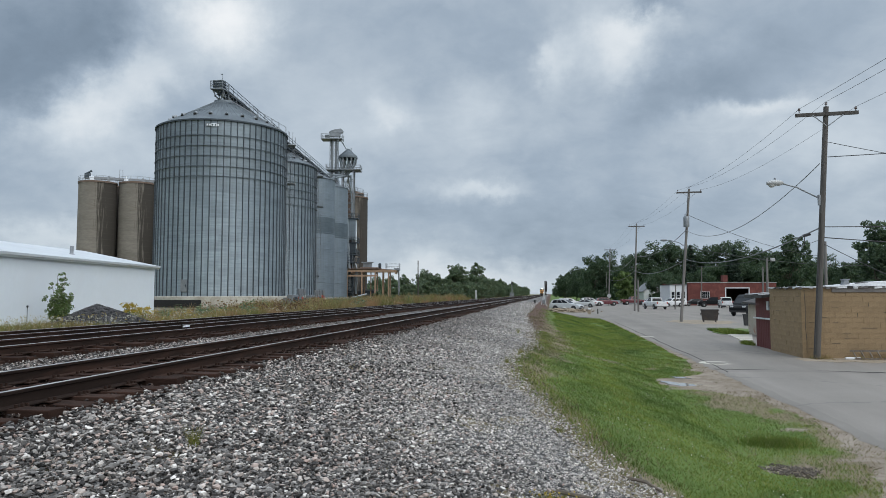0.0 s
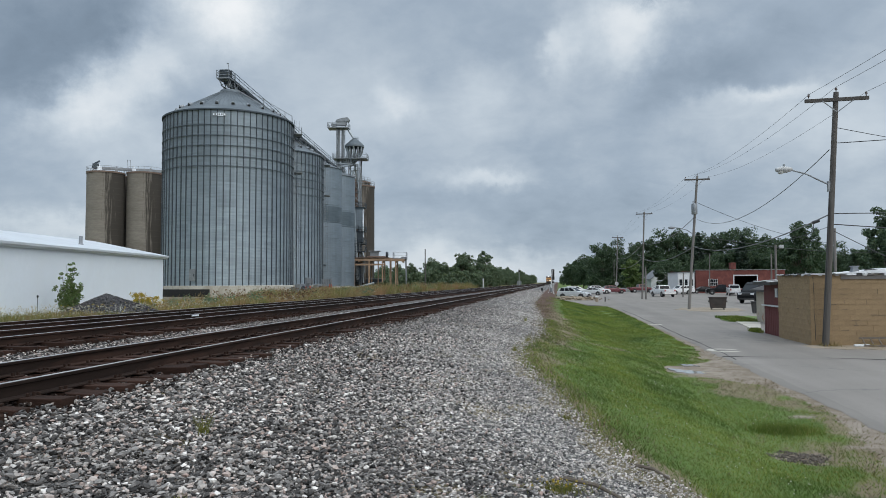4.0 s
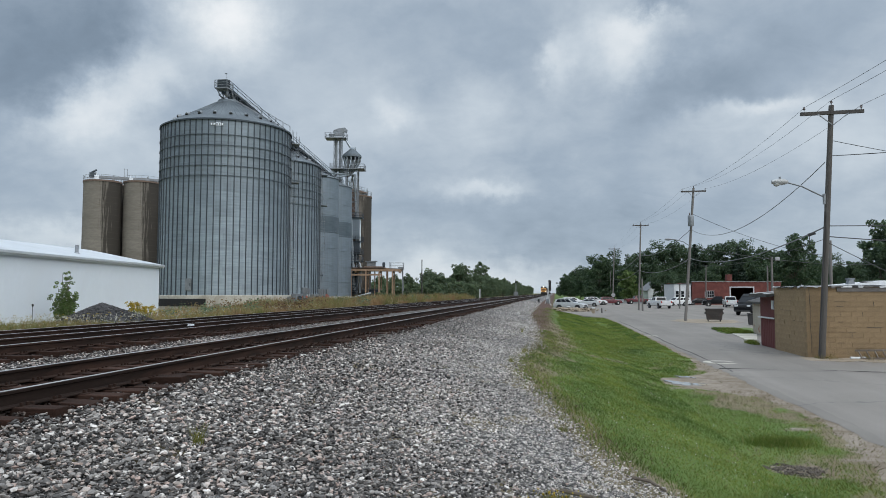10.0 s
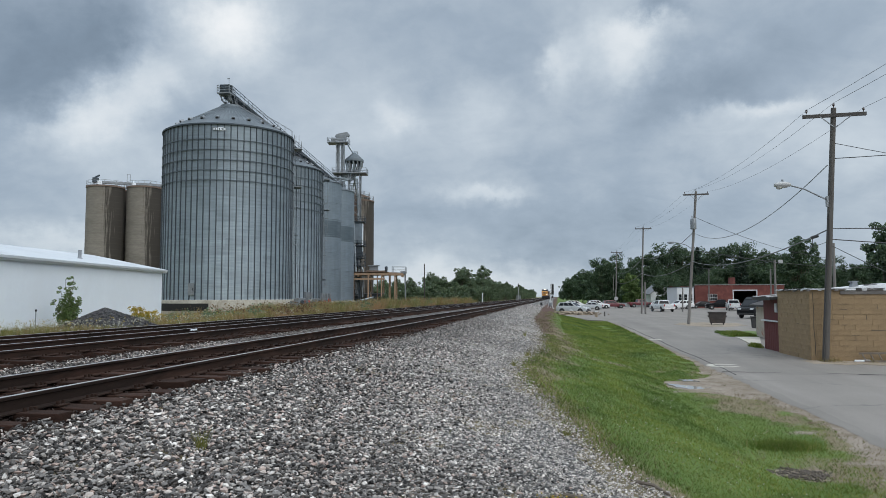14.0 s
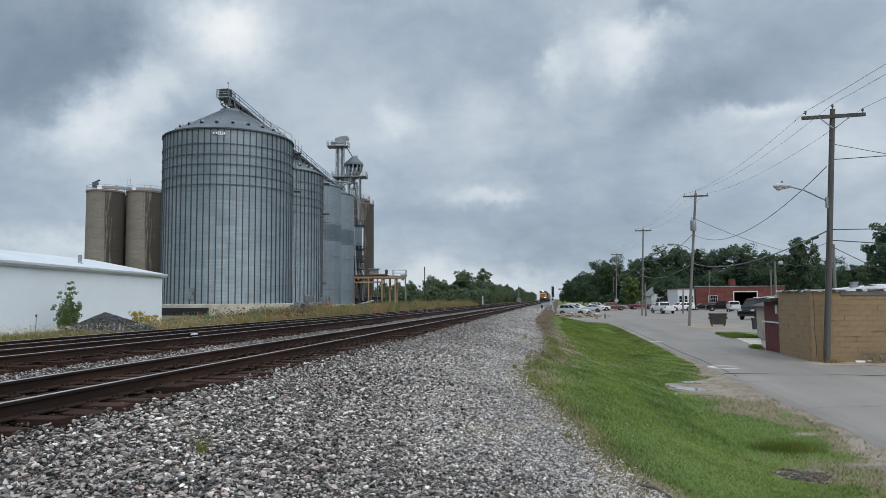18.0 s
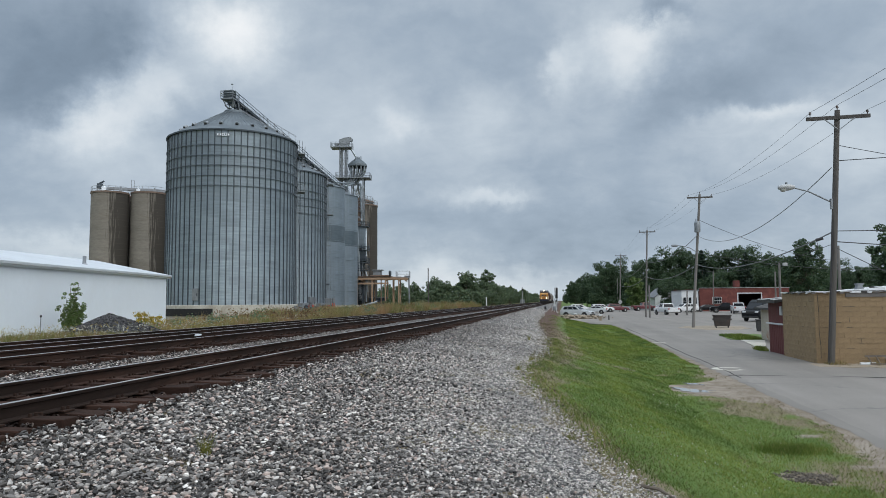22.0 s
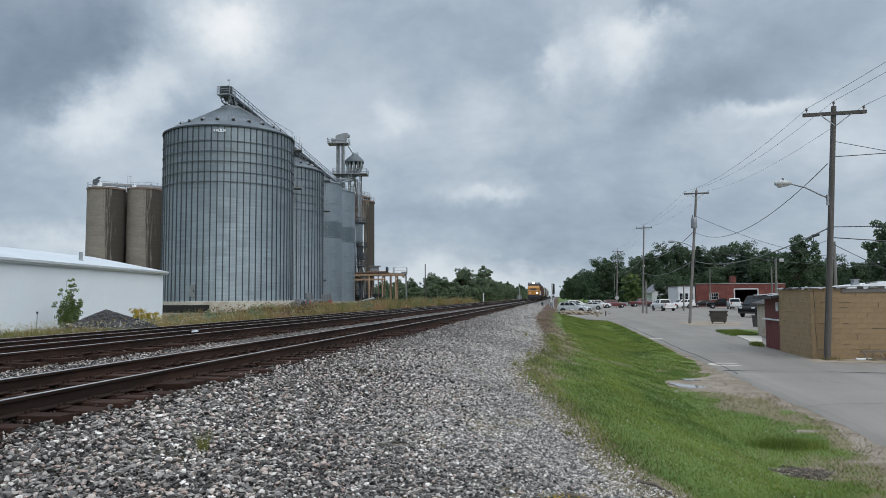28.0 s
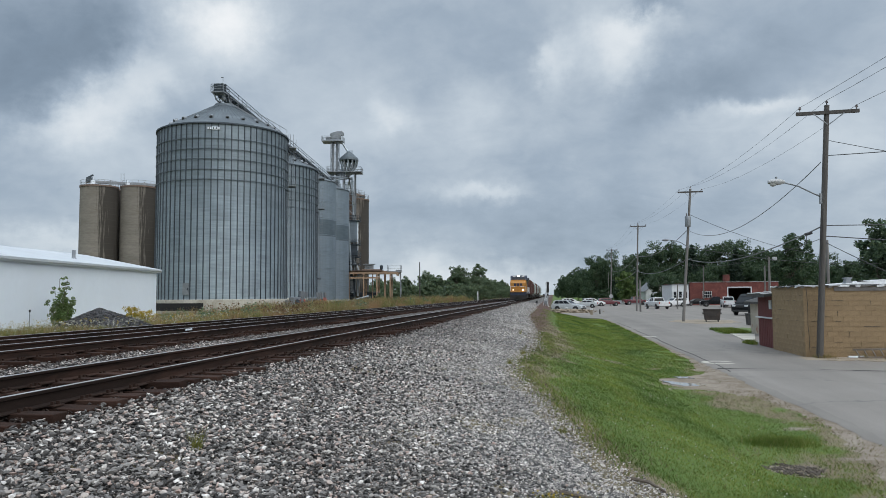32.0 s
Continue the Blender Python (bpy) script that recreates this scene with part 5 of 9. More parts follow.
def bin_fan(x, y, rz, label):
    f = thing("aeration_fan", label, "fan", pose(x, y, gz(x, y), 0, 0, rz) @ Matrix.Scale(1.25, 4), "aeration fans")
    part("housing", G().box((0, 0, 0.95), (1.0, 0.8, 1.2), bevel=0.12), STEEL, f)
    part("duct", G().prism([(-0.45, 0.45), (0.45, 0.45), (0.32, 1.2), (-0.32, 1.2)], "y", 0.35, 2.2), STEEL, f)
    part("stand", G().box((0, 0, 0.2), (1.6, 1.3, 0.4)), RIB, f)
    part("motor", G().tube((0, -0.5, 0.75), (0, -1.2, 0.75), 0.3, 10).box((0, -0.8, 0.35), (0.5, 0.5, 0.4)), RIB, f)
    part("control_box", G().box((0.8, -0.4, 1.9), (0.4, 0.25, 0.7), bevel=0.03).beam((0.8, -0.4, 0), (0.8, -0.4, 1.6), 0.08, 0.08), STEEL, f)
    part("guard", G().tube((0, -0.42, 0.95), (0, -0.5, 0.95), 0.36, 14), RED_PAINT if rz > 80 else RIB, f)


for fx, fy, fr in ((-36.4, 94.6, 75), (-37.4, 98.4, 84), (-37.0, 96.4, 70), (-41.6, 117.6, 75), (-41.8, 119.8, 84), (-42.2, 122.3, 72), (-37.9, 101.2, 88), (-41.2, 115.4, 78)):
    bin_fan(fx, fy, fr, "grey steel aeration fan with a box housing beside the bin")
red = thing("fuel_tank", "small red fuel tank on legs beside the bins", "tank", pose(-43.0, 126.0, gz(-43, 126)))
part("drum", G().tube((-0.75, 0, 1.35), (0.75, 0, 1.35), 0.55, 16), RED_PAINT, red)
part("cap", G().tube((0, 0, 1.88), (0, 0, 2.05), 0.09, 8), RIB, red)
for _x in (-0.5, 0.5):
    part("leg", G().beam((_x, -0.4, 0), (_x, -0.1, 1.0), 0.07, 0.07).beam((_x, 0.4, 0), (_x, 0.1, 1.0), 0.07, 0.07), RIB, red)


def load_out():
    """Tan steel frame over the loading lane, with its control room."""
    t = thing("loadout_canopy", "tan painted steel loading canopy on posts", "canopy", pose(-40.4, 154.8, -1.15, 0, 0, SITE) @ Matrix.Diagonal((1, 1, 1.28, 1)))
    for x in (-2.1, 0.9, 3.9):
        for y in (-2.6, 2.6):
            part("post", G().box((x, y, 2.9), (0.3, 0.3, 5.8)), TAN, t)
    for y in (-2.6, 2.6):
        part("beam", G().box((-0.6, y, 5.75), (12.6, 0.25, 0.32)), TAN, t)
    for x in (-6.6, -4.4, -2.1, 0.9, 3.9, 5.4):
        part("cross_beam", G().box((x, 0, 5.45), (0.25, 5.6, 0.3)), TAN, t)
    part("lower_beam", G().box((-2.5, -2.6, 4.9), (8.2, 0.22, 0.3)), TAN, t)
    railed_deck("deck", 3.2, 6.2, -2.0, 2.0, 5.95, STEEL, t, True)
    for y in (-1.6, 0.0, 1.6):
        part("roof_purlin", G().box((-1.2, y, 6.0), (11.2, 0.18, 0.2)), TAN, t)
    part("roof_sheet", G().box((-2.2, 0, 6.16), (9.0, 5.4, 0.06)), BROWN_STEEL, t, "brown sheet roof on the canopy")
    for x, y in ((2.4, 0.0), (2.4, 2.6), (-0.6, 2.6), (-5.4, -2.6), (-5.4, 2.6)):
        part("post", G().box((x, y, 2.9), (0.24, 0.24, 5.8)), TAN, t)
    part("control_room", G().box((-0.7, 0.6, 6.2), (4.2, 2.2, 0.5), bevel=0.05), BROWN_STEEL, t)
    part("control_roof", G().box((-1.2, 0.6, 7.35), (2.6, 2.2, 0.14)).box((-1.2, 0.6, 6.9), (1.9, 1.5, 0.85)), STEEL, t)
    part("dust_hopper", G().lathe([(0.1, 0), (0.55, 0.7), (0.55, 1.6), (0.2, 1.9)], 14, m=Matrix.Translation((1.7, 0, 6.1)) @ Matrix.Scale(0.6, 4)), RIB, t)
    part("spout_frame", lattice(G(), -5.2, -1.0, 1.6, 1.6, 0, 6.0, 1.5, 0.07), RIB, t)
    part("spout", G().tube((-5.2, -1.0, 5.6), (-5.0, -1.0, 2.2), 0.3, 10).tube((-3.6, -1.8, 6.0), (-3.2, -1.8, 3.4), 0.2, 8), STEEL, t)
    fr = G()
    for y in (-1.2, 1.2):
        fr.beam((6.2, y, 0), (6.0, y, 6.2), 0.18, 0.18)
        fr.beam((5.0, y, 6.2), (6.2, y, 6.2), 0.18, 0.18)
    for z in (1.5, 3.0, 4.5):
        fr.beam((6.1, -1.2, z), (6.1, 1.2, z), 0.1, 0.1)
    part("stair_frame", fr, STEEL, t)
    # added shed shape, kept dark to stand for the gap under the canopy
    tk = thing("loading_shed", "low dark block in the gap under the canopy", "shed", pose(-43.0, 158.5, -1.15, 0, 0, SITE))
    part("wall", G().box((0.6, 0, 1.5), (4.2, 3.0, 3.0), bevel=0.03), RIB, tk)
    part("roof", G().box((0.6, 0, 3.08), (4.6, 3.4, 0.14)), STEEL, tk)
    au = thing("portable_auger", "grey portable auger leaning in the weeds beside the bins", "auger", pose(-44.6, 140.4, -1.12, 0, 0, 10))
    part("tube", G().tube((0, 0, 0.4), (6.6, 0, 2.1), 0.22, 10), GALV, au)
    part("undercarriage", G().beam((3, -0.7, 0.1), (4.6, 0, 1.4), 0.08, 0.08).beam((3, 0.7, 0.1), (4.6, 0, 1.4), 0.08, 0.08).tube((3, -0.8, 0.3), (3, 0.8, 0.3), 0.05), STEEL, au)
    for s in (-0.8, 0.8):
        part("wheel", G().tube((3, s - 0.08, 0.32), (3, s + 0.08, 0.32), 0.32, 14), RUBBER, au)


load_out()


# white sheet dimmed in the colour, against the strong light from overhead
PALE_ROOF = material("weathered_white_roof_sheet", (0.50, 0.53, 0.56), (0.57, 0.60, 0.625), 0.3, 0.5, 0, 0.03, stain=(0.46, 0.48, 0.50), stain_scale=0.4, grain=0.2)


def white_shed():
    """Long low white steel building with a gable roof."""
    ln, wd, ev, ri = 62.0, 10.2, 3.62, 1.02
    b = thing("steel_building", "long low white steel building with a shallow white roof", "building", pose(-27.25, 44.8, -0.75, 0, 0, SITE))
    # local: the corner of the track side at the origin, -y along the wall towards the near end, -x to the back
    part("wall", G().box((-0.12, -ln / 2, ev / 2), (0.16, ln, ev)), WHITE_METAL, b)
    gable = [(0, 0), (-wd, 0), (-wd, ev), (-wd / 2, ev + ri), (0, ev)]
    part("gable_wall", G().prism([(x - 0.05, z) for x, z in gable], "y", -0.15, 0.0), WHITE_METAL, b)
    part("gable_wall", G().prism([(x - 0.05, z) for x, z in gable], "y", -ln, -ln + 0.15), WHITE_METAL, b)
    part("wall", G().box((-wd + 0.1, -ln / 2, ev / 2), (0.16, ln, ev)), WHITE_METAL, b)
    for s in (0, 1):
        p = [(0.25, ev - 0.03), (-wd / 2, ev + ri + 0.05), (-wd / 2, ev + ri + 0.15), (0.25, ev + 0.09)] if s == 0 else [(-wd - 0.25, ev - 0.03), (-wd / 2, ev + ri + 0.05), (-wd / 2, ev + ri + 0.15), (-wd - 0.25, ev + 0.09)]
        part("roof", G().prism(p, "y", -ln - 0.2, 0.25), PALE_ROOF, b)
    rib = G().prism([(-0.03, -0.05), (-0.004, -0.03), (-0.004, 0.03), (-0.03, 0.05)], "z", 0.05, ev - 0.1).mesh("siding_rib", [WHITE_METAL])
    for k in range(130):
        part("siding_rib", rib, None, b, m=pose(-0.024 - 0.014, -0.4 - k * 0.305, 0))
    part("gutter", G().prism([(0.02, ev - 0.13), (0.12, ev - 0.13), (0.17, ev - 0.02), (0.02, ev - 0.02)], "y", -ln, 0.35), WHITE_METAL, b, "white metal gutter along the eave")
    part("vent_pipe", G().tube((-1.6, -8.0, ev + 0.3), (-1.6, -8.0, ev + 0.95), 0.10, 12).lathe([(0.2, 0), (0.11, 0.1)], 12, m=Matrix.Translation((-1.6, -8.0, ev + 0.42))), STEEL, b, "grey roof vent pipe")
    part("footing", G().box((-wd / 2, -ln / 2, 0.05), (wd + 0.16, ln + 0.14, 0.2)), FOOTING, b)


white_shed()

# ---------------------------------------------------------------- road side
BLOCK = material("tan_painted_block", (0.315, 0.218, 0.122), (0.385, 0.275, 0.157), 1.5, 0.9, 0, 0.8, rand=0.13, stain=(0.16, 0.10, 0.065), stain_scale=1.3, stain_at=(0.53, 0.72), fine=28)
MORTAR = material("painted_mortar", (0.27, 0.19, 0.108), (0.345, 0.248, 0.142), 3, 0.95, 0, 0.5)
ROOF_WHITE = material("white_roof_coating", (0.66, 0.67, 0.68), (0.78, 0.79, 0.80), 1.5, 0.7, 0, 0.2, stain=(0.45, 0.45, 0.45), stain_scale=1.2)
MAROON = material("maroon_boards", (0.115, 0.022, 0.022), (0.16, 0.034, 0.032), 1.2, 0.75, 0, 0.2, stretch=(6, 6, 0.4), stain=(0.09, 0.03, 0.03))
SHINGLE = material("old_roof_shingle", (0.13, 0.12, 0.115), (0.22, 0.205, 0.19), 1.5, 0.95, 0, 0.5)
DARK_ROOF = material("dark_tar_paper", (0.05, 0.048, 0.047), (0.095, 0.09, 0.087), 1.5, 0.95, 0, 0.5)
PLASTER = material("stained_pale_plaster", (0.44, 0.39, 0.32), (0.55, 0.49, 0.41), 1.2, 0.9, 0, 0.3, stain=(0.33, 0.13, 0.08), stain_scale=1.6, stain_at=(0.58, 0.68))
RUST = material("weathered_ladder_wood", (0.17, 0.14, 0.115), (0.27, 0.235, 0.20), 4, 0.8, 0.2, 0.3)
BRICK = material("red_brick", (0.125, 0.037, 0.031), (0.165, 0.052, 0.042), 0.6, 0.9, 0, 0.2, fine=14, stain=(0.18, 0.06, 0.05))
WHITE_WALL = material("white_painted_wall", (0.66, 0.68, 0.70), (0.74, 0.755, 0.77), 0.6, 0.7, 0, 0.1)
GREY_ROOF = material("grey_shingle_roof", (0.16, 0.17, 0.18), (0.22, 0.23, 0.24), 0.8, 0.9, 0, 0.3)
# paler grey, as these cables look against the trees from the camera
CABLE_GREY = material("weathered_grey_cable", (0.14, 0.145, 0.15), (0.2, 0.205, 0.21), 5, 0.6, 0, 0)
CABLE = material("black_cable", (0.03, 0.03, 0.032), (0.05, 0.05, 0.052), 5, 0.6, 0, 0)
BROWN_BIN = material("dark_brown_painted_steel", (0.032, 0.027, 0.024), (0.055, 0.045, 0.04), 2, 0.55, 0, 0.1, stain=(0.08, 0.05, 0.035))
SOIL = material("sandy_soil", (0.26, 0.21, 0.15), (0.36, 0.30, 0.23), 1.5, 0.95, 0, 0.5)
PORCELAIN = glass("brown_porcelain", (0.06, 0.035, 0.025), 0.2)
LAMP_GREY = material("lamp_housing_grey", (0.42, 0.43, 0.43), (0.5, 0.51, 0.51), 6, 0.5, 0.2, 0.03)
LAWN = material("lawn_turf", (0.09, 0.14, 0.03), (0.15, 0.21, 0.055), 2.5, 0.95, 0, 0.5)
DARK_SOIL = material("damp_dark_soil", (0.075, 0.062, 0.05), (0.13, 0.11, 0.088), 3, 0.95, 0, 0.6)
# pale base colour stands in for part of the sky's reflection
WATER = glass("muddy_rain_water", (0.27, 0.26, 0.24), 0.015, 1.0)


def utility_pole(base, top, arm, label, name="utility_pole", wood=None, girth=0.135):
    """A leaning timber pole, with a cross-arm if arm is its width."""
    b, t = Vector(base), Vector(top) - Vector(base)
    p = thing(name, label, "utility pole", Matrix.Translation(b), "timber utility poles")
    part("pole", G().tube((0, 0, -0.3), t, girth, 14, girth * 0.74), wood or GREY_POLE, p, smooth=True)
    if arm:
        z = t * (1 - 0.3 / t.length)
        # the arm stands square to the line of poles
        a = Vector((arm / 2, -0.16, 0))
        part("cross_arm", G().beam(z - a + Vector((0, -0.16, 0)), z + Vector((a.x, -0.16, 0)), 0.10, 0.13), WOOD_POLE, p)
        br = G()
        for s in (-1, 1):
            br.beam(z + Vector((s * 0.55, -0.2, -0.06)), z + Vector((s * 0.03, -0.15, -0.48)), 0.03, 0.03)
        part("arm_brace", br, STEEL, p)
        for k, dx in enumerate((-arm * 0.46, 0.0, arm * 0.46)):
            q = (t + Vector((0, 0, 0.02))) if k == 1 else z + Vector((dx, -0.16, 0.07))
            part("insulator", G().lathe([(0.015, 0), (0.02, 0.06), (0.055, 0.08), (0.035, 0.12), (0.05, 0.14), (0.0, 0.19)], 10, m=Matrix.Translation(q)), PORCELAIN, p, smooth=True)
    return p


POLE_C = utility_pole((9.98, 28.62, -1.47), (10.53, 28.3, 8.22), 2.2, "weathered timber utility pole with a cross-arm beside the block shop", wood=WOOD_POLE, girth=0.125)
POLE_B = utility_pole((11.47, 65.13, -1.47), (12.39, 64.9, 10.46), 2.15, "leaning timber utility pole with a cross-arm and transformer")
POLE_A = utility_pole((11.97, 104.63, -1.47), (12.42, 104.2, 11.17), 2.3, "timber utility pole with a cross-arm beside the lot")
utility_pole((12.14, 101.4, -1.47), (12.11, 101.2, 3.06), 0, "short timber stub pole beside the taller pole")
utility_pole((12.27, 154.85, -1.47), (12.76, 154.5, 10.88), 2.4, "distant timber utility pole with a cross-arm")
utility_pole((16.5, 215, -1.47), (16.6, 215, 7.6), 0, "distant plain timber pole")
utility_pole((12.2, 260, -1.47), (12.3, 260, 8.4), 0, "distant plain timber pole")
utility_pole((8.6, 300, -1.47), (8.7, 300, 8.6), 0, "distant plain timber pole")
utility_pole((31.9, 156.5, -1.47), (32.05, 156.3, 7.0), 0, "pale timber pole beside the brick building")
utility_pole((22.3, 77, -1.47), (22.35, 77, 4.8), 0, "grey timber pole with a small floodlight")
utility_pole((19.78, 117.06, -1.47), (19.9, 117, 2.45), 0, "short dark post in the parking lot")
utility_pole((22.55, 62, -1.47), (22.62, 62, 5.4), 0, "reddish timber pole behind the shop")
utility_pole((31.2, 110, -1.47), (31.3, 110, 5.1), 0, "grey timber post beyond the shop")
utility_pole((-28.3, 147.2, -0.85), (-28.3, 147.2, 8.2), 0, "bare dark timber pole beside the grain yard", wood=WOOD_POLE)


def pole_gear():
    d = Vector((0.57, -0.35, 9.67))
    lamp = thing("street_lamp", "grey cobra-head street lamp on a curved arm on the pole", "street lamp", pose(10.20, 28.42, 4.71))
    part("arm", G().path([(0, 0, 0), (-0.25, -0.03, 0.12), (-0.8, -0.05, 0.42), (-1.35, -0.08, 0.58)], 0.03, 8), STEEL, lamp)
    part("head", G().lathe([(0.0, -0.3), (0.07, -0.28), (0.13, -0.1), (0.13, 0.1), (0.08, 0.28), (0.05, 0.32)], 14, m=pose(-1.62, -0.1, 0.6, 0, 90, 0)), LAMP_GREY, lamp, smooth=True)
    part("lens", G().lathe([(0.12, 0.0), (0.11, -0.07), (0.05, -0.11), (0, -0.12)], 14, m=pose(-1.72, -0.1, 0.54)), glass("lamp_lens", (0.4, 0.4, 0.38), 0.2), lamp, smooth=True)
    part("photocell", G().tube((-1.6, -0.1, 0.72), (-1.6, -0.1, 0.8), 0.04), STEEL, lamp)
    part("bracket", G().box((0.02, 0, -0.08), (0.1, 0.12, 0.4)), STEEL, lamp)
    tr = thing("transformer", "grey pole-mounted transformer can", "transformer", pose(12.02, 64.5, 7.0))
    part("can", G().lathe([(0, 0), (0.24, 0.0), (0.26, 0.06), (0.26, 0.85), (0.22, 0.95), (0, 0.98)], 16), STEEL, tr, smooth=True)
    for x in (-0.1, 0.1):
        part("bushing", G().tube((x, 0, 0.95), (x, 0, 1.2), 0.035), PORCELAIN, tr)
    la = thing("street_lamp", "grey street lamp on a long arm on the leaning pole", "street lamp", pose(12.0, 64.8, 5.2))
    part("arm", G().path([(0, 0, 0), (-0.6, -0.05, 0.42), (-1.3, -0.1, 0.62), (-1.7, -0.1, 0.66)], 0.035, 6), STEEL, la)
    part("head", G().lathe([(0.0, -0.3), (0.08, -0.25), (0.13, 0.0), (0.08, 0.3)], 12, m=pose(-1.95, -0.1, 0.66, 0, 90, 0)), STEEL, la, smooth=True)
    fl = thing("flood_light", "small pale floodlight on a grey pole", "lamp", pose(22.7, 76.9, 4.6))
    part("head", G().box((0.15, -0.1, 0), (0.45, 0.25, 0.35), bevel=0.05), LAMP_GREY, fl)
    part("arm", G().tube((-0.3, 0.05, -0.1), (0.1, 0, 0), 0.03), STEEL, fl)
    sp = thing("cable_splice", "dark cable splice case hanging beside the pole", "splice case", pose(10.03, 28.6, 3.25))
    part("case", G().tube((-0.35, 0.1, 0.02), (-0.1, 0.05, 0.1), 0.06, 10), CABLE, sp)
    part("strap", G().tube((-0.3, 0.1, 0.1), (-0.3, 0.1, -0.3), 0.012), CABLE, sp)
    rz = thing("cable_riser", "dark cable riser clipped along the pole", "cable", pose(9.87, 28.42, -1.47))
    part("cable", G().path([(0.02, 0.03, 0), (0.0, -0.02, 0.8), (0.1, 0.0, 1.8), (0.22, -0.03, 3.6), (0.32, -0.06, 5.6)], 0.02, 6), CABLE, rz)


pole_gear()


def wire(p, q, sag, r=0.016, label="thin dark overhead wire", n=22):
    p, q = Vector(p), Vector(q)
    pts = [(q - p) * (k / n) - Vector((0, 0, 4 * sag * (k / n) * (1 - k / n))) for k in range(n + 1)]
    tagged(part("overhead_wire", G().path(pts, r, 5), CABLE_GREY if "telephone" in label or "sagging" in label else CABLE, None, m=Matrix.Translation(p)), label, "cable", "overhead wires")


C0, B0, A0, D0 = Vector((10.53, 28.3, 8.22)), Vector((12.39, 64.9, 10.46)), Vector((12.42, 104.2, 11.17)), Vector((12.76, 154.5, 10.88))
for dx, dz in ((-1.0, -0.07), (0, 0.2), (1.0, -0.07)):
    o = Vector((dx, -0.16 if dx else 0, dz))
    wire(C0 + o, B0 + o, 0.55, 0.0065)
    wire(B0 + o, A0 + o, 0.5, 0.006)
    wire(A0 + o, D0 + o, 0.6, 0.005)
    wire(C0 + o, Vector((10.9 + dx, -16.0, 8.3 + dz)), 0.7, 0.007)
wire((10.30, 28.5, 6.05), (12.05, 64.9, 6.75), 1.45, 0.018, "black sagging service cable between poles")
wire((10.20, 28.5, 3.55), (11.95, 65.0, 4.15), 0.75, 0.026, "thick black telephone cable between poles")
wire((10.20, 28.5, 3.1), (11.95, 65.0, 3.7), 0.55, 0.010, "thin cable between poles")
wire((12.05, 64.9, 6.75), (12.2, 104.4, 6.6), 0.9, 0.03, "black sagging service cable between poles")
wire((11.95, 65.0, 4.15), (12.1, 104.5, 4.4), 0.8, 0.03, "thick black telephone cable between poles")
wire((12.2, 104.4, 6.6), (12.5, 154.6, 6.2), 1.0, 0.03, "black sagging service cable between poles")
wire((12.1, 104.5, 4.4), (12.4, 154.6, 4.2), 0.8, 0.03, "thick black telephone cable between poles")
wire((12.3, 64.9, 8.1), (34, 92, 5.6), 0.7, 0.02, "service drop from the pole to a building")
wire((12.0, 64.9, 5.2), (42, 98, 4.8), 0.6, 0.025, "service drop from the pole to a building")
wire((10.40, 28.5, 6.3), (19.5, 24, 6.1), 0.08, 0.016, "taut service wire leaving the pole")
wire((10.45, 28.4, 6.9), (16.5, 24.5, 4.4), 0.05, 0.012, "taut service wire leaving the pole")
wire((10.25, 28.5, 3.6), (24, 29, 3.75), 0.06, 0.018, "thick black cable leaving the pole")
wire((10.25, 28.5, 3.2), (24, 34, 2.9), 0.1, 0.02, "thin cable leaving the pole")
wire((10.25, 28.5, 3.0), (14.5, 31, 1.4), 0.04, 0.014, "thin guy wire down to the shop roof")


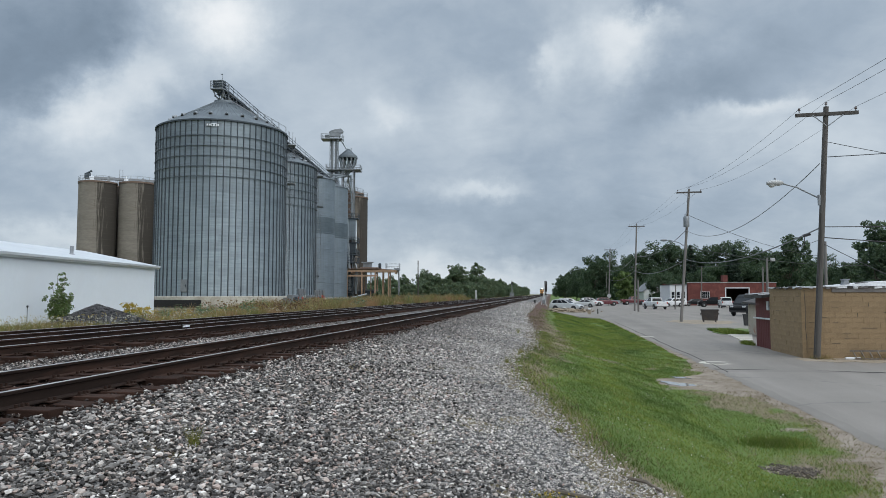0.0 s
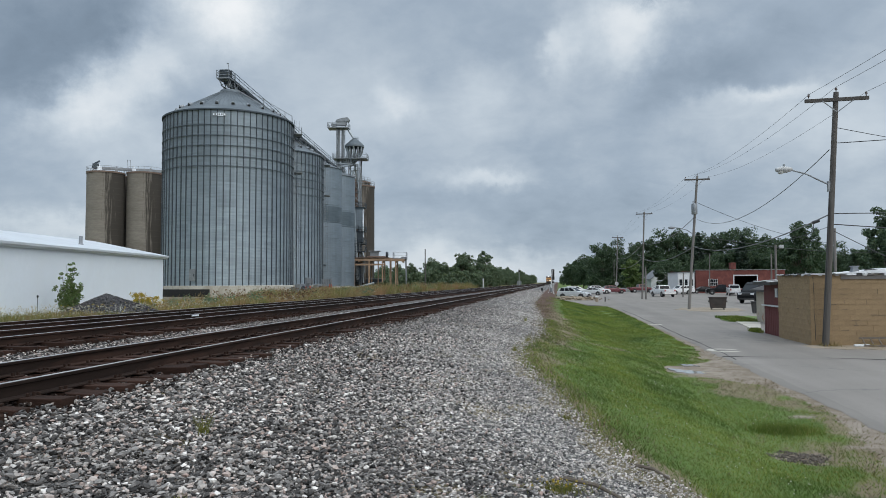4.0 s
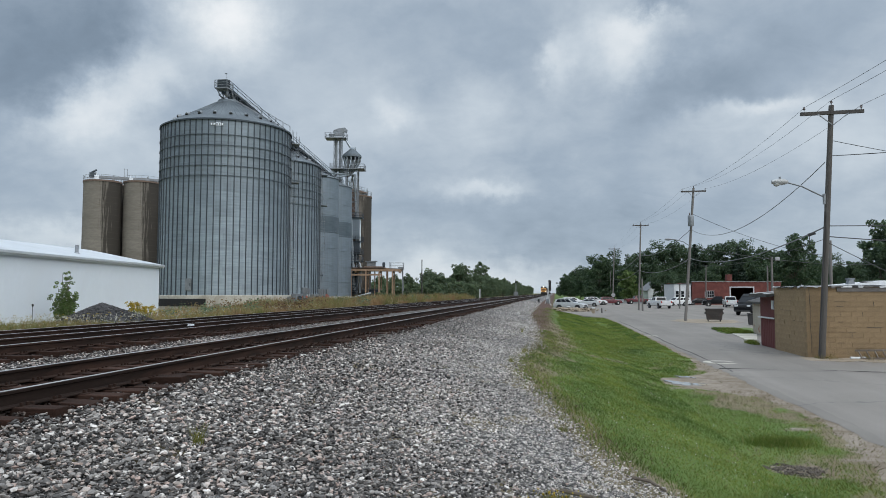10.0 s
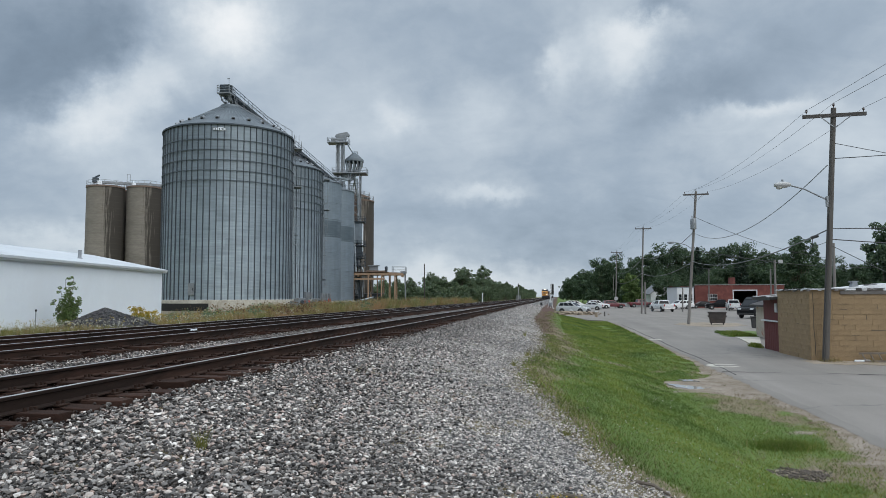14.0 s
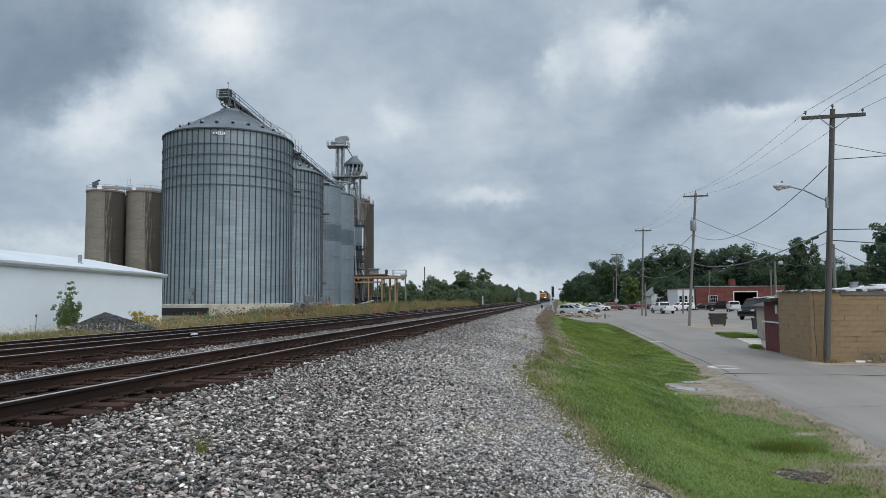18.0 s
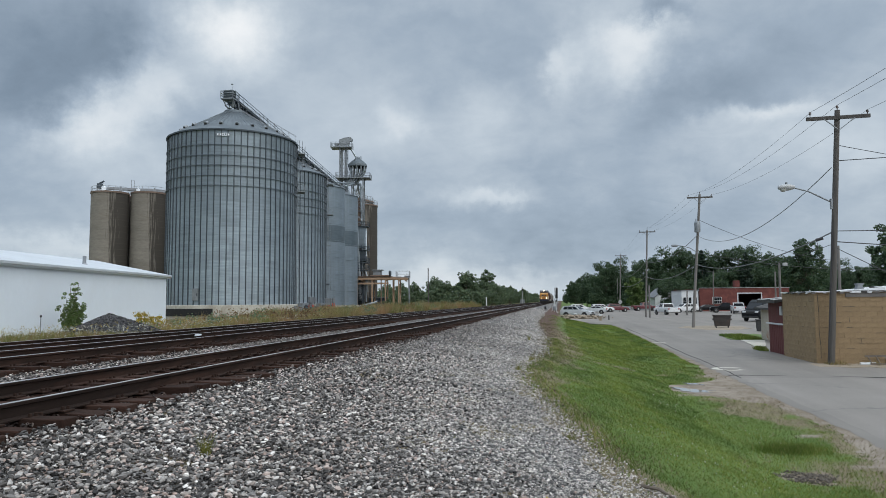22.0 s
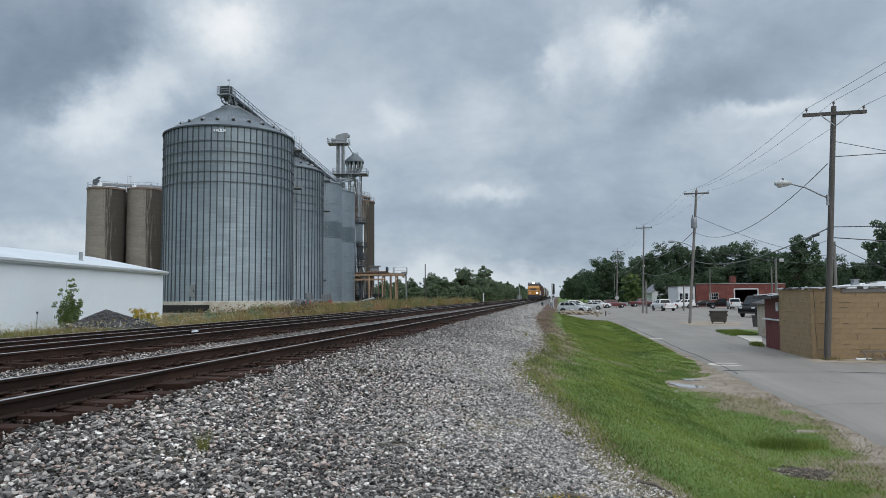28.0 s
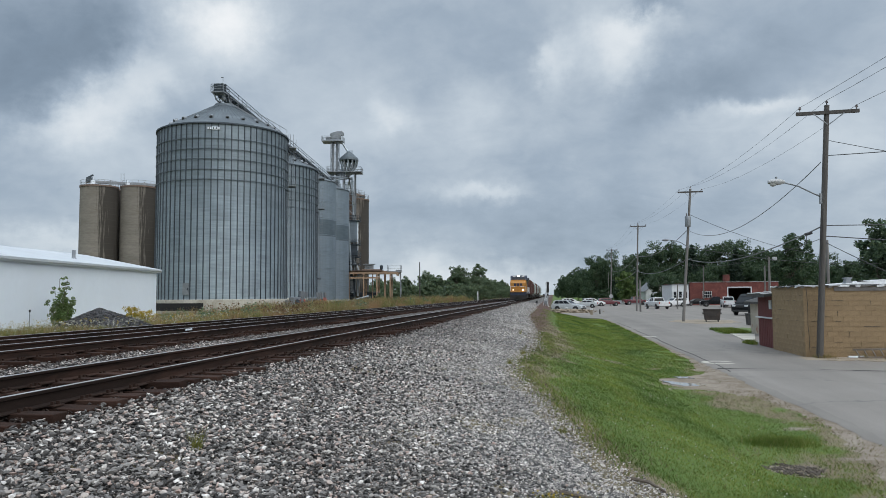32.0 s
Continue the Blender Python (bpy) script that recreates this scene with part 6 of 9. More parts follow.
def block_shop():
    """Low shop of painted concrete blocks with a coated flat roof."""
    x0, y0, w, d, h = 9.63, 28.98, 17.0, 3.95, 2.77
    s = thing("block_shop", "low tan-painted concrete block shop with a white flat roof", "building", pose(x0, y0, -1.5))
    core = part("wall", G().box((w / 2, d / 2, h / 2), (w + 0.03, d + 0.03, h)), MORTAR, s)
    meshes = [G().box((0, 0, 0), (0.394 + e, 0.06, 0.194), bevel=0.006).mesh("concrete_block", [BLOCK]) for e in (0.0, -0.004)]
    half = G().box((0, 0, 0), (0.19, 0.06, 0.194), bevel=0.006).mesh("concrete_block", [BLOCK])
    for row in range(13):
        z = 0.12 + row * 0.2
        off = 0.2 if row % 2 else 0.0
        for k in range(13):
            x = 0.2 + off + k * 0.4
            part("concrete_block", meshes[k % 2], None, core, m=pose(x, 0.009 + RNG.normal(0, 0.003), z, RNG.normal(0, 0.3), 0, RNG.normal(0, 0.3)))
        if off:
            part("concrete_block", half, None, core, m=pose(0.095, 0.005, z))
    side = part("side_wall", G().box((0.013, d / 2, h / 2), (0.06, d - 0.04, h)), MORTAR, s)
    for row in range(13):
        z = 0.12 + row * 0.2
        off = 0.2 if row % 2 == 0 else 0.0
        for k in range(11):
            y = 0.2 + off + k * 0.4
            if y < d - 0.15:
                part("concrete_block", meshes[k % 2], None, side, m=pose(0.001 + RNG.normal(0, 0.003), y, z, 0, 0, 90 + RNG.normal(0, 0.5)))
    far = part("far_wall", G().box(((w + 5.5) / 2, 0.0, h / 2), (w - 5.5, 0.06, h)), BLOCK, s)
    # joints that have lost their filling, and spalled corners
    for k in range(34):
        row, col = int(RNG.integers(2, 12)), int(RNG.integers(1, 13))
        z = 0.02 + row * 0.2
        if k % 3 == 2:
            part("open_joint", G().box((0, 0, 0), (0.012, 0.012, 0.17)), DARK_SOIL, core, m=pose(col * 0.4 + (0.2 if row % 2 else 0.0), -0.0225, z + 0.1))
        else:
            part("open_joint", G().box((0, 0, 0), (RNG.uniform(0.15, 0.55), 0.012, RNG.uniform(0.008, 0.018))), DARK_SOIL, core, m=pose(col * 0.4, -0.0225, z))
    for k in range(9):
        part("open_joint", G().box((0, 0, 0), (0.012, RNG.uniform(0.15, 0.4), 0.012)), DARK_SOIL, side, m=pose(-0.030, 0.3 + 0.36 * k, 0.02 + int(RNG.integers(7, 13)) * 0.2))
    part("corner_crack", G().path([(0.0, 0, 2.7), (0.03, 0, 2.0), (0.01, 0, 1.3), (0.05, 0, 0.7), (0.04, 0, 0.25)], 0.014, 5), DARK_SOIL, core, m=pose(0.10, -0.02, 0))
    rf = G().box((w / 2, d / 2, h + 0.025), (w + 0.12, d + 0.12, 0.05), bevel=0.015)
    part("roof", rf, ROOF_WHITE, s, "white coated roof with a ragged edge")
    # ragged flashing along both eaves: torn white membrane over dark felt
    for k in range(44):
        wdt = RNG.uniform(0.12, 0.34)
        mat = (ROOF_WHITE, ROOF_WHITE, DARK_ROOF, SHINGLE)[int(RNG.integers(0, 4))]
        hh = RNG.uniform(0.03, 0.09)
        if k < 30:
            mm = pose(-0.05 + k * 0.2, -0.08 + RNG.normal(0, 0.012), h + 0.045 - hh / 2 + RNG.normal(0, 0.012), RNG.normal(0, 5), RNG.normal(0, 3), RNG.normal(0, 3))
            part("roof_flashing", G().box((0, 0, 0), (wdt, 0.03, hh), bevel=0.008), mat, s, m=mm)
        else:
            mm = pose(-0.08 + RNG.normal(0, 0.012), 0.1 + (k - 30) * 0.28, h + 0.05 - hh / 2 + RNG.normal(0, 0.015), RNG.normal(0, 3), RNG.normal(0, 5), RNG.normal(0, 3))
            part("roof_flashing", G().box((0, 0, 0), (0.03, wdt + 0.1, hh), bevel=0.008), mat, s, m=mm)
    part("roof_ridge", G().prism([(0, 0), (2.0, 0.2), (5.5, 0.22), (9.0, 0)], "y", 1.0, 3.2, m=pose(1.6, 0, h + 0.08)), ROOF_WHITE, s)
    part("fascia", G().box((4.4, -0.045, h - 0.10), (6.6, 0.03, 0.15)), SHINGLE, s, "weathered grey fascia strip")
    part("roof_vent", G().prism([(2.0, h + 0.02), (2.34, h + 0.02), (2.24, h + 0.32), (2.10, h + 0.32)], "y", 1.3, 1.6).box((2.17, 1.45, h + 0.34), (0.24, 0.34, 0.05)), STEEL, s, "small grey roof vent")
    part("roof_lump", G().box((2.75, 1.3, h + 0.12), (0.5, 0.3, 0.22), bevel=0.08), DARK_ROOF, s, "dark rolled felt on the roof")
    # lean-to
    r = thing("maroon_shed", "small maroon boarded lean-to with a patched roof", "shed", pose(9.66, 32.98, -1.5) @ Matrix.Diagonal((1, 0.87, 1, 1)))
    part("wall", G().box((1.6, 1.5, 1.2), (3.0, 2.9, 2.4)), MAROON, r)
    for k in range(9):
        part("board", G().box((0, 0, 0), (0.03, 0.29, 1.34), bevel=0.006), MAROON, r, m=pose(0.07, 0.2 + k * 0.31, 0.69))
    part("upper_panel", G().box((0.08, 1.45, 1.90), (0.05, 2.8, 0.95)), MAROON, r)
    part("window", G().box((0.04, 0.55, 2.0), (0.06, 0.35, 0.4)), WHITE_WALL, r)
    part("ledge", G().box((0.02, 1.45, 1.40), (0.16, 2.9, 0.06)), WHITE_WALL, r)
    part("roof", G().prism([(-0.35, 2.36), (3.3, 2.75), (3.3, 2.87), (-0.35, 2.48)], "y", -0.1, 3.1), DARK_ROOF, r)
    for k in range(7):
        part("roof_patch", G().box((0, 0, 0), (0.7, RNG.uniform(0.3, 0.6), 0.04), bevel=0.01), SHINGLE if k % 3 else ROOF_WHITE, r, m=pose(-0.05 + 0.12 * (k % 3), 0.2 + k * 0.42, 2.53 + 0.03 * (k % 2), RNG.normal(0, 3), -6 + RNG.normal(0, 4), RNG.normal(0, 8)))
    part("roof_edge", G().box((-0.36, 1.5, 2.42), (0.06, 3.2, 0.14)), DARK_ROOF, r)
    q = thing("pale_shed", "pale plastered outbuilding with red stains and a low roof", "shed", pose(12.2, 41.8, -1.5))
    part("wall", G().box((1.5, 2.2, 0.98), (3.0, 4.4, 1.96)), PLASTER, q)
    part("roof", G().prism([(-0.3, 1.9), (1.2, 2.35), (3.4, 2.4), (3.4, 2.5), (1.2, 2.47), (-0.3, 2.02)], "y", -0.6, 4.7), DARK_ROOF, q)
    ld = thing("ladder", "weathered grey wooden ladder lying against the block wall", "ladder", pose(11.32, 28.5, -1.44, 0, 0, -4))
    for z, y in ((0.03, 0.0), (0.30, 0.2)):
        part("rail", G().beam((0 if z < 0.1 else -0.12, y, z), (3.9, y, z + (0.02 if z < 0.1 else 0.10)), 0.045, 0.07), RUST, ld)
    for k in range(13):
        part("rung", G().tube((0.05 + k * 0.28, 0.0, 0.04), (-0.02 + k * 0.28, 0.2, 0.30 + 0.007 * k), 0.02, 6), RUST, ld)
    tagged(part("white_pipe", G().tube((0, 0, 0.05), (0.55, 0.02, 0.05), 0.05, 10), WHITE_WALL, None, m=pose(10.98, 28.55, -1.46)), "short piece of white pipe beside the wall", "pipe")
    edge_in = [(9.2 + 0.35 * k, 27.55 - 0.012 * k * k * 0.2 + 0.16 * math.sin(1.7 * k) + 0.10 * math.sin(4.1 * k)) for k in range(36)]
    st = G().prism([(9.3, 28.96)] + edge_in + [(21.8, 28.96)], "z", -1.5, -1.441)
    tagged(part("dirt_strip", st, SOIL), "bare sandy strip along the shop wall", "soil", kind="structure")
    n = 2600
    wx, wy = RNG.uniform(9.8, 17, n), 28.9 - np.abs(RNG.normal(0, 0.35, n))
    k = np.sin(wx * 2.7) + 0.6 * np.sin(wx * 6.1 + 1) > 0.1
    me = blades("wall_weeds", np.stack([wx, wy, np.full(n, -1.45)], 1)[k], RNG.uniform(0.03, 0.22, n)[k], np.full(int(k.sum()), 0.016), 0.6, [WEED])
    tagged(new("wall_weeds", me), "sparse dry weeds along the foot of the shop wall", "weeds", kind="stuff")


block_shop()


def dumpster():
    d = thing("dumpster", "dark brown steel dumpster standing in the lot", "dumpster", pose(13.83, 64.6, -1.455, 0, 0, -9) @ Matrix.Diagonal((0.9, 0.9, 0.98, 1)))
    part("body", G().prism([(-0.68, 0.16), (0.68, 0.16), (0.80, 1.08), (-0.80, 1.08)], "y", -0.55, 0.55), BROWN_BIN, d)
    part("rim", G().box((0, -0.57, 1.08), (1.7, 0.06, 0.08)).box((0, 0.57, 1.08), (1.7, 0.06, 0.08)).box((-0.82, 0, 1.08), (0.06, 1.2, 0.08)).box((0.82, 0, 1.08), (0.06, 1.2, 0.08)), BROWN_BIN, d)
    part("lid", G().box((0, 0, 1.13), (1.66, 1.15, 0.05), bevel=0.02), BROWN_BIN, d)
    for x in (-0.55, 0.55):
        for y in (-0.45, 0.45):
            part("caster", G().tube((x - 0.03, y, 0.09), (x + 0.03, y, 0.09), 0.09, 10).box((x, y, 0.16), (0.1, 0.12, 0.06)), RUBBER, d)
    for s in (-1, 1):
        part("side_pocket", G().box((s * 0.82, 0, 0.75), (0.1, 0.7, 0.14)), BROWN_BIN, d)
    part("rib", G().box((0, -0.57, 0.55), (1.45, 0.05, 0.06)), BROWN_BIN, d)


dumpster()


# ---------------------------------------------------------------- vehicles
def paint(name, c, rough=0.28):
    m = material(name, c, tuple(min(1, v * 1.06) for v in c), 2, rough, 0.0, 0.0, spec=0.6)
    m.node_tree.nodes["Principled BSDF"].inputs["Coat Weight"].default_value = 0.5 if rough < 0.4 else 0.1
    return m


SILVER, WHITE_CAR, BLACK_CAR, MAROON_CAR = paint("silver_car_paint", (0.50, 0.52, 0.53)), paint("white_car_paint", (0.72, 0.73, 0.74)), paint("black_car_paint", (0.006, 0.0065, 0.008), 0.45), paint("maroon_car_paint", (0.13, 0.018, 0.025))
BLACK_CAR.node_tree.nodes["Principled BSDF"].inputs["Specular IOR Level"].default_value = 0.2
BLACK_CAR.node_tree.nodes["Principled BSDF"].inputs["Coat Weight"].default_value = 0.0
TAIL, HEAD, CHROME = paint("red_tail_lens", (0.35, 0.02, 0.02)), glass("clear_lamp_lens", (0.6, 0.62, 0.64), 0.1), material("chrome_trim", (0.5, 0.5, 0.5), (0.6, 0.6, 0.6), 5, 0.2, 1.0, 0)
TRIM = material("black_plastic_trim", (0.025, 0.025, 0.026), (0.04, 0.04, 0.04), 8, 0.7, 0, 0.1)

# side outlines, nose towards +x: lower body, then the cabin above it
SHAPES = {
    "suv": dict(l=4.7, w=1.85, wheel=0.36, axle=(1.42, -1.38), body=[(-2.3, 0.42), (-2.35, 0.75), (-2.28, 1.08), (0.85, 1.08), (1.9, 0.98), (2.25, 0.82), (2.33, 0.55), (2.28, 0.38), (-2.2, 0.36)], cab=[(-2.22, 1.06), (-1.95, 1.60), (-1.2, 1.70), (0.0, 1.68), (0.9, 1.07)]),
    "sedan": dict(l=4.7, w=1.8, wheel=0.33, axle=(1.42, -1.36), body=[(-2.28, 0.40), (-2.32, 0.75), (-2.15, 0.98), (0.9, 0.96), (1.9, 0.84), (2.28, 0.66), (2.3, 0.40), (-2.2, 0.32)], cab=[(-1.85, 0.95), (-1.2, 1.38), (-0.5, 1.45), (0.2, 1.42), (1.05, 0.94)]),
    "pickup": dict(l=5.6, w=1.98, wheel=0.40, axle=(1.75, -1.75), body=[(-2.8, 0.55), (-2.82, 1.22), (-0.75, 1.22), (1.2, 1.22), (2.5, 1.12), (2.78, 0.95), (2.8, 0.55), (2.6, 0.48), (-2.6, 0.48)], cab=[(-0.85, 1.2), (-0.72, 1.84), (-0.3, 1.90), (0.55, 1.86), (1.3, 1.2)]),
    "van": dict(l=5.3, w=2.0, wheel=0.38, axle=(1.7, -1.6), body=[(-2.6, 0.42), (-2.65, 1.15), (1.6, 1.15), (2.4, 1.02), (2.62, 0.8), (2.62, 0.42), (-2.5, 0.38)], cab=[(-2.62, 1.13), (-2.5, 1.95), (-2.2, 2.12), (0.6, 2.08), (1.05, 1.9), (1.8, 1.13)]),
}


def vehicle(kind, colour, x, y, rz, label, name):
    s = SHAPES[kind]
    w = s["w"] / 2
    v = thing(name, label, "car" if kind in ("suv", "sedan") else ("pickup truck" if kind == "pickup" else "van"), pose(x, y, -1.445, 0, 0, rz), "parked vehicles")
    bm = bmesh.new()
    me = G().prism(s["body"], "y", -w, w).mesh("tmp", [])
    bm.from_mesh(me)
    bmesh.ops.bevel(bm, geom=[e for e in bm.edges], offset=0.07, segments=2, profile=0.6, affect="EDGES")
    g = G()
    bm.verts.index_update()
    g.add([p.co for p in bm.verts], [[q.index for q in f.verts] for f in bm.faces])
    bm.free()
    part("body", g, colour, v, smooth=True)
    # cabin narrows upwards
    z0 = min(p[1] for p in s["cab"])
    z1 = max(p[1] for p in s["cab"])
    wid = lambda z: w * (0.97 - 0.17 * (z - z0) / (z1 - z0))
    n = len(s["cab"])
    vs = [(px, sg * wid(pz), pz) for sg in (-1, 1) for px, pz in s["cab"]]
    fs = [tuple(range(n)), tuple(range(2 * n - 1, n - 1, -1))] + [(k, k + n, (k + 1) % n + n, (k + 1) % n) for k in range(n)]
    cab = part("cabin", G().add(vs, fs), colour, v)
    c = s["cab"]
    # side windows, cut by pillars
    zb, zt = z0 + 0.10, z1 - 0.12
    x0 = min(p[0] for p in c) + 0.28
    x1 = max(p[0] for p in c) - 0.30
    back_t = c[1][0] + 0.25
    front_t = c[-2][0] - 0.05
    cols = 3 if kind in ("suv", "van") else 2
    for sg in (-1, 1):
        for k in range(cols):
            a, b = k / cols, (k + 1) / cols
            xa0, xa1 = x0 + (x1 - x0) * a + 0.04, x0 + (x1 - x0) * b - 0.04
            xb0, xb1 = back_t + (front_t - back_t) * a + 0.04, back_t + (front_t - back_t) * b - 0.04
            e = 0.012
            q = [(xa0, sg * (wid(zb) + e), zb), (xa1, sg * (wid(zb) + e), zb), (xb1, sg * (wid(zt) + e), zt), (xb0, sg * (wid(zt) + e), zt)]
            q += [(px, py - sg * 0.03, pz) for px, py, pz in q]
            part("side_window", G().add(q, [(0, 1, 2, 3), (7, 6, 5, 4), (0, 4, 5, 1), (1, 5, 6, 2), (2, 6, 7, 3), (3, 7, 4, 0)]), GLASS, cab)
    for nm, (pa, pb), dirx in (("windscreen", (c[-1], c[-2]), 1), ("rear_window", (c[0], c[1]), -1)):
        a, b = Vector((pa[0], 0, pa[1])), Vector((pb[0], 0, pb[1]))
        p, q = a.lerp(b, 0.14), a.lerp(b, 0.88)
        wa, wb = wid(p.z) - 0.10, wid(q.z) - 0.10
        e = dirx * 0.015
        r = [(p.x + e, -wa, p.z), (p.x + e, wa, p.z), (q.x + e, wb, q.z), (q.x + e, -wb, q.z)]
        r += [(px - dirx * 0.03, py, pz) for px, py, pz in r]
        part(nm, G().add(r, [(0, 1, 2, 3), (7, 6, 5, 4), (0, 4, 5, 1), (1, 5, 6, 2), (2, 6, 7, 3), (3, 7, 4, 0)]), GLASS, cab)
    R = s["wheel"]
    for ax in s["axle"]:
        for sg in (-1, 1):
            # dark disc on the uncut body stands in for the arch's shaded hollow
            part("wheel_arch", G().tube((ax, sg * (w - 0.12), R + 0.03), (ax, sg * (w + 0.004), R + 0.03), R + 0.07, 20), TRIM, v)
            wh = part("wheel", G().lathe([(R * 0.6, -0.1), (R * 0.94, -0.1), (R, -0.06), (R, 0.06), (R * 0.94, 0.1), (R * 0.6, 0.1)], 20, m=pose(0, 0, 0, 90, 0, 0)), RUBBER, v, m=pose(ax, sg * (w - 0.09), R))
            part("rim", G().lathe([(0, 0.0), (R * 0.25, 0.03), (R * 0.55, 0.0), (R * 0.62, 0.04)], 14, m=pose(0, sg * 0.08, 0, -90 * sg, 0, 0)), CHROME, wh)
    nose, tail = max(p[0] for p in s["body"]), min(p[0] for p in s["body"])
    hz = 0.72 if kind in ("suv", "sedan") else 0.92
    for sg in (-1, 1):
        part("headlight", G().box((nose - 0.10, sg * (w - 0.28), hz), (0.2, 0.36, 0.16), bevel=0.04), HEAD, v)
        part("tail_light", G().box((tail + 0.03, sg * (w - 0.16), hz + 0.12), (0.1, 0.2, 0.32), bevel=0.03), TAIL, v)
        part("mirror", G().box((c[-1][0] - 0.35, sg * (w + 0.06), z0 + 0.12), (0.14, 0.2, 0.15), bevel=0.04), colour, v)
    part("grille", G().box((nose - 0.02, 0, hz - 0.05), (0.08, w * 0.9, 0.2), bevel=0.02), TRIM, v)
    part("front_bumper", G().box((nose - 0.04, 0, 0.45), (0.16, w * 1.9, 0.18), bevel=0.05), TRIM if kind != "pickup" else CHROME, v)
    part("rear_bumper", G().box((tail + 0.02, 0, 0.50), (0.16, w * 1.9, 0.18), bevel=0.05), TRIM if kind != "pickup" else CHROME, v)
    part("number_plate", G().box((tail - 0.06 + 0.03, 0, 0.72), (0.03, 0.3, 0.15)), WHITE_WALL, v)
    if kind == "pickup":
        part("bed_floor", G().box((-1.8, 0, 1.20), (1.8, w * 1.7, 0.06)), TRIM, v)
    return v


vehicle("suv", SILVER, 2.2, 103.0, -24, "silver sport utility vehicle parked beside the crossing", "parked_car")
vehicle("sedan", SILVER, 5.8, 131.0, 172, "silver saloon car in the parking row", "parked_car")
vehicle("suv", WHITE_CAR, 3.6, 139.5, 10, "white sport utility vehicle in the parking row", "parked_car")
vehicle("suv", WHITE_CAR, 8.2, 147.5, 12, "white sport utility vehicle parked beyond the silver cars", "parked_car")
vehicle("sedan", WHITE_CAR, 3.3, 150.5, 188, "white saloon car in the parking row", "parked_car")
vehicle("suv", MAROON_CAR, 11.6, 151.8, 8, "dark maroon sport utility vehicle parked along the street", "parked_car")
vehicle("pickup", MAROON_CAR, 18.6, 164.5, 12, "dark red pickup truck parked along the street", "parked_truck")
vehicle("sedan", WHITE_CAR, 20.6, 150, 60, "white saloon car behind the utility pole", "parked_car")
vehicle("pickup", WHITE_CAR, 16.9, 119.0, 106, "white pickup truck seen from behind", "parked_truck")
vehicle("suv", WHITE_CAR, 23.0, 140.0, 205, "white sport utility vehicle in the lot", "parked_car")
vehicle("suv", WHITE_CAR, 24.2, 144.5, 190, "white sport utility vehicle near the white annex", "parked_car")
vehicle("sedan", BLACK_CAR, 29.3, 151.0, 190, "black saloon car beside the brick building", "parked_car")
vehicle("pickup", BLACK_CAR, 30.3, 138.0, 174, "black pickup truck parked in the lot", "parked_truck")
vehicle("pickup", WHITE_CAR, 30.6, 130.0, 84, "white pickup truck half hidden by the van", "parked_truck")
VAN = vehicle("van", BLACK_CAR, 22.3, 84.0, 228, "tall black van parked in the lot", "parked_van")
VAN.matrix_basis = VAN.matrix_basis @ Matrix.Diagonal((1, 1, 1.15, 1))
tb = thing("trash_bin", "dark grey plastic trash bin beside the pale shed", "trash bin", pose(15.0, 57.0, -1.455))
part("body", G().prism([(-0.22, 0.05), (0.22, 0.05), (0.28, 0.85), (-0.28, 0.85)], "y", -0.25, 0.25), TRIM, tb)
part("lid", G().box((0, 0, 0.9), (0.62, 0.6, 0.08), bevel=0.03), TRIM, tb)


# ---------------------------------------------------------------- buildings beyond
def window(parent, x, y, z, w, h, cols=2, facing=-1):
    f = part("window", G().box((0, 0, 0), (w, 0.10, h)), WHITE_WALL, parent, m=pose(x, y, z))
    for k in range(cols):
        for r in (0, 1):
            pw, ph = (w - 0.1) / cols - 0.06, (h - 0.1) / 2 - 0.05
            part("pane", G().box((-w / 2 + 0.05 + (k + 0.5) * (w - 0.1) / cols, facing * 0.04, (r - 0.5) * (ph + 0.06)), (pw, 0.06, ph)), GLASS, f)
    return f


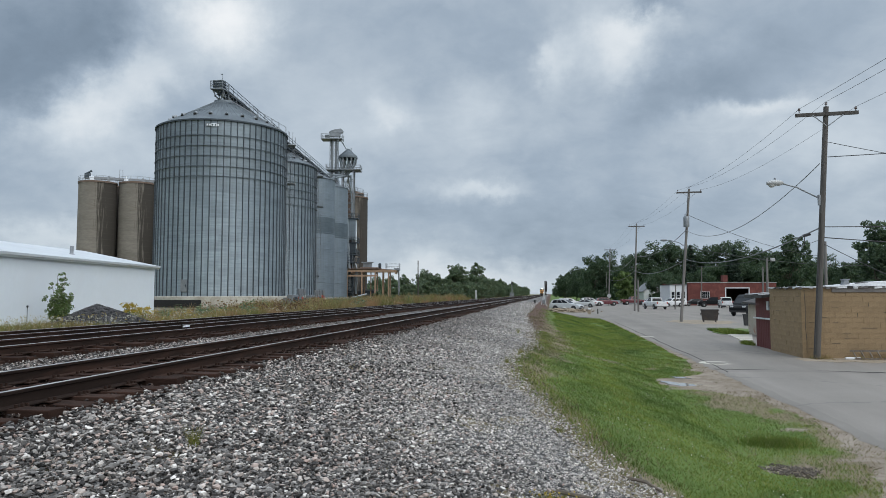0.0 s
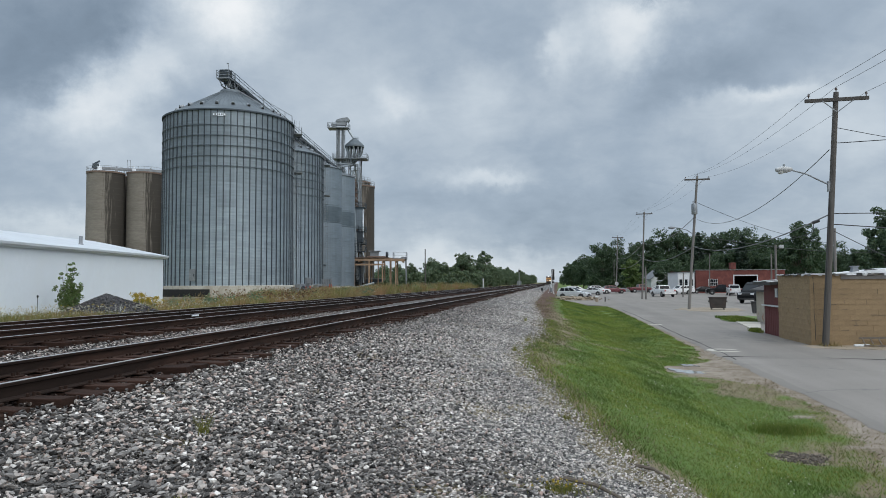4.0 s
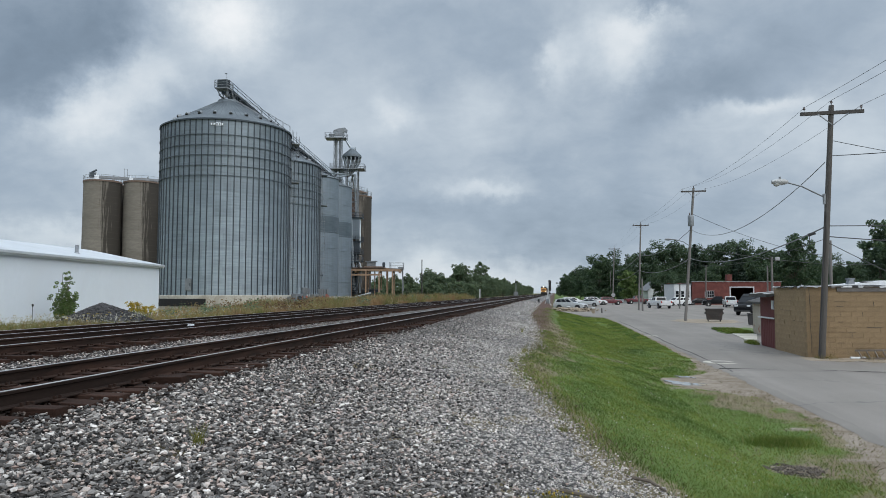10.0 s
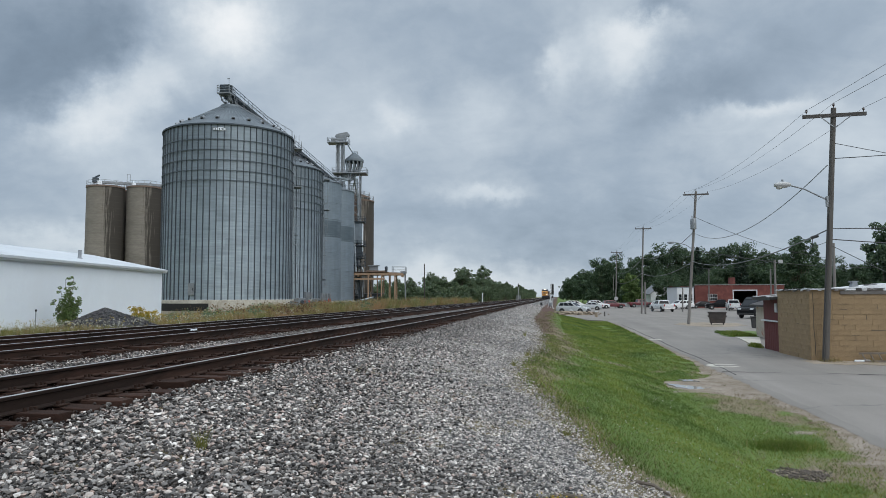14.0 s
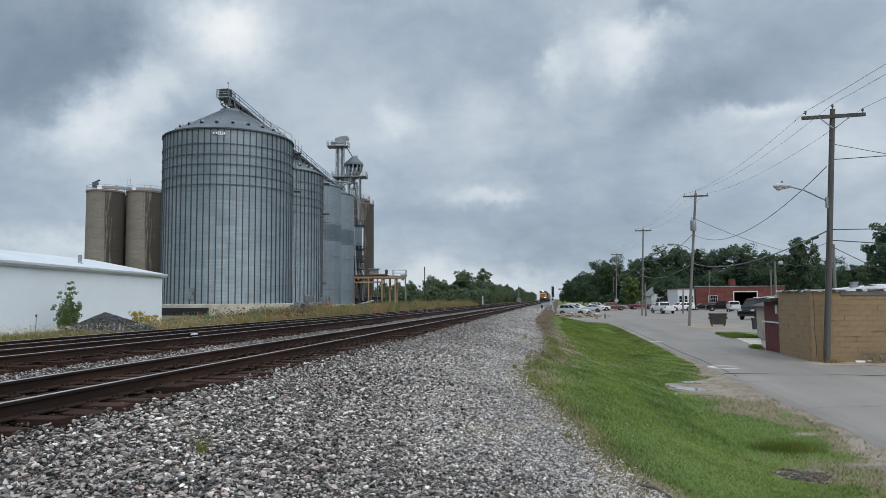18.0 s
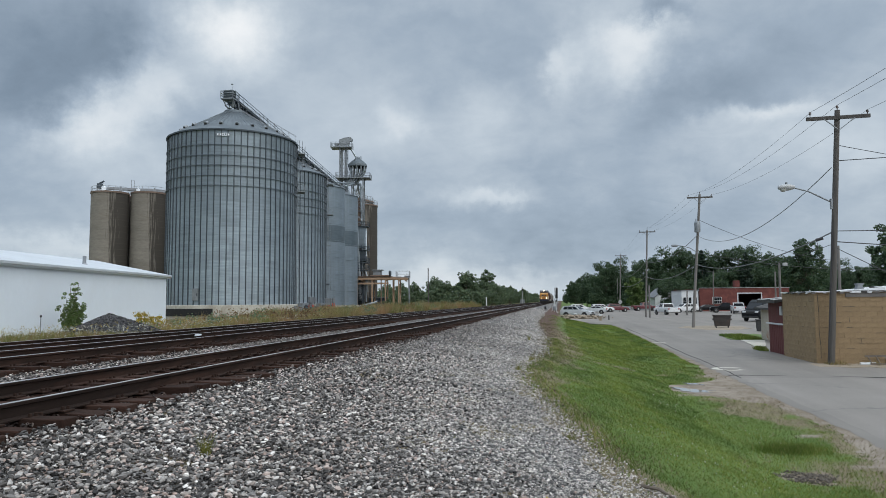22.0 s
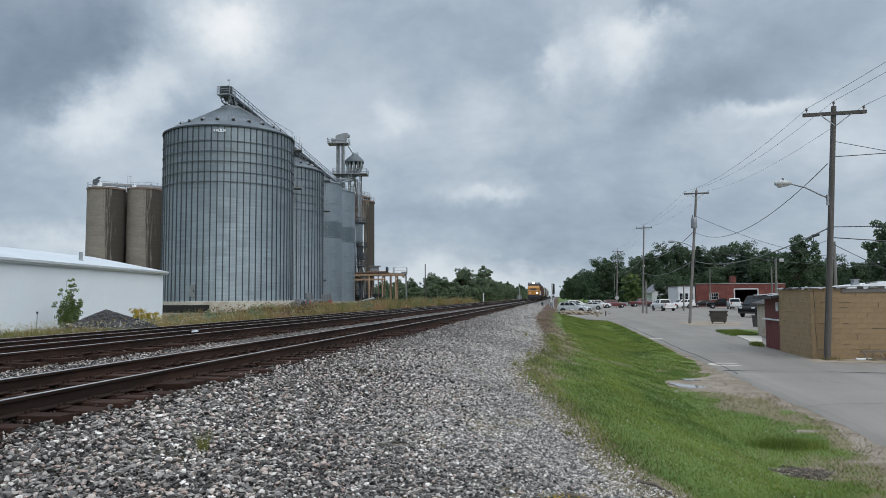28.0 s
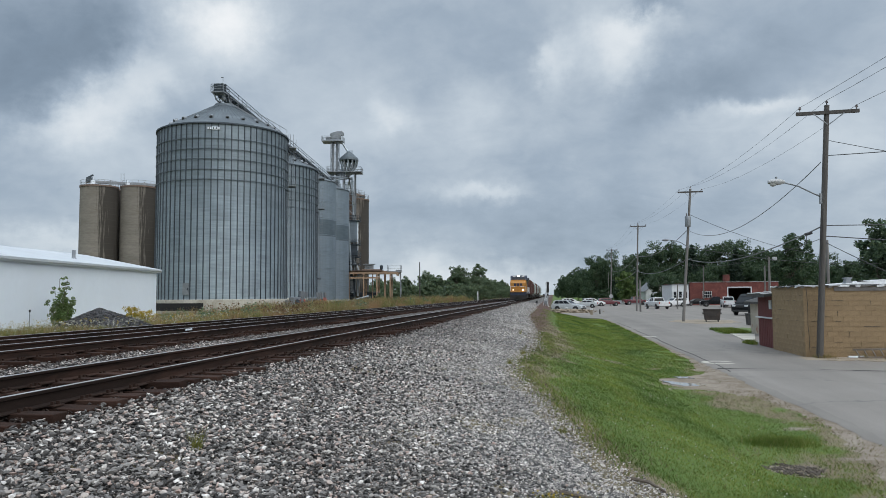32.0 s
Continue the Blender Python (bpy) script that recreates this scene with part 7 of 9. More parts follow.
def far_buildings():
    b = thing("brick_building", "low red brick garage building with an open bay door", "building", pose(29.3, 157.6, -1.5, 0, 0, 8.8))
    W, Hh = 19.2, 4.95
    # front wall in pieces round the bay, with a deep dark bay behind
    part("wall", G().box((4.05, 0, Hh / 2), (8.1, 0.4, Hh)), BRICK, b)
    part("wall", G().box((10.7, 0, 4.375), (5.2, 0.4, 1.15)), BRICK, b)
    part("wall", G().box((16.25, 0, Hh / 2), (5.9, 0.4, Hh)), BRICK, b)
    part("side_wall", G().box((0.2, 9, Hh / 2 - 0.45), (0.4, 17.6, Hh - 0.9)), BRICK, b)
    part("side_wall", G().box((W - 0.2, 9, Hh / 2), (0.4, 17.6, Hh)), BRICK, b)
    part("back_wall", G().box((W / 2, 18, Hh / 2), (W, 0.4, Hh)), BRICK, b)
    part("bay_floor", G().box((10.7, 8, 0.05), (5.2, 15, 0.06)), LOT, b)
    part("coping", G().box((W / 2, -0.02, Hh + 0.05), (W + 0.2, 0.6, 0.10)), LAMP_GREY, b)
    part("roof", G().box((W / 2, 9, Hh - 0.3), (W - 0.8, 17.4, 0.15)), SHINGLE, b)
    part("door_frame", G().box((8.15, -0.22, 1.9), (0.2, 0.12, 3.8)).box((13.25, -0.22, 1.9), (0.2, 0.12, 3.8)).box((10.7, -0.22, 3.85), (5.3, 0.12, 0.2)), WHITE_WALL, b)
    part("raised_door", G().box((10.7, 1.4, 3.72), (5.0, 2.4, 0.1)), STEEL, b)
    part("chimney", G().box((9.2, 3, 5.9), (1.1, 1.1, 1.5), bevel=0.03), BRICK, b)
    window(b, 3.7, -0.2, 2.3, 2.0, 1.5, 4)
    a = thing("white_annex", "low white painted annex with tall windows", "building", pose(25.5, 157.1, -1.5, 0, 0, 8.8))
    part("wall", G().box((1.85, 3.5, 2.2), (3.6, 7, 4.4)), WHITE_WALL, a)
    part("parapet", G().box((1.85, 3.5, 4.45), (3.8, 7.2, 0.16)), STEEL, a)
    for k in range(3):
        window(a, 0.65 + k * 1.15, -0.03, 2.2, 0.75, 1.7, 1)
    h = thing("white_house", "small white house with a grey gable roof", "house", pose(23.4, 184, -1.5, 0, 0, 8.8))
    part("wall", G().prism([(0, 0), (6, 0), (6, 3.2), (3, 5.6), (0, 3.2)], "y", 0, 8), WHITE_WALL, h)
    for s in (0, 1):
        p = [(-0.3, 3.0), (3, 5.65), (3, 5.8), (-0.3, 3.15)] if s == 0 else [(6.3, 3.0), (3, 5.65), (3, 5.8), (6.3, 3.15)]
        part("roof", G().prism(p, "y", -0.3, 8.3), GREY_ROOF, h)
    window(h, 4.4, -0.03, 1.6, 0.9, 1.2, 1)
    window(h, 1.6, -0.03, 1.6, 0.9, 1.2, 1)
    part("porch_roof", G().box((3.6, -0.9, 2.6), (3.0, 1.8, 0.12)), WHITE_WALL, h)
    f = thing("board_fence", "low grey board fence along the far street", "fence", pose(12.5, 172, -1.5, 0, 0, 8.8))
    for k in range(14):
        part("slat", G().box((k * 0.62, 0, 0.55), (0.58, 0.04, 1.0)), STEEL, f)
    for k in range(5):
        part("post", G().box((k * 2.1, 0.06, 0.6), (0.12, 0.1, 1.2)), WOOD_POLE, f)
    s = thing("equipment_hut", "small grey signal equipment hut beside the tracks", "hut", pose(-23.0, 415, -0.7))
    part("wall", G().box((0, 0, 1.2), (2.4, 3.0, 2.4), bevel=0.03), STEEL, s)
    part("roof", G().box((0, 0, 2.46), (2.7, 3.3, 0.12)), STEEL, s)
    part("door", G().box((0, -1.52, 1.05), (0.9, 0.05, 1.9)), STEEL, s)


far_buildings()


# ---------------------------------------------------------------- signals and small posts
RED_LAMP = glow("red_signal_lamp", (1.0, 0.06, 0.04), 0.7)


def signal(x, y, z, h, heads, label, lit):
    s = thing("railway_signal", label, "railway signal", pose(x, y, z), "railway signals")
    part("mast", G().tube((0, 0, 0), (0, 0, h), 0.08, 10), LAMP_GREY, s)
    part("base", G().box((0, 0, 0.1), (0.6, 0.6, 0.5), bevel=0.04), FOOTING, s)
    for k, hz in enumerate(heads):
        hd = part("signal_head", G().box((0, -0.2, hz), (0.5, 0.16, 0.85), bevel=0.12), TRIM, s)
        part("visor", G().lathe([(0.11, 0), (0.13, 0.3)], 12, m=pose(0, -0.28, hz + 0.18, 90, 0, 0)), TRIM, hd)
        part("lens", G().tube((0, -0.28, hz + 0.18), (0, -0.31, hz + 0.18), 0.09, 12), RED_LAMP if (lit and k == 0) else TRIM, hd)
    ld = G()
    for q in (-0.2, 0.2):
        ld.tube((q, 0.15, 0.2), (q, 0.15, h - 0.3), 0.02, 4)
    for zz in np.arange(0.4, h - 0.3, 0.35):
        ld.tube((-0.2, 0.15, zz), (0.2, 0.15, zz), 0.015, 4)
    part("ladder", ld, STEEL, s)


signal(-0.87, 113.8, -1.2, 4.35, (3.85, 3.0), "grey railway signal mast with two dark round heads", False)
signal(-13.9, 251, -0.6, 6.6, (5.6,), "dark railway signal mast between the tracks", False)


def crossing_gate():
    c = thing("crossing_gate", "white crossing gate mechanism with its arm raised", "crossing gate", pose(-1.25, 111.5, -1.2))
    part("mast", G().tube((0.1, 0, 0), (0.1, 0, 2.6), 0.07, 8), WHITE_WALL, c)
    part("brace", G().beam((-0.45, 0, 0), (0.05, 0, 1.9), 0.08, 0.08).beam((0.6, 0, 0), (0.12, 0, 1.9), 0.08, 0.08), WHITE_WALL, c)
    part("machine_box", G().box((0.1, -0.15, 1.0), (0.45, 0.4, 0.6), bevel=0.04), STEEL, c)
    part("counterweight", G().box((0.1, 0.3, 0.7), (0.15, 0.5, 0.35)), TRIM, c)
    for s in (-0.3, 0.3):
        part("flasher", G().tube((0.1 + s, -0.1, 2.2), (0.1 + s, -0.2, 2.2), 0.15, 12), TRIM, c)
    part("gate_arm", G().beam((0.1, -0.2, 1.2), (0.3, -0.2, 4.2), 0.06, 0.10), WHITE_WALL, c)
    for x, y, h, lab in ((1.78, 96.7, 0.6, "short pale utility pedestal in the verge"), (4.57, 86.6, 0.62, "short tan utility pedestal beside the driveway")):
        p = thing("utility_pedestal", lab, "pedestal", pose(x, y, gz(x, y)), "utility pedestals")
        part("box", G().box((0, 0, h / 2), (0.34, 0.28, h), bevel=0.04), SOIL, p)
        part("cap", G().box((0, 0, h + 0.05), (0.4, 0.34, 0.16), bevel=0.05), WHITE_WALL, p)
    b = thing("bollard", "short dark wooden bollard beside the driveway", "bollard", pose(5.74, 89.2, -1.47))
    part("post", G().tube((0, 0, 0), (0, 0, 0.62), 0.09, 10, 0.08), WOOD_POLE, b)
    m = thing("mile_post", "white painted marker post beside the tracks", "marker post", pose(-19.6, 183, -0.6))
    part("post", G().box((0, 0, 1.25), (0.28, 0.2, 2.5), bevel=0.03), WHITE_WALL, m)
    part("cap", G().prism([(-0.17, 2.5), (0.17, 2.5), (0, 2.7)], "y", -0.13, 0.13), WHITE_WALL, m)
    k = thing("marker_stake", "thin dark steel stake with a black cap in the weeds", "stake", pose(-23.1, 27.9, -0.7))
    part("rod", G().tube((0, 0, 0), (0, 0, 1.15), 0.02, 6), STEEL, k)
    part("cap", G().lathe([(0.02, -0.04), (0.045, 0), (0.04, 0.06), (0, 0.08)], 10, m=Matrix.Translation((0, 0, 1.15))), TRIM, k)
    sw = thing("switch_stand", "small dark track-side junction box on the ballast", "junction box", pose(-2.6, 112, -0.62))
    part("box", G().box((0, 0, 0.5), (0.3, 0.3, 0.45), bevel=0.05), TRIM, sw)
    part("leg", G().tube((0, 0, 0), (0, 0, 0.4), 0.06), STEEL, sw)
    sg = thing("street_sign", "round grey sign back on the distant pole", "sign", pose(12.42, 154.92, 0.6))
    part("disc", G().tube((0, -0.25, 0), (0, -0.28, 0), 0.42, 18), LAMP_GREY, sg)


crossing_gate()


def road_details():
    g = G().tube((0, 0, -0.02), (0, 0, 0.012), 0.36, 24).tube((0, 0, 0.012), (0, 0, 0.018), 0.28, 24)
    mh = thing("manhole", "pale concrete collar with an iron manhole cover", "manhole", pose(5.85, 26.4, -1.452))
    part("collar", G().lathe([(0.36, -0.02), (0.62, -0.02), (0.60, 0.014), (0.36, 0.012)], 28), FOOTING, mh)
    part("cover", g, ASPHALT, mh)
    for nm, pts in (("puddle", [(3.1, 21.3), (3.4, 21.0), (3.75, 20.7), (4.1, 20.5), (4.2, 20.15), (3.6, 20.05), (3.3, 20.3), (3.15, 20.8)]), ("puddle", [(3.6, 22.45), (4.0, 22.3), (4.1, 21.9), (3.7, 22.0)])):
        cx, cy = sum(p[0] for p in pts) / len(pts), sum(p[1] for p in pts) / len(pts)
        ring = []
        n = len(pts)
        for k in range(n):
            for q in (0, 0.33, 0.66):
                a, b = pts[k], pts[(k + 1) % n]
                j = 1 + 0.16 * math.sin(7 * k + 11 * q)
                ring.append((cx + (a[0] + (b[0] - a[0]) * q - cx) * j, cy + (a[1] + (b[1] - a[1]) * q - cy) * j))
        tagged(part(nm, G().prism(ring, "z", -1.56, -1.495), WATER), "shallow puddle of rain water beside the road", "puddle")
    na = 520
    an, rn = RNG.uniform(0, 2 * np.pi, na), np.sqrt(RNG.random(na))
    cl = np.stack([3.4 + rn * (0.42 + 0.1 * np.sin(3 * an)) * np.cos(an), 10.85 + rn * (0.36 + 0.08 * np.sin(4 * an)) * np.sin(an), np.full(na, -1.515) + 0.02 * (1 - rn)], 1)
    tagged(new("soil_clods", rocks("soil_clods", cl, RNG.uniform(0.015, 0.06, na), [DARK_SOIL])), "patch of dark crumbled bare soil in the lawn", "soil", kind="stuff")
    tagged(part("road_mark", G().box((0, 0, 0), (0.75, 0.5, 0.02), bevel=0.008), FOOTING, None, m=pose(5.45, 41.7, -1.44)), "small pale concrete patch in the road", "patch", kind="structure")
    # tar joints across and along the street
    cr = G()
    p = Vector((5.3, 24.2, -1.438))
    for k in range(40):
        q = p + Vector((0.45, RNG.normal(-0.02, 0.05), 0))
        if math.sin(k * 0.8) > -0.75:
            cr.beam(p, q, RNG.uniform(0.02, 0.06), 0.012)
        p = q
    tagged(part("pavement_seam", cr, TRIM_DARK), "tar seam across the street", "seam", kind="structure")
    lawn = G().prism([(10.35, 45.2), (10.3, 47.5), (11.6, 51), (13.4, 53), (14, 50.5), (12.15, 46.6), (12.1, 45.1)], "z", -1.6, -1.428)
    tagged(part("lawn_patch", lawn, LAWN), "small lawn patch beside the pale shed", "lawn", kind="structure")
    pad = G().prism([(9.95, 39.0), (10.6, 39.4), (12.05, 44.9), (10.65, 44.95)], "z", -1.5, -1.424)
    tagged(part("concrete_pad", pad, FOOTING), "pale concrete pad before the shed", "pad", kind="structure")
    sand = [(10.2, 65.5), (11.2, 61.0), (13.6, 59.8), (15.8, 63.2), (16.1, 67.6), (14.0, 69.8), (11.9, 69.5)]
    ring = []
    for k, a in enumerate(sand):
        b = sand[(k + 1) % len(sand)]
        for q in (0, 0.25, 0.5, 0.75):
            j = 1 + 0.10 * math.sin(5 * k + 9 * q)
            ring.append((13.2 + (a[0] + (b[0] - a[0]) * q - 13.2) * j, 65 + (a[1] + (b[1] - a[1]) * q - 65) * j))
    tagged(part("sandy_patch", G().prism(ring, "z", -1.5, -1.4495), SOIL), "thin sandy soil washed round the pole and dumpster", "soil", kind="structure")
    ap = G().prism([(2.75, 79.5), (3.2, 75.5), (4.9, 73.6), (10.2, 92), (10.2, 170), (0.5, 170), (-1.2, 110), (0.8, 95)], "z", -1.52, -1.435)
    tagged(part("apron", ap, LOT), "pale gravelly apron beside the crossing", "parking lot", kind="structure")
    mo = rocks("dirt", np.stack([RNG.normal(2.2, 1.3, 260), RNG.normal(96.5, 0.9, 260), np.full(260, -1.5)], 1) + np.stack([np.zeros(260), np.zeros(260), RNG.uniform(0.0, 0.42, 260)], 1), RNG.uniform(0.3, 0.9, 260), [SOIL])
    tagged(new("dirt_mound", mo), "low mound of tan soil beside the drive", "soil", kind="stuff")


road_details()

# ---------------------------------------------------------------- plants
def leaf_cloud(centres, radii, per, size, flat=0.8):
    """Small leaf triangles gathered in clumps."""
    n = len(centres)
    c = np.repeat(centres, per, 0)
    r = np.repeat(radii, per)
    d = RNG.normal(size=(n * per, 3))
    d /= np.linalg.norm(d, axis=1, keepdims=True)
    p = c + d * (r * RNG.uniform(0.35, 1.05, n * per) ** 0.6)[:, None] * np.array([1, 1, flat])
    t = turns(n * per)
    s = size * RNG.uniform(0.6, 1.3, n * per)
    tri = np.array([(-0.5, -0.3, 0), (0.5, -0.25, 0.1), (0.05, 0.6, 0)])
    v = p[:, None, :] + np.einsum("nij,kj->nki", t, tri) * s[:, None, None]
    return v.reshape(-1, 3), np.arange(n * per * 3).reshape(-1, 3)


def broadleaf(seed, height, width, per=72, clumps=190, leaf=0.37, mats=None, label="broad dark green deciduous tree", base=0.07, name="tree"):
    """Tapered trunk and limbs under a crown of leaf clumps."""
    rs = np.random.default_rng(seed)
    t = thing(name, label, "tree")
    g = G()
    h0 = height * base
    g.tube((0, 0, -0.2), (rs.normal(0, 0.1), rs.normal(0, 0.1), h0 + height * 0.15), 0.022 * height, 9, 0.015 * height)
    cen, rad = [], []
    lobes = []
    for k in range(17):
        a, e = rs.uniform(0, 2 * math.pi), rs.uniform(0.04, 0.95)
        rr = width / 2 * rs.uniform(0.35, 0.72) * math.sqrt(max(0.1, 1 - (e - 0.45) ** 2 * 2.2))
        lobes.append((rr * math.cos(a), rr * math.sin(a), h0 + (height - h0) * e * 0.86, width * rs.uniform(0.16, 0.26)))
    lobes.append((rs.normal(0, 0.3), rs.normal(0, 0.3), height * 0.86, width * 0.2))
    for lx, ly, lz, lr in lobes:
        g.tube((0, 0, h0 + height * 0.08), (lx * 0.55, ly * 0.55, lz * 0.62 + h0 * 0.3), 0.009 * height, 6, 0.006 * height)
        g.tube((lx * 0.55, ly * 0.55, lz * 0.62 + h0 * 0.3), (lx, ly, lz), 0.006 * height, 5, 0.002 * height)
        for _ in range(clumps // len(lobes)):
            d = rs.normal(size=3)
            d /= np.linalg.norm(d)
            q = np.array([lx, ly, lz]) + d * lr * rs.uniform(0.55, 1.15) * np.array([1.0, 1.0, 0.85])
            if q[2] < height * 0.08:
                continue
            cen.append(q)
            rad.append(rs.uniform(0.05, 0.095) * width)
    v, f = leaf_cloud(np.array(cen), np.array(rad), per, leaf)
    part("trunk", g, BARK, t, smooth=True)
    part("crown", soup("crown", v, f, [mats or LEAF]), None, t)
    return t


def spruce(height, width):
    t = thing("spruce", "dark narrow spruce tree", "tree")
    part("trunk", G().tube((0, 0, 0), (0, 0, height), 0.2, 8, 0.03), BARK, t)
    cen, rad = [], []
    for z in np.linspace(height * 0.12, height, 34):
        r = width / 2 * (1 - z / height) ** 0.85 + 0.12
        for k in range(max(3, int(r * 7))):
            a = RNG.uniform(0, 2 * math.pi)
            cen.append((r * math.cos(a) * RNG.uniform(0.5, 1.05), r * math.sin(a) * RNG.uniform(0.5, 1.05), z + RNG.normal(0, 0.15)))
            rad.append(0.3 + 0.18 * r)
    v, f = leaf_cloud(np.array(cen), np.array(rad), 26, 0.4, 0.45)
    part("crown", soup("crown", v, f, [NEEDLE]), None, t)
    return t


def plant_trees():
    hedge = [broadleaf(43, 12, 8, clumps=180, leaf=0.30, mats=LEAF_HAZY), broadleaf(59, 10, 9, clumps=220, leaf=0.28, mats=LEAF_HAZY)]
    kinds = [broadleaf(11, 16, 13, clumps=270, leaf=0.33), broadleaf(23, 17, 12, clumps=260, leaf=0.33), broadleaf(37, 15, 13, clumps=270, leaf=0.33), broadleaf(41, 12, 8, clumps=180, leaf=0.30), broadleaf(53, 10, 9, clumps=220, leaf=0.28)]
    lean = broadleaf(67, 12, 7.5, mats=LEAF_HAZY, per=60, clumps=240, leaf=0.28, label="upright open-crowned tree with gaps in its crown")
    cone = broadleaf(61, 11.4, 6.4, mats=LEAF_HAZY, per=60, clumps=230, leaf=0.26, label="pointed young tree with open upright branches", base=0.04)
    pale = broadleaf(71, 8.4, 6.0, per=70, clumps=170, leaf=0.42, mats=LEAF_PALE, label="bright green round young tree", base=0.1)
    big = broadleaf(83, 17, 11, per=70, clumps=230, leaf=0.42, label="tall green tree with an uneven crown")
    fir = spruce(16, 6)
    shrub = broadleaf(97, 4.5, 6.5, per=80, clumps=70, label="dense dark green shrub", base=0.02, name="shrub")
    bramble = broadleaf(101, 4.5, 6.5, per=80, clumps=70, mats=LEAF_HAZY, label="dense green thicket", base=0.02, name="shrub")
    used = set()

    def put(src, x, y, s=1.0, sz=1.0, rz=None, label=""):
        m = pose(x, y, gz(x, y) - 0.05, 0, 0, RNG.uniform(0, 360) if rz is None else rz) @ Matrix.Diagonal((s, s, s * sz, 1))
        if src.name not in used:
            used.add(src.name)
            src.matrix_basis = m
            ob = src
        else:
            ob = src.copy()
            scene.collection.objects.link(ob)
            ob.matrix_basis = m
            for c in src.children:
                k = c.copy()
                scene.collection.objects.link(k)
                k.parent = ob
        return tagged(ob, label, group="woods and street trees")

    # east side: the tall row behind the lot and the brick building, by place and height
    for k, (x, y, h) in enumerate(((5.6, 285, 10.2), (10.8, 262, 12.6), (14.5, 232, 15.9), (19.2, 236, 17.3), (23.5, 228, 15.0), (28.5, 234, 17.1), (32.9, 230, 17.6), (37.3, 232, 18.7), (41.1, 236, 17.2), (45.5, 230, 16.4), (49.7, 232, 17.1), (54.2, 229, 17.8), (58.8, 233, 17.9), (63.3, 230, 16.5), (68.0, 233, 15.1), (72.1, 230, 13.8), (79, 225, 11.2), (86.0, 222, 10.7), (90.1, 220, 11.4), (94.2, 228, 13.5))):
        src = kinds[(0, 1, 2)[k % 3]] if h > 13 else kinds[4]
        put(src, x, y, (0.95 if k < 6 else 1.07) * h / (16, 17, 15)[k % 3] if h > 13 else h / 10, label="broad dark green deciduous tree behind the lot")
    for k, (x, y, h) in enumerate(((13.2, 250, 12.5), (21.5, 226, 11.0), (29.5, 214, 9.5), (34, 205, 9.0), (41, 200, 9.0), (50, 212, 12.0), (60, 205, 11.5), (66, 214, 12.0), (76, 206, 10.0), (83, 190, 9.5), (92, 196, 9.5), (56, 214, 11.5), (45, 214, 11.0))):
        put(kinds[4], x, y, h / 10, label="dark green tree in front of the taller row")
    # a closed row of woods further back
    for k in range(34):
        a = 11 + k * 1.35
        d = 262 + RNG.uniform(-12, 14)
        q = radians(a - 6.8)
        put(kinds[(4, 2, 0, 4, 1)[k % 5]], d * math.sin(q), d * math.cos(q), (1.25, 0.88, 0.85, 1.2, 0.8)[k % 5] * RNG.uniform(0.9, 1.08), label="dark green tree in the woods behind the buildings")
    for k in range(30):
        q = radians(3.0 + k * 1.15)
        d = 205 + RNG.uniform(-6, 8)
        if d * math.cos(q) < 186:
            d = 215
        put(shrub, d * math.sin(q), d * math.cos(q), RNG.uniform(0.7, 1.1), label="dense dark green shrub behind the buildings")
    put(big, 60.0, 186, 1.06, 1.0, 40)
    put(big, 43.6, 101, 0.76, 0.98, 130, "tall green tree rising behind the shop")
    put(kinds[4], 47.5, 104, 1.05, label="broad dark green tree behind the shop")
    put(kinds[4], 56, 138, 0.75, label="broad dark green tree behind the shop")
    put(kinds[3], 51, 130, 0.7, label="broad dark green tree behind the shop")
    put(fir, 41.6, 218, 1.06)
    put(fir, 51.6, 208.7, 0.98, label="dark narrow spruce among the broad trees")
    put(pale, 18.6, 182, 1.0)
    put(kinds[4], 26.6, 176, 0.78, label="dark green tree beside the white house")
    put(shrub, 31.0, 190, 1.1, label="dense dark green shrub behind the buildings")
    for x, y, s in ((8, 322, 1.1), (10.5, 302, 1.05), (13, 292, 1.1), (15.5, 286, 1.15), (6.5, 352, 1.1), (18, 296, 1.1), (11, 410, 0.95), (19, 415, 0.9), (27, 405, 0.9), (8, 450, 0.9), (34, 400, 0.95), (15, 360, 0.6), (24, 330, 0.75), (30, 300, 0.8), (18.5, 285, 0.62), (40, 300, 0.9), (7, 520, 0.85), (4, 600, 0.8)):
        put(kinds[4 if y < 360 else int(x) % 5], x, y, s, label="distant dark green tree beside the tracks")
    # west side: a hedge of trees that runs along the tracks
    y, k = 196.0, 0
    while y < 900:
        x = -27.5 - RNG.uniform(0, 7)
        put(hedge[(0, 1, 0, 1, 1)[k % 5]], x, y, (RNG.uniform(0.74, 0.94) if k % 5 != 3 else 0.98) * (1 if y > 290 else 0.86), RNG.uniform(0.85, 1.08), label="dark green tree in the row beside the tracks")
        y += 4.5 + y * 0.014
        k += 1
    put(cone, -28.6, 213, 1.0, 1.0, 20)
    put(lean, -27.4, 258, 1.14, 1.0, 140)
    for x, y, s in ((-62, 242, 0.8), (-55, 236, 0.82), (-70, 250, 0.8), (-49, 230, 0.84), (-43, 236, 1.02), (-40, 216, 0.7), (-36, 212, 0.66), (-78, 260, 0.8), (-66, 262, 0.85)):
        put(hedge[1], x, y, s, 1.0, label="dark green tree at the edge of the field")
    for k in range(44):
        put(bramble, -26 - k * 1.35 + RNG.normal(0, 1.5), 186 + k * 1.1 + RNG.normal(0, 4), RNG.uniform(0.8, 1.15), label="dense dark green shrub at the edge of the field")
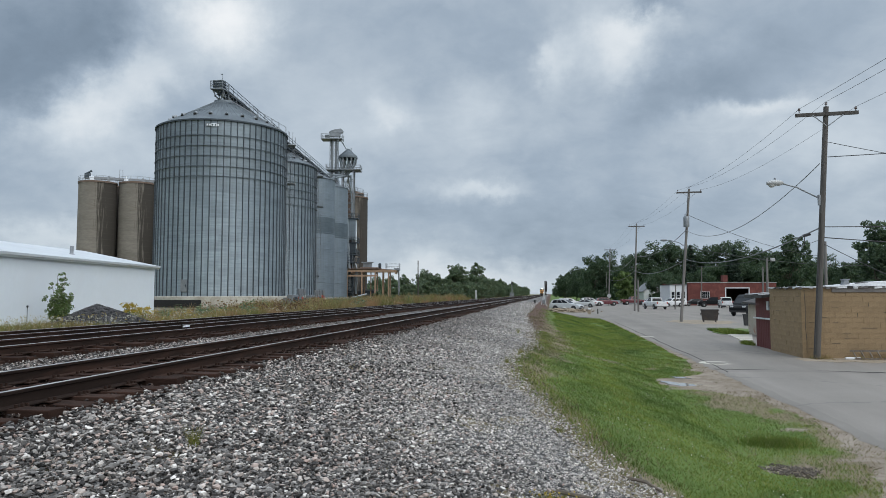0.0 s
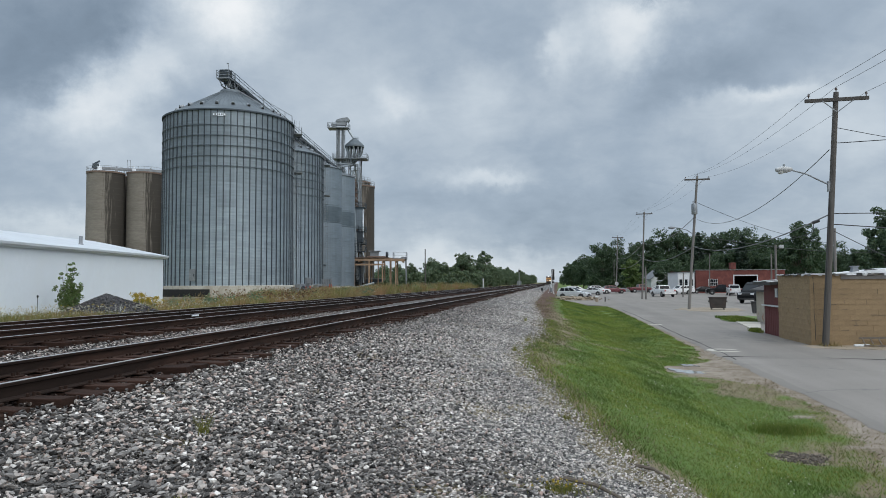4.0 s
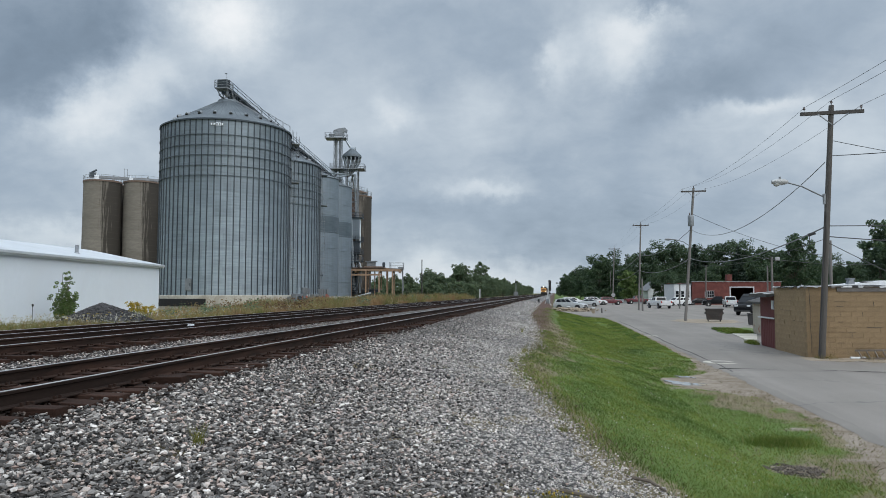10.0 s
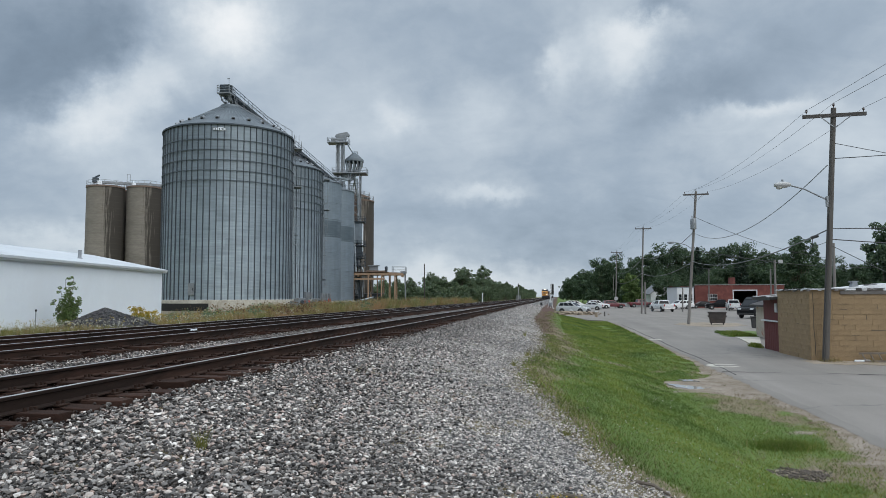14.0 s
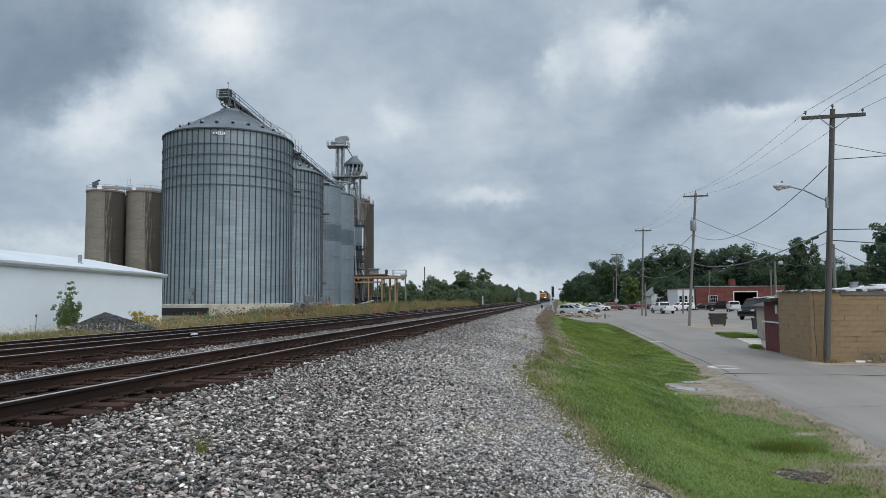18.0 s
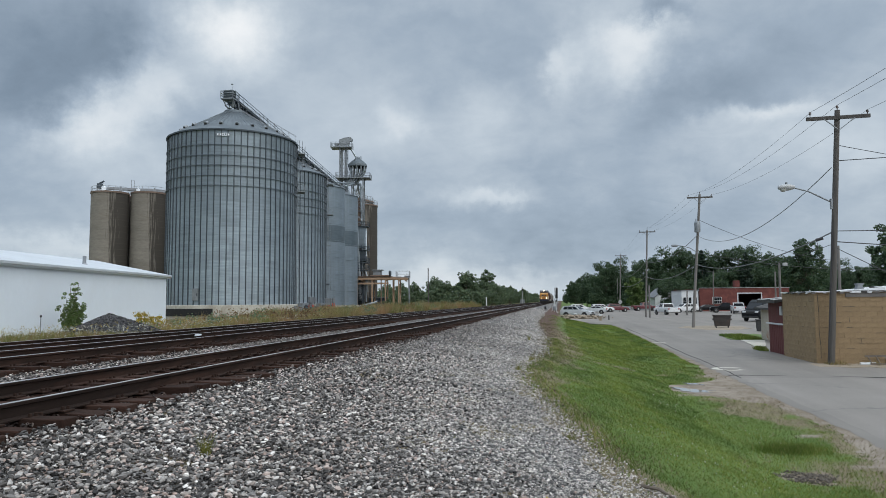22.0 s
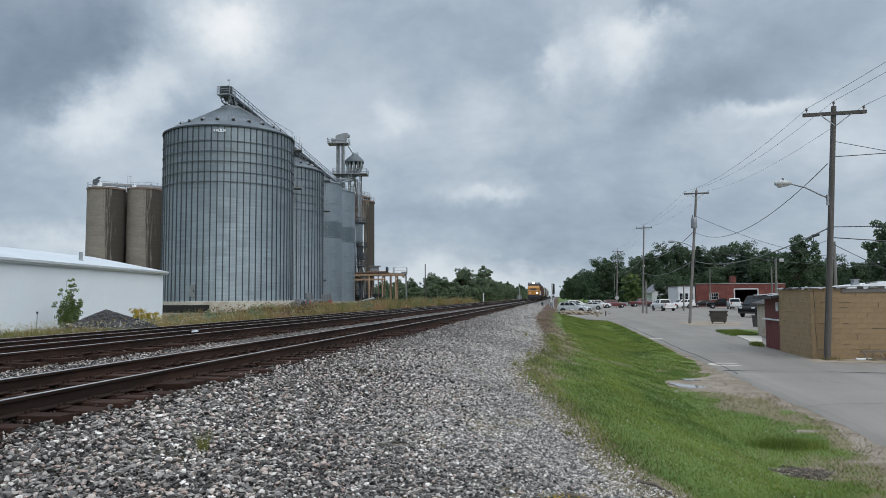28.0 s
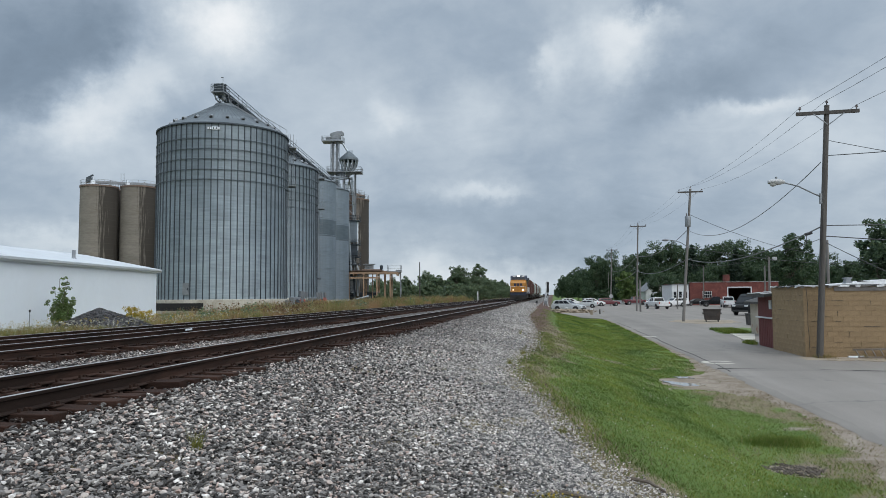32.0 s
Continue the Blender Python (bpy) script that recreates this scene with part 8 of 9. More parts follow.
    for k in range(40):
        yy = 200 + 13 * k
        put((bramble, hedge[1])[k % 2], -25.5 - RNG.uniform(0, 4), yy, RNG.uniform(0.75, 1.05) if k % 2 == 0 else RNG.uniform(0.55, 0.75), label="dark green thicket beside the tracks")
    for k in range(8):
        put(bramble, -25.0 + RNG.normal(0, 1), 192 + k * 12, RNG.uniform(0.75, 1.05), label="dense dark green shrub beside the tracks")
    put(bramble, -37.5, 148, 0.55, label="dense dark green shrub beside the loading canopy")
    put(bramble, -34.5, 156, 0.5, label="dense dark green shrub beside the loading canopy")


plant_trees()


def sapling():
    """The young bush before the white building."""
    t = thing("sapling", "young leafy bush with upright shoots before the white wall", "bush", pose(-23.7, 30.7, -0.68) @ Matrix.Diagonal((1.08, 1.08, 0.98, 1)))
    g = G()
    cen, rad = [], []
    tall = ((0.42, 2.75), (-0.30, 2.70), (0.30, 2.45), (-0.55, 2.25), (0.10, 2.1), (0.72, 1.75), (-0.72, 1.6), (0.85, 1.15), (-0.85, 0.95))
    for k in range(26):
        a = RNG.uniform(0, 2 * math.pi)
        out, h = tall[k] if k < len(tall) else (RNG.uniform(-0.7, 0.7), RNG.uniform(0.8, 1.9))
        q = Vector((out * 0.72, RNG.normal(0, 0.25), h))
        g.tube((q.x * 0.1, 0, 0), q * 0.5 + Vector((0, 0, 0.12)), 0.022, 5, 0.014)
        g.tube(q * 0.5 + Vector((0, 0, 0.12)), q, 0.014, 5, 0.005)
        for s in np.linspace(0.22, 1.0, 9):
            p = q * s + Vector((RNG.normal(0, 0.09), RNG.normal(0, 0.09), 0.1 * (1 - s)))
            cen.append(tuple(p))
            rad.append(0.17 * (1.25 - 0.75 * s))
    v, f = leaf_cloud(np.array(cen), np.array(rad) * 1.1, 34, 0.07)
    part("stem", g, BARK, t)
    part("foliage", soup("foliage", v, f, [LEAF_PALE]), None, t)


sapling()

WHITE_PETAL = island_colours("white_flower", [(0.0, (0.5, 0.5, 0.38)), (1.0, (0.72, 0.71, 0.62))], bump=0)
YELLOW_PETAL = island_colours("yellow_flower", [(0.0, (0.42, 0.30, 0.03)), (1.0, (0.62, 0.48, 0.08))], bump=0)


def build_grass():
    # lawn on the slope: shorter and thinner where the soil is bare or dry
    n = 640000
    y = 5.5 + 84 * RNG.random(n) ** 2.3
    x = RNG.uniform(-1.2, 5.4, n)
    dens = np.clip(1 - 1.25 * bare_soil(x, y), 0.0, 1) * np.clip(1.08 - 1.05 * dry_toe(x, y), 0.03, 1)
    dens *= (x > edge(y) - 0.05) * np.where((y > 33) & (x < 0.25 + 0.3 * ripple(x, y)), 0.06, 1.0)
    keep = RNG.random(n) < dens
    x, y = x[keep], y[keep]
    lush = 0.5 + 0.5 * np.sin(x * 1.3 + 0.8 * np.sin(y * 0.35)) * np.sin(y * 0.45 + 0.6)
    h = RNG.uniform(0.014, 0.034, len(x)) * (1 + 0.012 * y) * (0.8 + 0.6 * lush)
    z = gzs(x) * (1 - flat_lot(x, y)) - 1.47 * flat_lot(x, y) - 0.035 + lumps(x, y, 0.8, 0.018)
    me = blades("lawn_grass", np.stack([x, y, z], 1), h, RNG.uniform(0.005, 0.010, len(x)) * (1 + 0.05 * y), 0.7, [BLADE])
    tagged(new("lawn_grass", me), "short mown green grass on the slope", "grass", kind="stuff")
    # straw left in the thin turf along the stones and the verge
    n = 90000
    y = 6 + 50 * RNG.random(n) ** 1.6
    x = RNG.uniform(-1.6, 5.2, n)
    want = np.clip(dry_toe(x, y) * 0.8, 0, 1) * (x > edge(y) - 0.25) + 0.25 * (bare_soil(x, y) > 0.15) * (bare_soil(x, y) < 0.75)
    keep = RNG.random(n) < want * 0.6
    x, y = x[keep], y[keep]
    me = blades("straw", np.stack([x, y, gzs(x) - 0.03], 1), RNG.uniform(0.015, 0.06, len(x)), RNG.uniform(0.006, 0.012, len(x)) * (1 + 0.05 * y), 1.3, [DRY])
    tagged(new("straw", me), "dry straw-coloured grass in the thin turf", "grass", kind="stuff")
    n = 900
    x, y = np.concatenate([RNG.uniform(10.5, 12.0, 7800), RNG.normal(9.5, 0.1, 1200)]), np.concatenate([RNG.uniform(45.3, 50, 7800), RNG.normal(36.2, 0.35, 1200)])
    me = blades("shed_lawn", np.stack([x, y, np.full(9000, -1.43)], 1), RNG.uniform(0.04, 0.22, 9000), np.full(9000, 0.03), 0.5, [BLADE])
    tagged(new("shed_lawn", me), "uncut grass beside the pale shed", "grass", kind="stuff")
    x, y = RNG.uniform(-0.4, 4.0, n), 6 + 26 * RNG.random(n) ** 1.6
    k = (x > edge(y) + 0.3) & (np.sin(x * 1.9 + y) > 0.2)
    v, f = leaf_cloud(np.stack([x, y, gzs(x) + 0.03], 1)[k], np.full(k.sum(), 0.008), 3, 0.016)
    tagged(new("clover_flowers", soup("clover_flowers", v, f, [WHITE_PETAL])), "tiny white clover flowers in the lawn", "flowers", kind="stuff")
    # a thick tuft and ragged grass along the ballast's toe
    n = 5200
    x = np.concatenate([RNG.normal(3.72, 0.20, n), edge(t := RNG.uniform(6, 34, 9000)) + RNG.normal(0.25, 0.22, 9000)])
    y = np.concatenate([RNG.normal(12.65, 0.14, n), t])
    me = blades("tall_grass", np.stack([x, y, gzs(x) - 0.03], 1), np.concatenate([RNG.uniform(0.05, 0.13, n), RNG.uniform(0.02, 0.09, 9000)]), np.full(len(x), 0.014), 0.5, [BLADE])
    tagged(new("tall_grass", me), "ragged tufts of longer green grass", "grass", kind="stuff")
    # dry stalks on the ballast's edge
    n = 9000
    y = RNG.uniform(9, 80, n)
    x = edge(y) + RNG.normal(0.2, 0.2 + 0.010 * y, n)
    k = RNG.random(n) < (0.35 + 0.65 * (np.sin(y * 0.9) > 0.1)) * np.where(y > 33, 0.35, 1.0)
    me = blades("dry_grass", np.stack([x, y, gzs(x)], 1)[k], RNG.uniform(0.02, 0.09, k.sum()), 0.008 + 0.0005 * y[k], 1.1, [DRY])
    tagged(new("dry_grass", me), "dry brown grass along the edge of the stones", "grass", kind="stuff")
    # weeds of the grain yard
    n = 150000
    y = 12 + 150 * RNG.random(n) ** 1.3
    x = -18.7 - RNG.uniform(0, 1, n) ** 1.6 * (6 + 0.14 * y)
    h = RNG.uniform(0.2, 0.85, n) * (0.7 + 1.35 * np.clip((y - 35) / 45, 0, 1)) * (0.75 + 0.35 * np.sin(x * 0.9) * np.sin(y * 0.35))
    me = blades("yard_weeds", np.stack([x, y, gzs(x) - 0.03], 1), h, RNG.uniform(0.015, 0.04, n) * (1 + y * 0.012), 0.35, [WEED])
    tagged(new("yard_weeds", me), "tall weeds and drying grass beside the siding", "weeds", kind="stuff")
    # low bushy weeds in clumps, some turned brown
    for name, mat, n, lab in (("yard_bushes", LEAF_HAZY, 330, "low bushy green weeds in the yard"), ("brown_weeds", BROWN_LEAF, 300, "rusty brown seeded weeds in the yard")):
        y = 42 + 120 * RNG.random(n)
        x = -18.9 - RNG.random(n) ** 1.3 * (4 + 0.10 * y)
        k = (np.sin(y * 0.21 + (0 if mat is LEAF_HAZY else 2.4)) + 0.6 * np.sin(x * 0.7 + y * 0.09)) > -0.1
        x, y = x[k], y[k]
        r = RNG.uniform(0.25, 0.65, len(x)) * (0.7 + y / 220)
        v, f = leaf_cloud(np.stack([x, y, gzs(x) + r * 1.0], 1), r, 90, 0.13, 1.25)
        tagged(new(name, soup(name, v, f, [mat])), lab, "weeds", kind="stuff")
    n = 4800
    y = 16 + 90 * RNG.random(n) ** 1.5
    x = -18.7 - RNG.uniform(0, 1, n) ** 1.3 * (4 + 0.12 * y)
    cl = (np.sin(x * 1.3 + y * 0.31) + np.sin(y * 0.73)) > -0.3
    x, y = x[cl], y[cl]
    v, f = leaf_cloud(np.stack([x, y, gzs(x) + RNG.uniform(0.2, 0.6, len(x))], 1), np.full(len(x), 0.06), 4, 0.043)
    tagged(new("white_flowers", soup("white_flowers", v, f, [WHITE_PETAL])), "small white wild flowers among the weeds", "flowers", kind="stuff")
    n = 1500
    y = 16 + 80 * RNG.random(n) ** 1.4
    x = -18.7 - RNG.uniform(0, 1, n) ** 1.3 * (4 + 0.12 * y)
    v, f = leaf_cloud(np.stack([x, y, gzs(x) + RNG.uniform(0.2, 0.7, n)], 1), np.full(n, 0.05), 4, 0.036)
    tagged(new("yellow_flowers", soup("yellow_flowers", v, f, [YELLOW_PETAL])), "small yellow wild flowers among the weeds", "flowers", kind="stuff")
    for cx, cy, sc in ((-22.0, 34.0, 1.0), (-21.7, 34.5, 0.85)):
        gr = thing("goldenrod", "yellow flowering goldenrod clump beside the stone pile", "wild flower", pose(cx, cy, gz(cx, cy)))
        c = []
        for k in range(16):
            q = Vector((RNG.normal(0, 0.28), RNG.normal(0, 0.28), RNG.uniform(0.65, 1.05) * sc))
            part("stem", G().tube((q.x * 0.3, q.y * 0.3, 0), q, 0.012, 4), LEAF_PALE, gr)
            c += [tuple(q + Vector((RNG.normal(0, 0.07), RNG.normal(0, 0.07), RNG.normal(0, 0.05)))) for _ in range(5)]
        v, f = leaf_cloud(np.array(c), np.full(len(c), 0.08), 16, 0.05)
        part("blossom", soup("blossom", v, f, [YELLOW_PETAL]), None, gr)
    yw = thing("flowering_weed", "low weed with small yellow flowers between the stones", "weed", pose(-0.02, 6.45, gz(-0.02, 6.45)))
    n = 260
    p = np.stack([RNG.normal(0, 0.13, n), RNG.normal(0, 0.07, n), np.zeros(n)], 1)
    part("leaf_tuft", blades("leaf_tuft", p, RNG.uniform(0.03, 0.10, n), np.full(n, 0.012), 0.6, [WEED_LEAF]), None, yw)
    p = np.stack([RNG.normal(0, 0.12, 40), RNG.normal(0, 0.06, 40), RNG.uniform(0.05, 0.11, 40)], 1)
    v, f = leaf_cloud(p, np.full(40, 0.008), 6, 0.014)
    part("blossom", soup("blossom", v, f, [YELLOW_PETAL]), None, yw)
    # weeds in the ballast
    for cx, cy, hh in ((-3.42, 6.35, 0.26), (-0.62, 5.6, 0.10), (-2.6, 4.5, 0.12), (0.1, 9.8, 0.12), (-1.1, 17.5, 0.2), (-0.9, 20.5, 0.25), (-1.4, 30, 0.3)):
        wd = thing("weed", "small yellow-green weed growing between the stones", "weed", pose(cx, cy, gz(cx, cy) + 0.01), "weeds in the stones")
        n = 60
        p = np.stack([RNG.normal(0, 0.03, n), RNG.normal(0, 0.03, n), np.zeros(n)], 1)
        part("leaf_tuft", blades("leaf_tuft", p, RNG.uniform(0.4, 1.0, n) * hh, np.full(n, 0.008), 0.45, [WEED_LEAF]), None, wd)


build_grass()


def stone_pile():
    t = thing("gravel_pile", "pile of dark grey gravel in the weeds", "gravel pile", pose(-21.6, 30.6, -0.66) @ Matrix.Diagonal((1.36, 1.3, 1.08, 1)))
    PILE = island_colours("dark_gravel", [(0.0, (0.04, 0.04, 0.043)), (0.6, (0.085, 0.085, 0.09)), (1.0, (0.17, 0.165, 0.165))])
    n = 5200
    a, r = RNG.uniform(0, 2 * np.pi, n), np.sqrt(RNG.random(n)) * 2.1
    top = lambda r, a: 1.12 * np.clip(1 - r / (2.05 + 0.25 * np.sin(3 * a)), 0, 1) ** 0.9
    p = np.stack([r * np.cos(a), r * np.sin(a), top(r, a)], 1)
    part("gravel", rocks("gravel", p, RNG.uniform(0.06, 0.14, n), [PILE], True), None, t)
    core = G().lathe([(2.15, -0.1), (1.4, 0.32), (0.7, 0.72), (0.15, 1.05), (0, 1.08)], 28)
    part("heap", core, PILE, t)
    n = 420
    p = np.stack([RNG.uniform(-4.2, -1.8, n), RNG.normal(-0.4, 0.5, n), np.full(n, 0.03)], 1)
    part("spill", rocks("spill", p, RNG.uniform(0.06, 0.16, n), [PILE]), None, t)
    for x, y, z, rz, ln in ((0.03, 6.75, -0.82, -28, 0.62), (0.80, 7.95, -0.98, -36, 0.42)):
        s = part("old_stick", G().tube((0, 0, 0), (ln * 0.5, 0.02, 0.03), 0.022, 7, 0.02).tube((ln * 0.5, 0.02, 0.03), (ln, -0.02, 0.0), 0.02, 7, 0.012), BARK, None, m=pose(x, y, z, 0, 8, rz))
        tagged(s, "dark weathered stick lying on the stones", "stick")


stone_pile()

# ---------------------------------------------------------------- train
YELLOW = material("locomotive_yellow", (0.44, 0.19, 0.028), (0.52, 0.24, 0.042), 0.8, 0.45, 0, 0.03, stain=(0.42, 0.25, 0.06), stain_scale=1.2, stain_at=(0.6, 0.8))
NAVY = material("locomotive_dark_blue", (0.016, 0.024, 0.05), (0.03, 0.04, 0.075), 0.8, 0.5, 0, 0.03, stain=(0.05, 0.045, 0.045), stain_scale=0.9)
BOGIE = material("grimy_black_steel", (0.02, 0.019, 0.018), (0.045, 0.04, 0.036), 2, 0.8, 0.1, 0.2)
HOPPER_GREY = material("hopper_car_grey", (0.36, 0.40, 0.39), (0.46, 0.50, 0.48), 0.5, 0.6, 0, 0.05, stain=(0.24, 0.20, 0.17), stain_scale=0.5, stain_at=(0.52, 0.72))
HOPPER_RUST = material("rusty_brown_car", (0.085, 0.036, 0.028), (0.125, 0.056, 0.043), 0.6, 0.75, 0, 0.1, stain=(0.10, 0.05, 0.04), stain_scale=0.6)
LAMP_ON = glow("lit_headlamp", (1.0, 0.88, 0.66), 9.0)
LAMP_LOW = glow("dimmer_ditch_lamp", (1.0, 0.72, 0.42), 3.0)


def bogie(parent, y, axles=3, gap=1.7, w=2.4):
    b = part("bogie", G().box((-1.12, y, 0.62), (0.18, gap * (axles - 1) + 1.3, 0.5), bevel=0.06).box((1.12, y, 0.62), (0.18, gap * (axles - 1) + 1.3, 0.5), bevel=0.06).box((0, y, 0.75), (2.2, 0.7, 0.35)), BOGIE, parent)
    for k in range(axles):
        yy = y + (k - (axles - 1) / 2) * gap
        part("wheelset", G().tube((-0.83, yy, 0.51), (-0.70, yy, 0.51), 0.51, 20).tube((0.70, yy, 0.51), (0.83, yy, 0.51), 0.51, 20).tube((-0.7, yy, 0.51), (0.7, yy, 0.51), 0.09, 8), RAIL_SIDE, b)


def locomotive(y):
    """Six-axle diesel locomotive, nose towards -y."""
    t = thing("locomotive", "yellow and dark blue diesel locomotive with lit headlamps", "locomotive", pose(-6.46, y, 0))
    part("frame", G().box((0, 10.6, 1.35), (3.0, 20.6, 0.35), bevel=0.05), NAVY, t)
    part("pilot", G().prism([(-1.45, 0.94), (1.45, 0.94), (1.42, 0.35), (0.9, 0.12), (-0.9, 0.12), (-1.45, 0.35)], "y", 0.02, 0.42), BOGIE, t, "black snow plough pilot")
    part("front_plate", G().box((0, 0.22, 1.25), (2.9, 0.34, 0.62), bevel=0.04), NAVY, t)
    part("anticlimber", G().box((0, 0.2, 1.62), (2.9, 0.5, 0.2), bevel=0.05), YELLOW, t)
    part("coupler", G().box((0, -0.15, 0.85), (0.35, 0.8, 0.35), bevel=0.08), BOGIE, t)
    # low wide nose
    n = G().prism([(0.55, 1.55), (0.60, 3.25), (0.85, 3.62), (2.3, 3.75), (2.3, 1.55)], "x", -1.44, 1.44)
    nose = part("nose", n, YELLOW, t)
    for s in (-1, 1):
        part("chamfer", G().prism([(s * 1.44, 0.8), (s * 1.53, 1.2), (s * 1.53, 2.3), (s * 1.44, 2.3)], "z", 1.55, 3.55), YELLOW, nose)
    part("nose_door", G().box((0.55, 0.56, 2.35), (0.6, 0.06, 1.35), bevel=0.02), YELLOW, nose)
    for k, dx in enumerate((-0.55, 0.0, 0.55)):
        part("letter_bar", G().box((dx, 0.55, 2.95), (0.46, 0.06, 0.46), bevel=0.03), NAVY, nose)
    cab = part("cab", G().prism([(2.3, 1.55), (2.3, 3.6), (2.62, 4.4), (3.0, 4.72), (5.2, 4.78), (5.2, 1.55)], "x", -1.52, 1.52), NAVY, t)
    part("cab_face", G().box((0, 2.27, 3.72), (2.96, 0.06, 0.34), bevel=0.02), YELLOW, cab)
    for x in (-0.95, -0.32, 0.32, 0.95):
        part("windscreen", G().add([(x - 0.28, 2.32, 3.90), (x + 0.28, 2.32, 3.90), (x + 0.28, 2.50, 4.34), (x - 0.28, 2.50, 4.34), (x - 0.28, 2.44, 3.90), (x + 0.28, 2.44, 3.90), (x + 0.28, 2.62, 4.34), (x - 0.28, 2.62, 4.34)], [(0, 1, 2, 3), (7, 6, 5, 4), (0, 4, 5, 1), (1, 5, 6, 2), (2, 6, 7, 3), (3, 7, 4, 0)]), GLASS, cab)
    part("number_board", G().box((-0.85, 2.66, 4.56), (0.5, 0.14, 0.18)).box((0.85, 2.66, 4.56), (0.5, 0.14, 0.18)), WHITE_WALL, cab)
    for s in (-1, 1):
        part("side_window", G().box((s * 1.53, 3.8, 3.7), (0.05, 1.3, 0.7)), GLASS, cab)
        part("yellow_flash", G().box((s * 1.535, 3.75, 2.4), (0.03, 2.6, 1.3)), YELLOW, cab)
        part("letter_bar", G().box((s * 1.15, 10.6, 3.0), (0.06, 2.6, 0.6)), YELLOW, t)
    part("hood", G().box((0, 12.4, 3.0), (2.25, 14.4, 2.9), bevel=0.15), NAVY, t)
    part("radiator_flare", G().prism([(-1.15, 3.7), (1.15, 3.7), (1.5, 4.2), (1.5, 4.55), (-1.5, 4.55), (-1.5, 4.2)], "y", 14.6, 19.4), NAVY, t)
    part("dynamic_brake", G().box((0, 10, 4.5), (2.0, 3.0, 0.4), bevel=0.08), BOGIE, t)
    for k in range(3):
        part("roof_fan", G().tube((0, 15.4 + k * 1.5, 4.55), (0, 15.4 + k * 1.5, 4.7), 0.65, 16), BOGIE, t)
    part("horn", G().tube((0.3, 3.4, 4.6), (0.3, 2.9, 4.78), 0.06, 8).tube((0.5, 3.4, 4.6), (0.5, 2.9, 4.74), 0.06, 8), STEEL, t)
    hl = part("headlight_housing", G().box((0, 2.60, 4.60), (0.62, 0.3, 0.34), bevel=0.05), NAVY, t)
    for x in (-0.14, 0.14):
        part("headlamp", G().tube((x, 2.45, 4.60), (x, 2.40, 4.60), 0.12, 14), LAMP_ON, hl)
    for x in (-0.92, 0.92):
        dl = part("ditch_light_housing", G().box((x, 0.24, 1.95), (0.34, 0.3, 0.36), bevel=0.05), NAVY, t)
        part("ditch_lamp", G().tube((x, 0.09, 1.95), (x, 0.04, 1.95), 0.16 if x > 0 else 0.12, 14), LAMP_ON if x > 0 else LAMP_LOW, dl)
    for s in (-1, 1):
        r = G()
        for yy in (0.25, 0.9):
            r.tube((s * 1.42, yy, 1.5), (s * 1.42, yy, 2.65), 0.03, 6)
        r.tube((s * 1.42, 0.25, 2.65), (s * 1.42, 0.9, 2.65), 0.03, 6).tube((s * 1.42, 0.25, 2.65), (s * 0.3, 0.2, 2.55), 0.025, 6)
        for yy in np.arange(5.6, 19.6, 1.75):
            r.tube((s * 1.45, yy, 1.5), (s * 1.45, yy, 2.6), 0.025, 5)
        r.tube((s * 1.45, 5.4, 2.6), (s * 1.45, 19.8, 2.6), 0.025, 5)
        part("handrail", r, WHITE_WALL, t)
        st = G()
        for k in range(4):
            st.box((s * 1.36, 0.75 + 0.02 * k, 0.42 + k * 0.3), (0.3, 0.62, 0.05))
        part("steps", st, BOGIE, t)
    part("fuel_tank", G().box((0, 10.4, 0.75), (2.6, 4.6, 0.95), bevel=0.25), BOGIE, t)
    bogie(t, 4.2)
    bogie(t, 16.6)
    return t


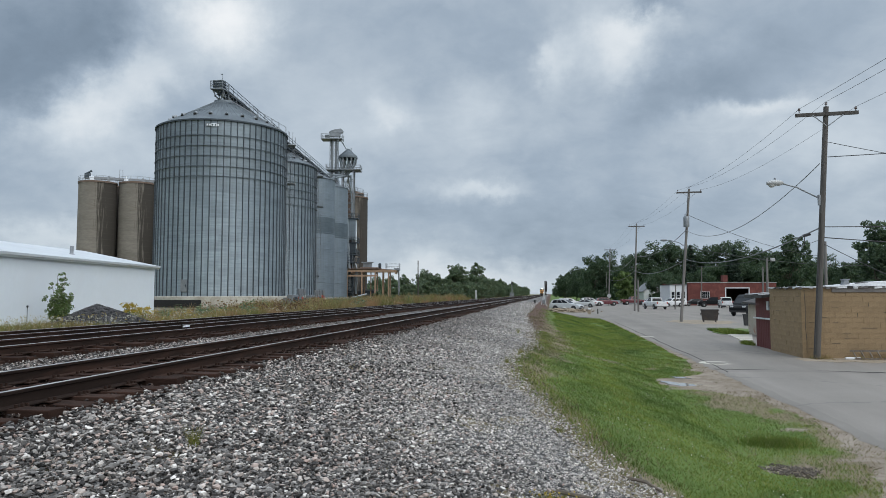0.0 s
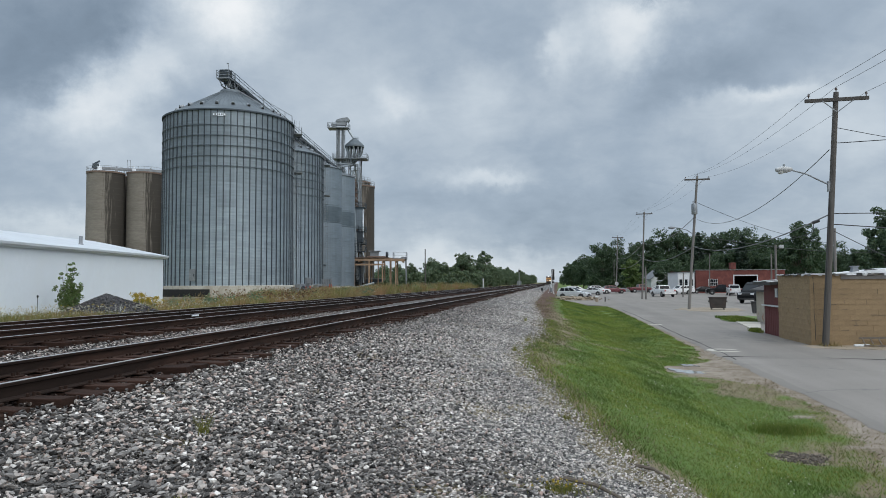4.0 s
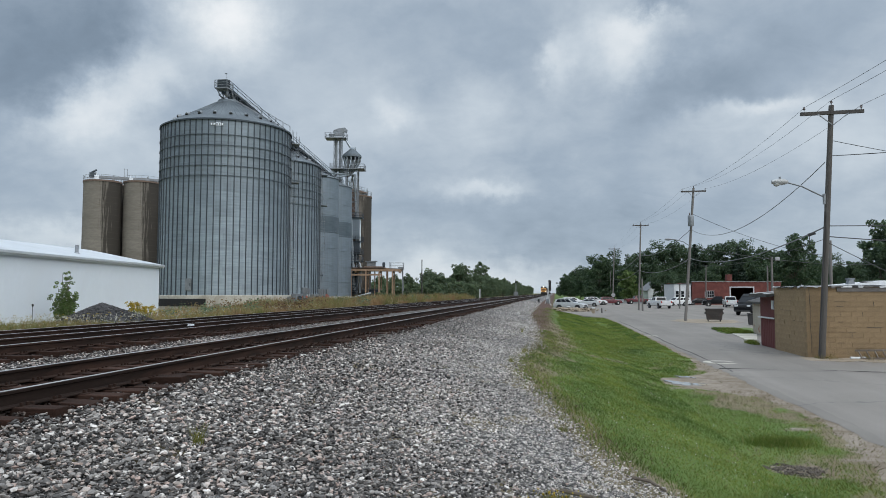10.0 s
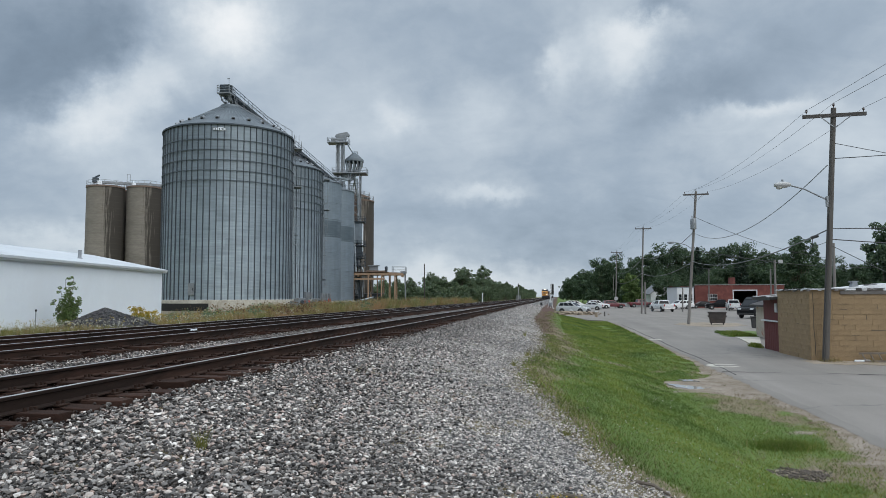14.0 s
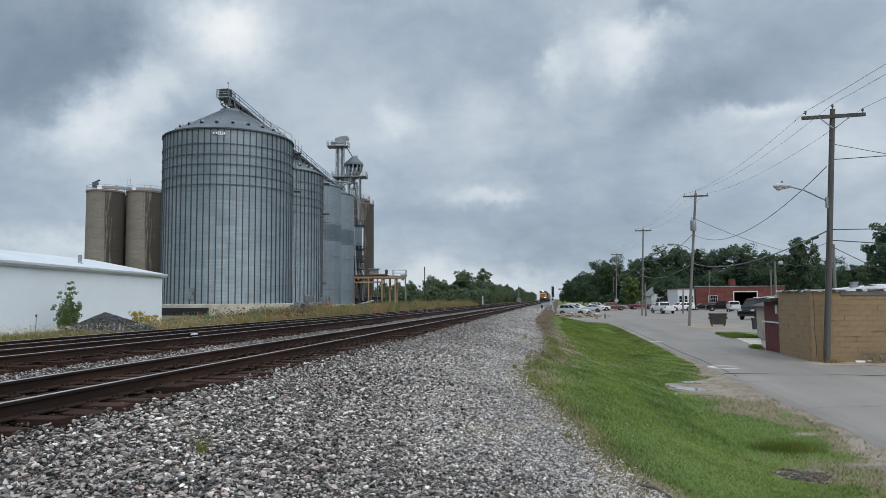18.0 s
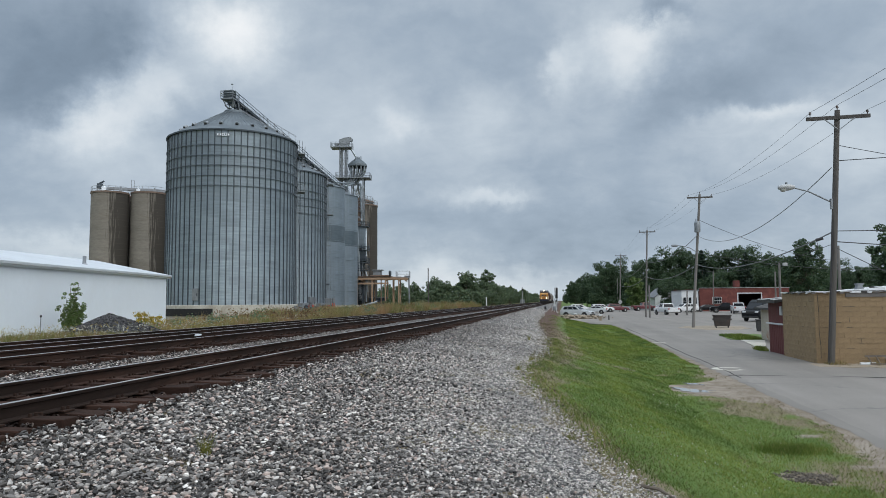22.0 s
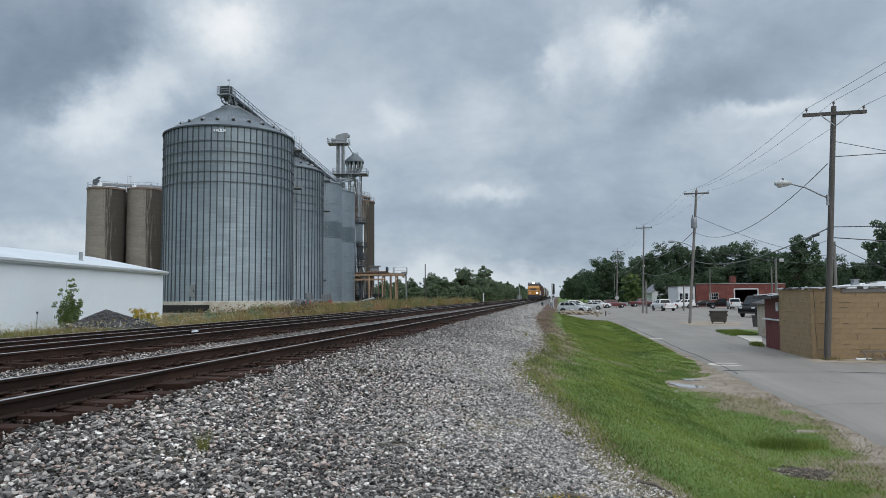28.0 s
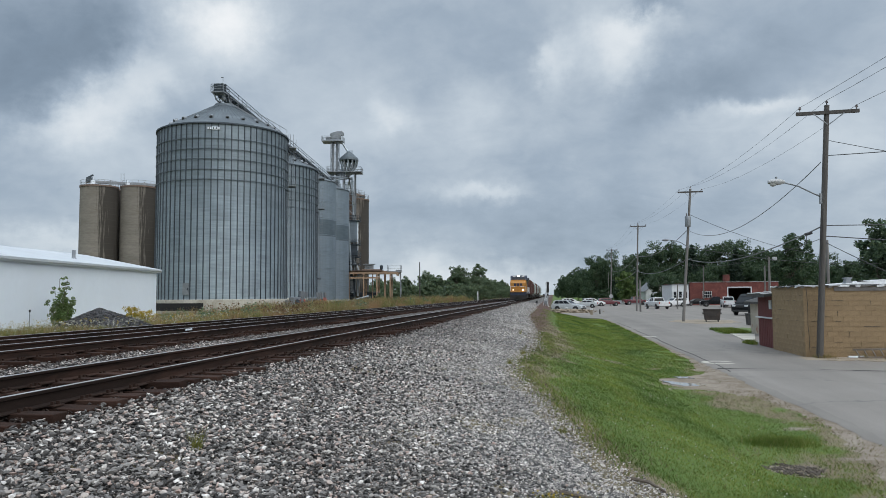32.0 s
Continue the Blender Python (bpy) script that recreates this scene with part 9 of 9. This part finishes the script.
def hopper(y, mat, label, length=17.6, height=4.6):
    t = thing("hopper_car", label, "railway wagon", pose(-6.46, y, 0), "wagons of the train")
    body = [(-1.35, 1.25), (-1.55, 1.7), (-1.58, 3.6), (-1.2, height - 0.15), (-0.5, height), (0.5, height), (1.2, height - 0.15), (1.58, 3.6), (1.55, 1.7), (1.35, 1.25)]
    part("body", G().prism(body, "y", 1.6, length - 1.6), mat, t)
    part("sill", G().box((0, length / 2, 1.15), (0.6, length - 0.4, 0.35)), BOGIE, t)
    for k in range(3):
        c = 4.2 + k * (length - 8.4) / 2
        part("outlet_gate", G().prism([(-1.2, 1.25), (1.2, 1.25), (0.5, 0.45), (-0.5, 0.45)], "y", c - 1.5, c + 1.5), mat, t)
    for s in (-1, 1):
        for k in range(9):
            part("rib", G().box((s * 1.6, 2.0 + k * (length - 4) / 8, 2.6), (0.1, 0.12, 2.0)), mat, t)
    part("hatch", G().box((0, length / 2, height + 0.08), (0.7, length - 4.5, 0.16)), mat, t)
    for e, sg in ((0.9, 1), (length - 0.9, -1)):
        part("end_platform", G().box((0, e, 1.35), (2.9, 1.5, 0.1)).box((-0.9, e + sg * 0.2, 2.3), (0.08, 0.08, 1.9)).box((0.9, e + sg * 0.2, 2.3), (0.08, 0.08, 1.9)), mat, t)
        part("ladder", G().beam((1.2, e - sg * 0.6, 0.8), (1.2, e - sg * 0.6, 4.3), 0.05, 0.05).beam((0.8, e - sg * 0.6, 0.8), (0.8, e - sg * 0.6, 4.3), 0.05, 0.05), mat, t)
    bogie(t, 1.9, 2, 1.78)
    bogie(t, length - 1.9, 2, 1.78)
    return t


def boxcar(y, mat, label, length=15.6):
    t = thing("box_car", label, "railway wagon", pose(-6.46, y, 0), "wagons of the train")
    part("body", G().box((0, length / 2, 2.75), (3.0, length - 0.8, 3.2), bevel=0.04), mat, t)
    part("roof", G().prism([(-1.55, 4.3), (0, 4.6), (1.55, 4.3)], "y", 0.4, length - 0.4), STEEL, t)
    for s in (-1, 1):
        part("sliding_door", G().box((s * 1.52, length / 2, 2.7), (0.08, 2.8, 2.9)), mat, t)
        for k in range(8):
            part("rib", G().box((s * 1.52, 1.1 + k * (length - 2.2) / 7, 2.7), (0.1, 0.1, 3.0)), mat, t)
    part("sill", G().box((0, length / 2, 1.05), (0.6, length, 0.3)), BOGIE, t)
    bogie(t, 2.0, 2, 1.78)
    bogie(t, length - 2.0, 2, 1.78)
    return t


TRAIN = [(0.0, locomotive(0.0))]
_y = 22.0
for _k, (_kind, _m, _l) in enumerate([("box", HOPPER_RUST, "rusty brown box car behind the locomotive")] + [("hop", HOPPER_RUST, "rusty brown covered hopper car in the train"), ("hop", HOPPER_GREY, "pale grey covered hopper car in the train"), ("box", HOPPER_RUST, "rusty brown box car in the train"), ("hop", HOPPER_GREY, "pale grey covered hopper car in the train"), ("hop", HOPPER_RUST, "rusty brown covered hopper car in the train"), ("hop", HOPPER_GREY, "pale grey covered hopper car in the train"), ("hop", HOPPER_GREY, "pale grey covered hopper car in the train")]):
    _c = boxcar(_y, _m, _l) if _kind == "box" else hopper(_y, _m, _l)
    TRAIN.append((_y, _c))
    _y += 16.4 if _kind == "box" else 18.4


def motions():
    """The train comes on along the nearer track, gathering a little speed."""
    times = [k * 2.0 for k in range(17)]
    for off, car in TRAIN:
        walk(car, [(t, pose(-6.46, 131.0 + 13.0 * (32 - t) - 0.04 * (32 - t) ** 2 + off, 0)) for t in times])


motions()
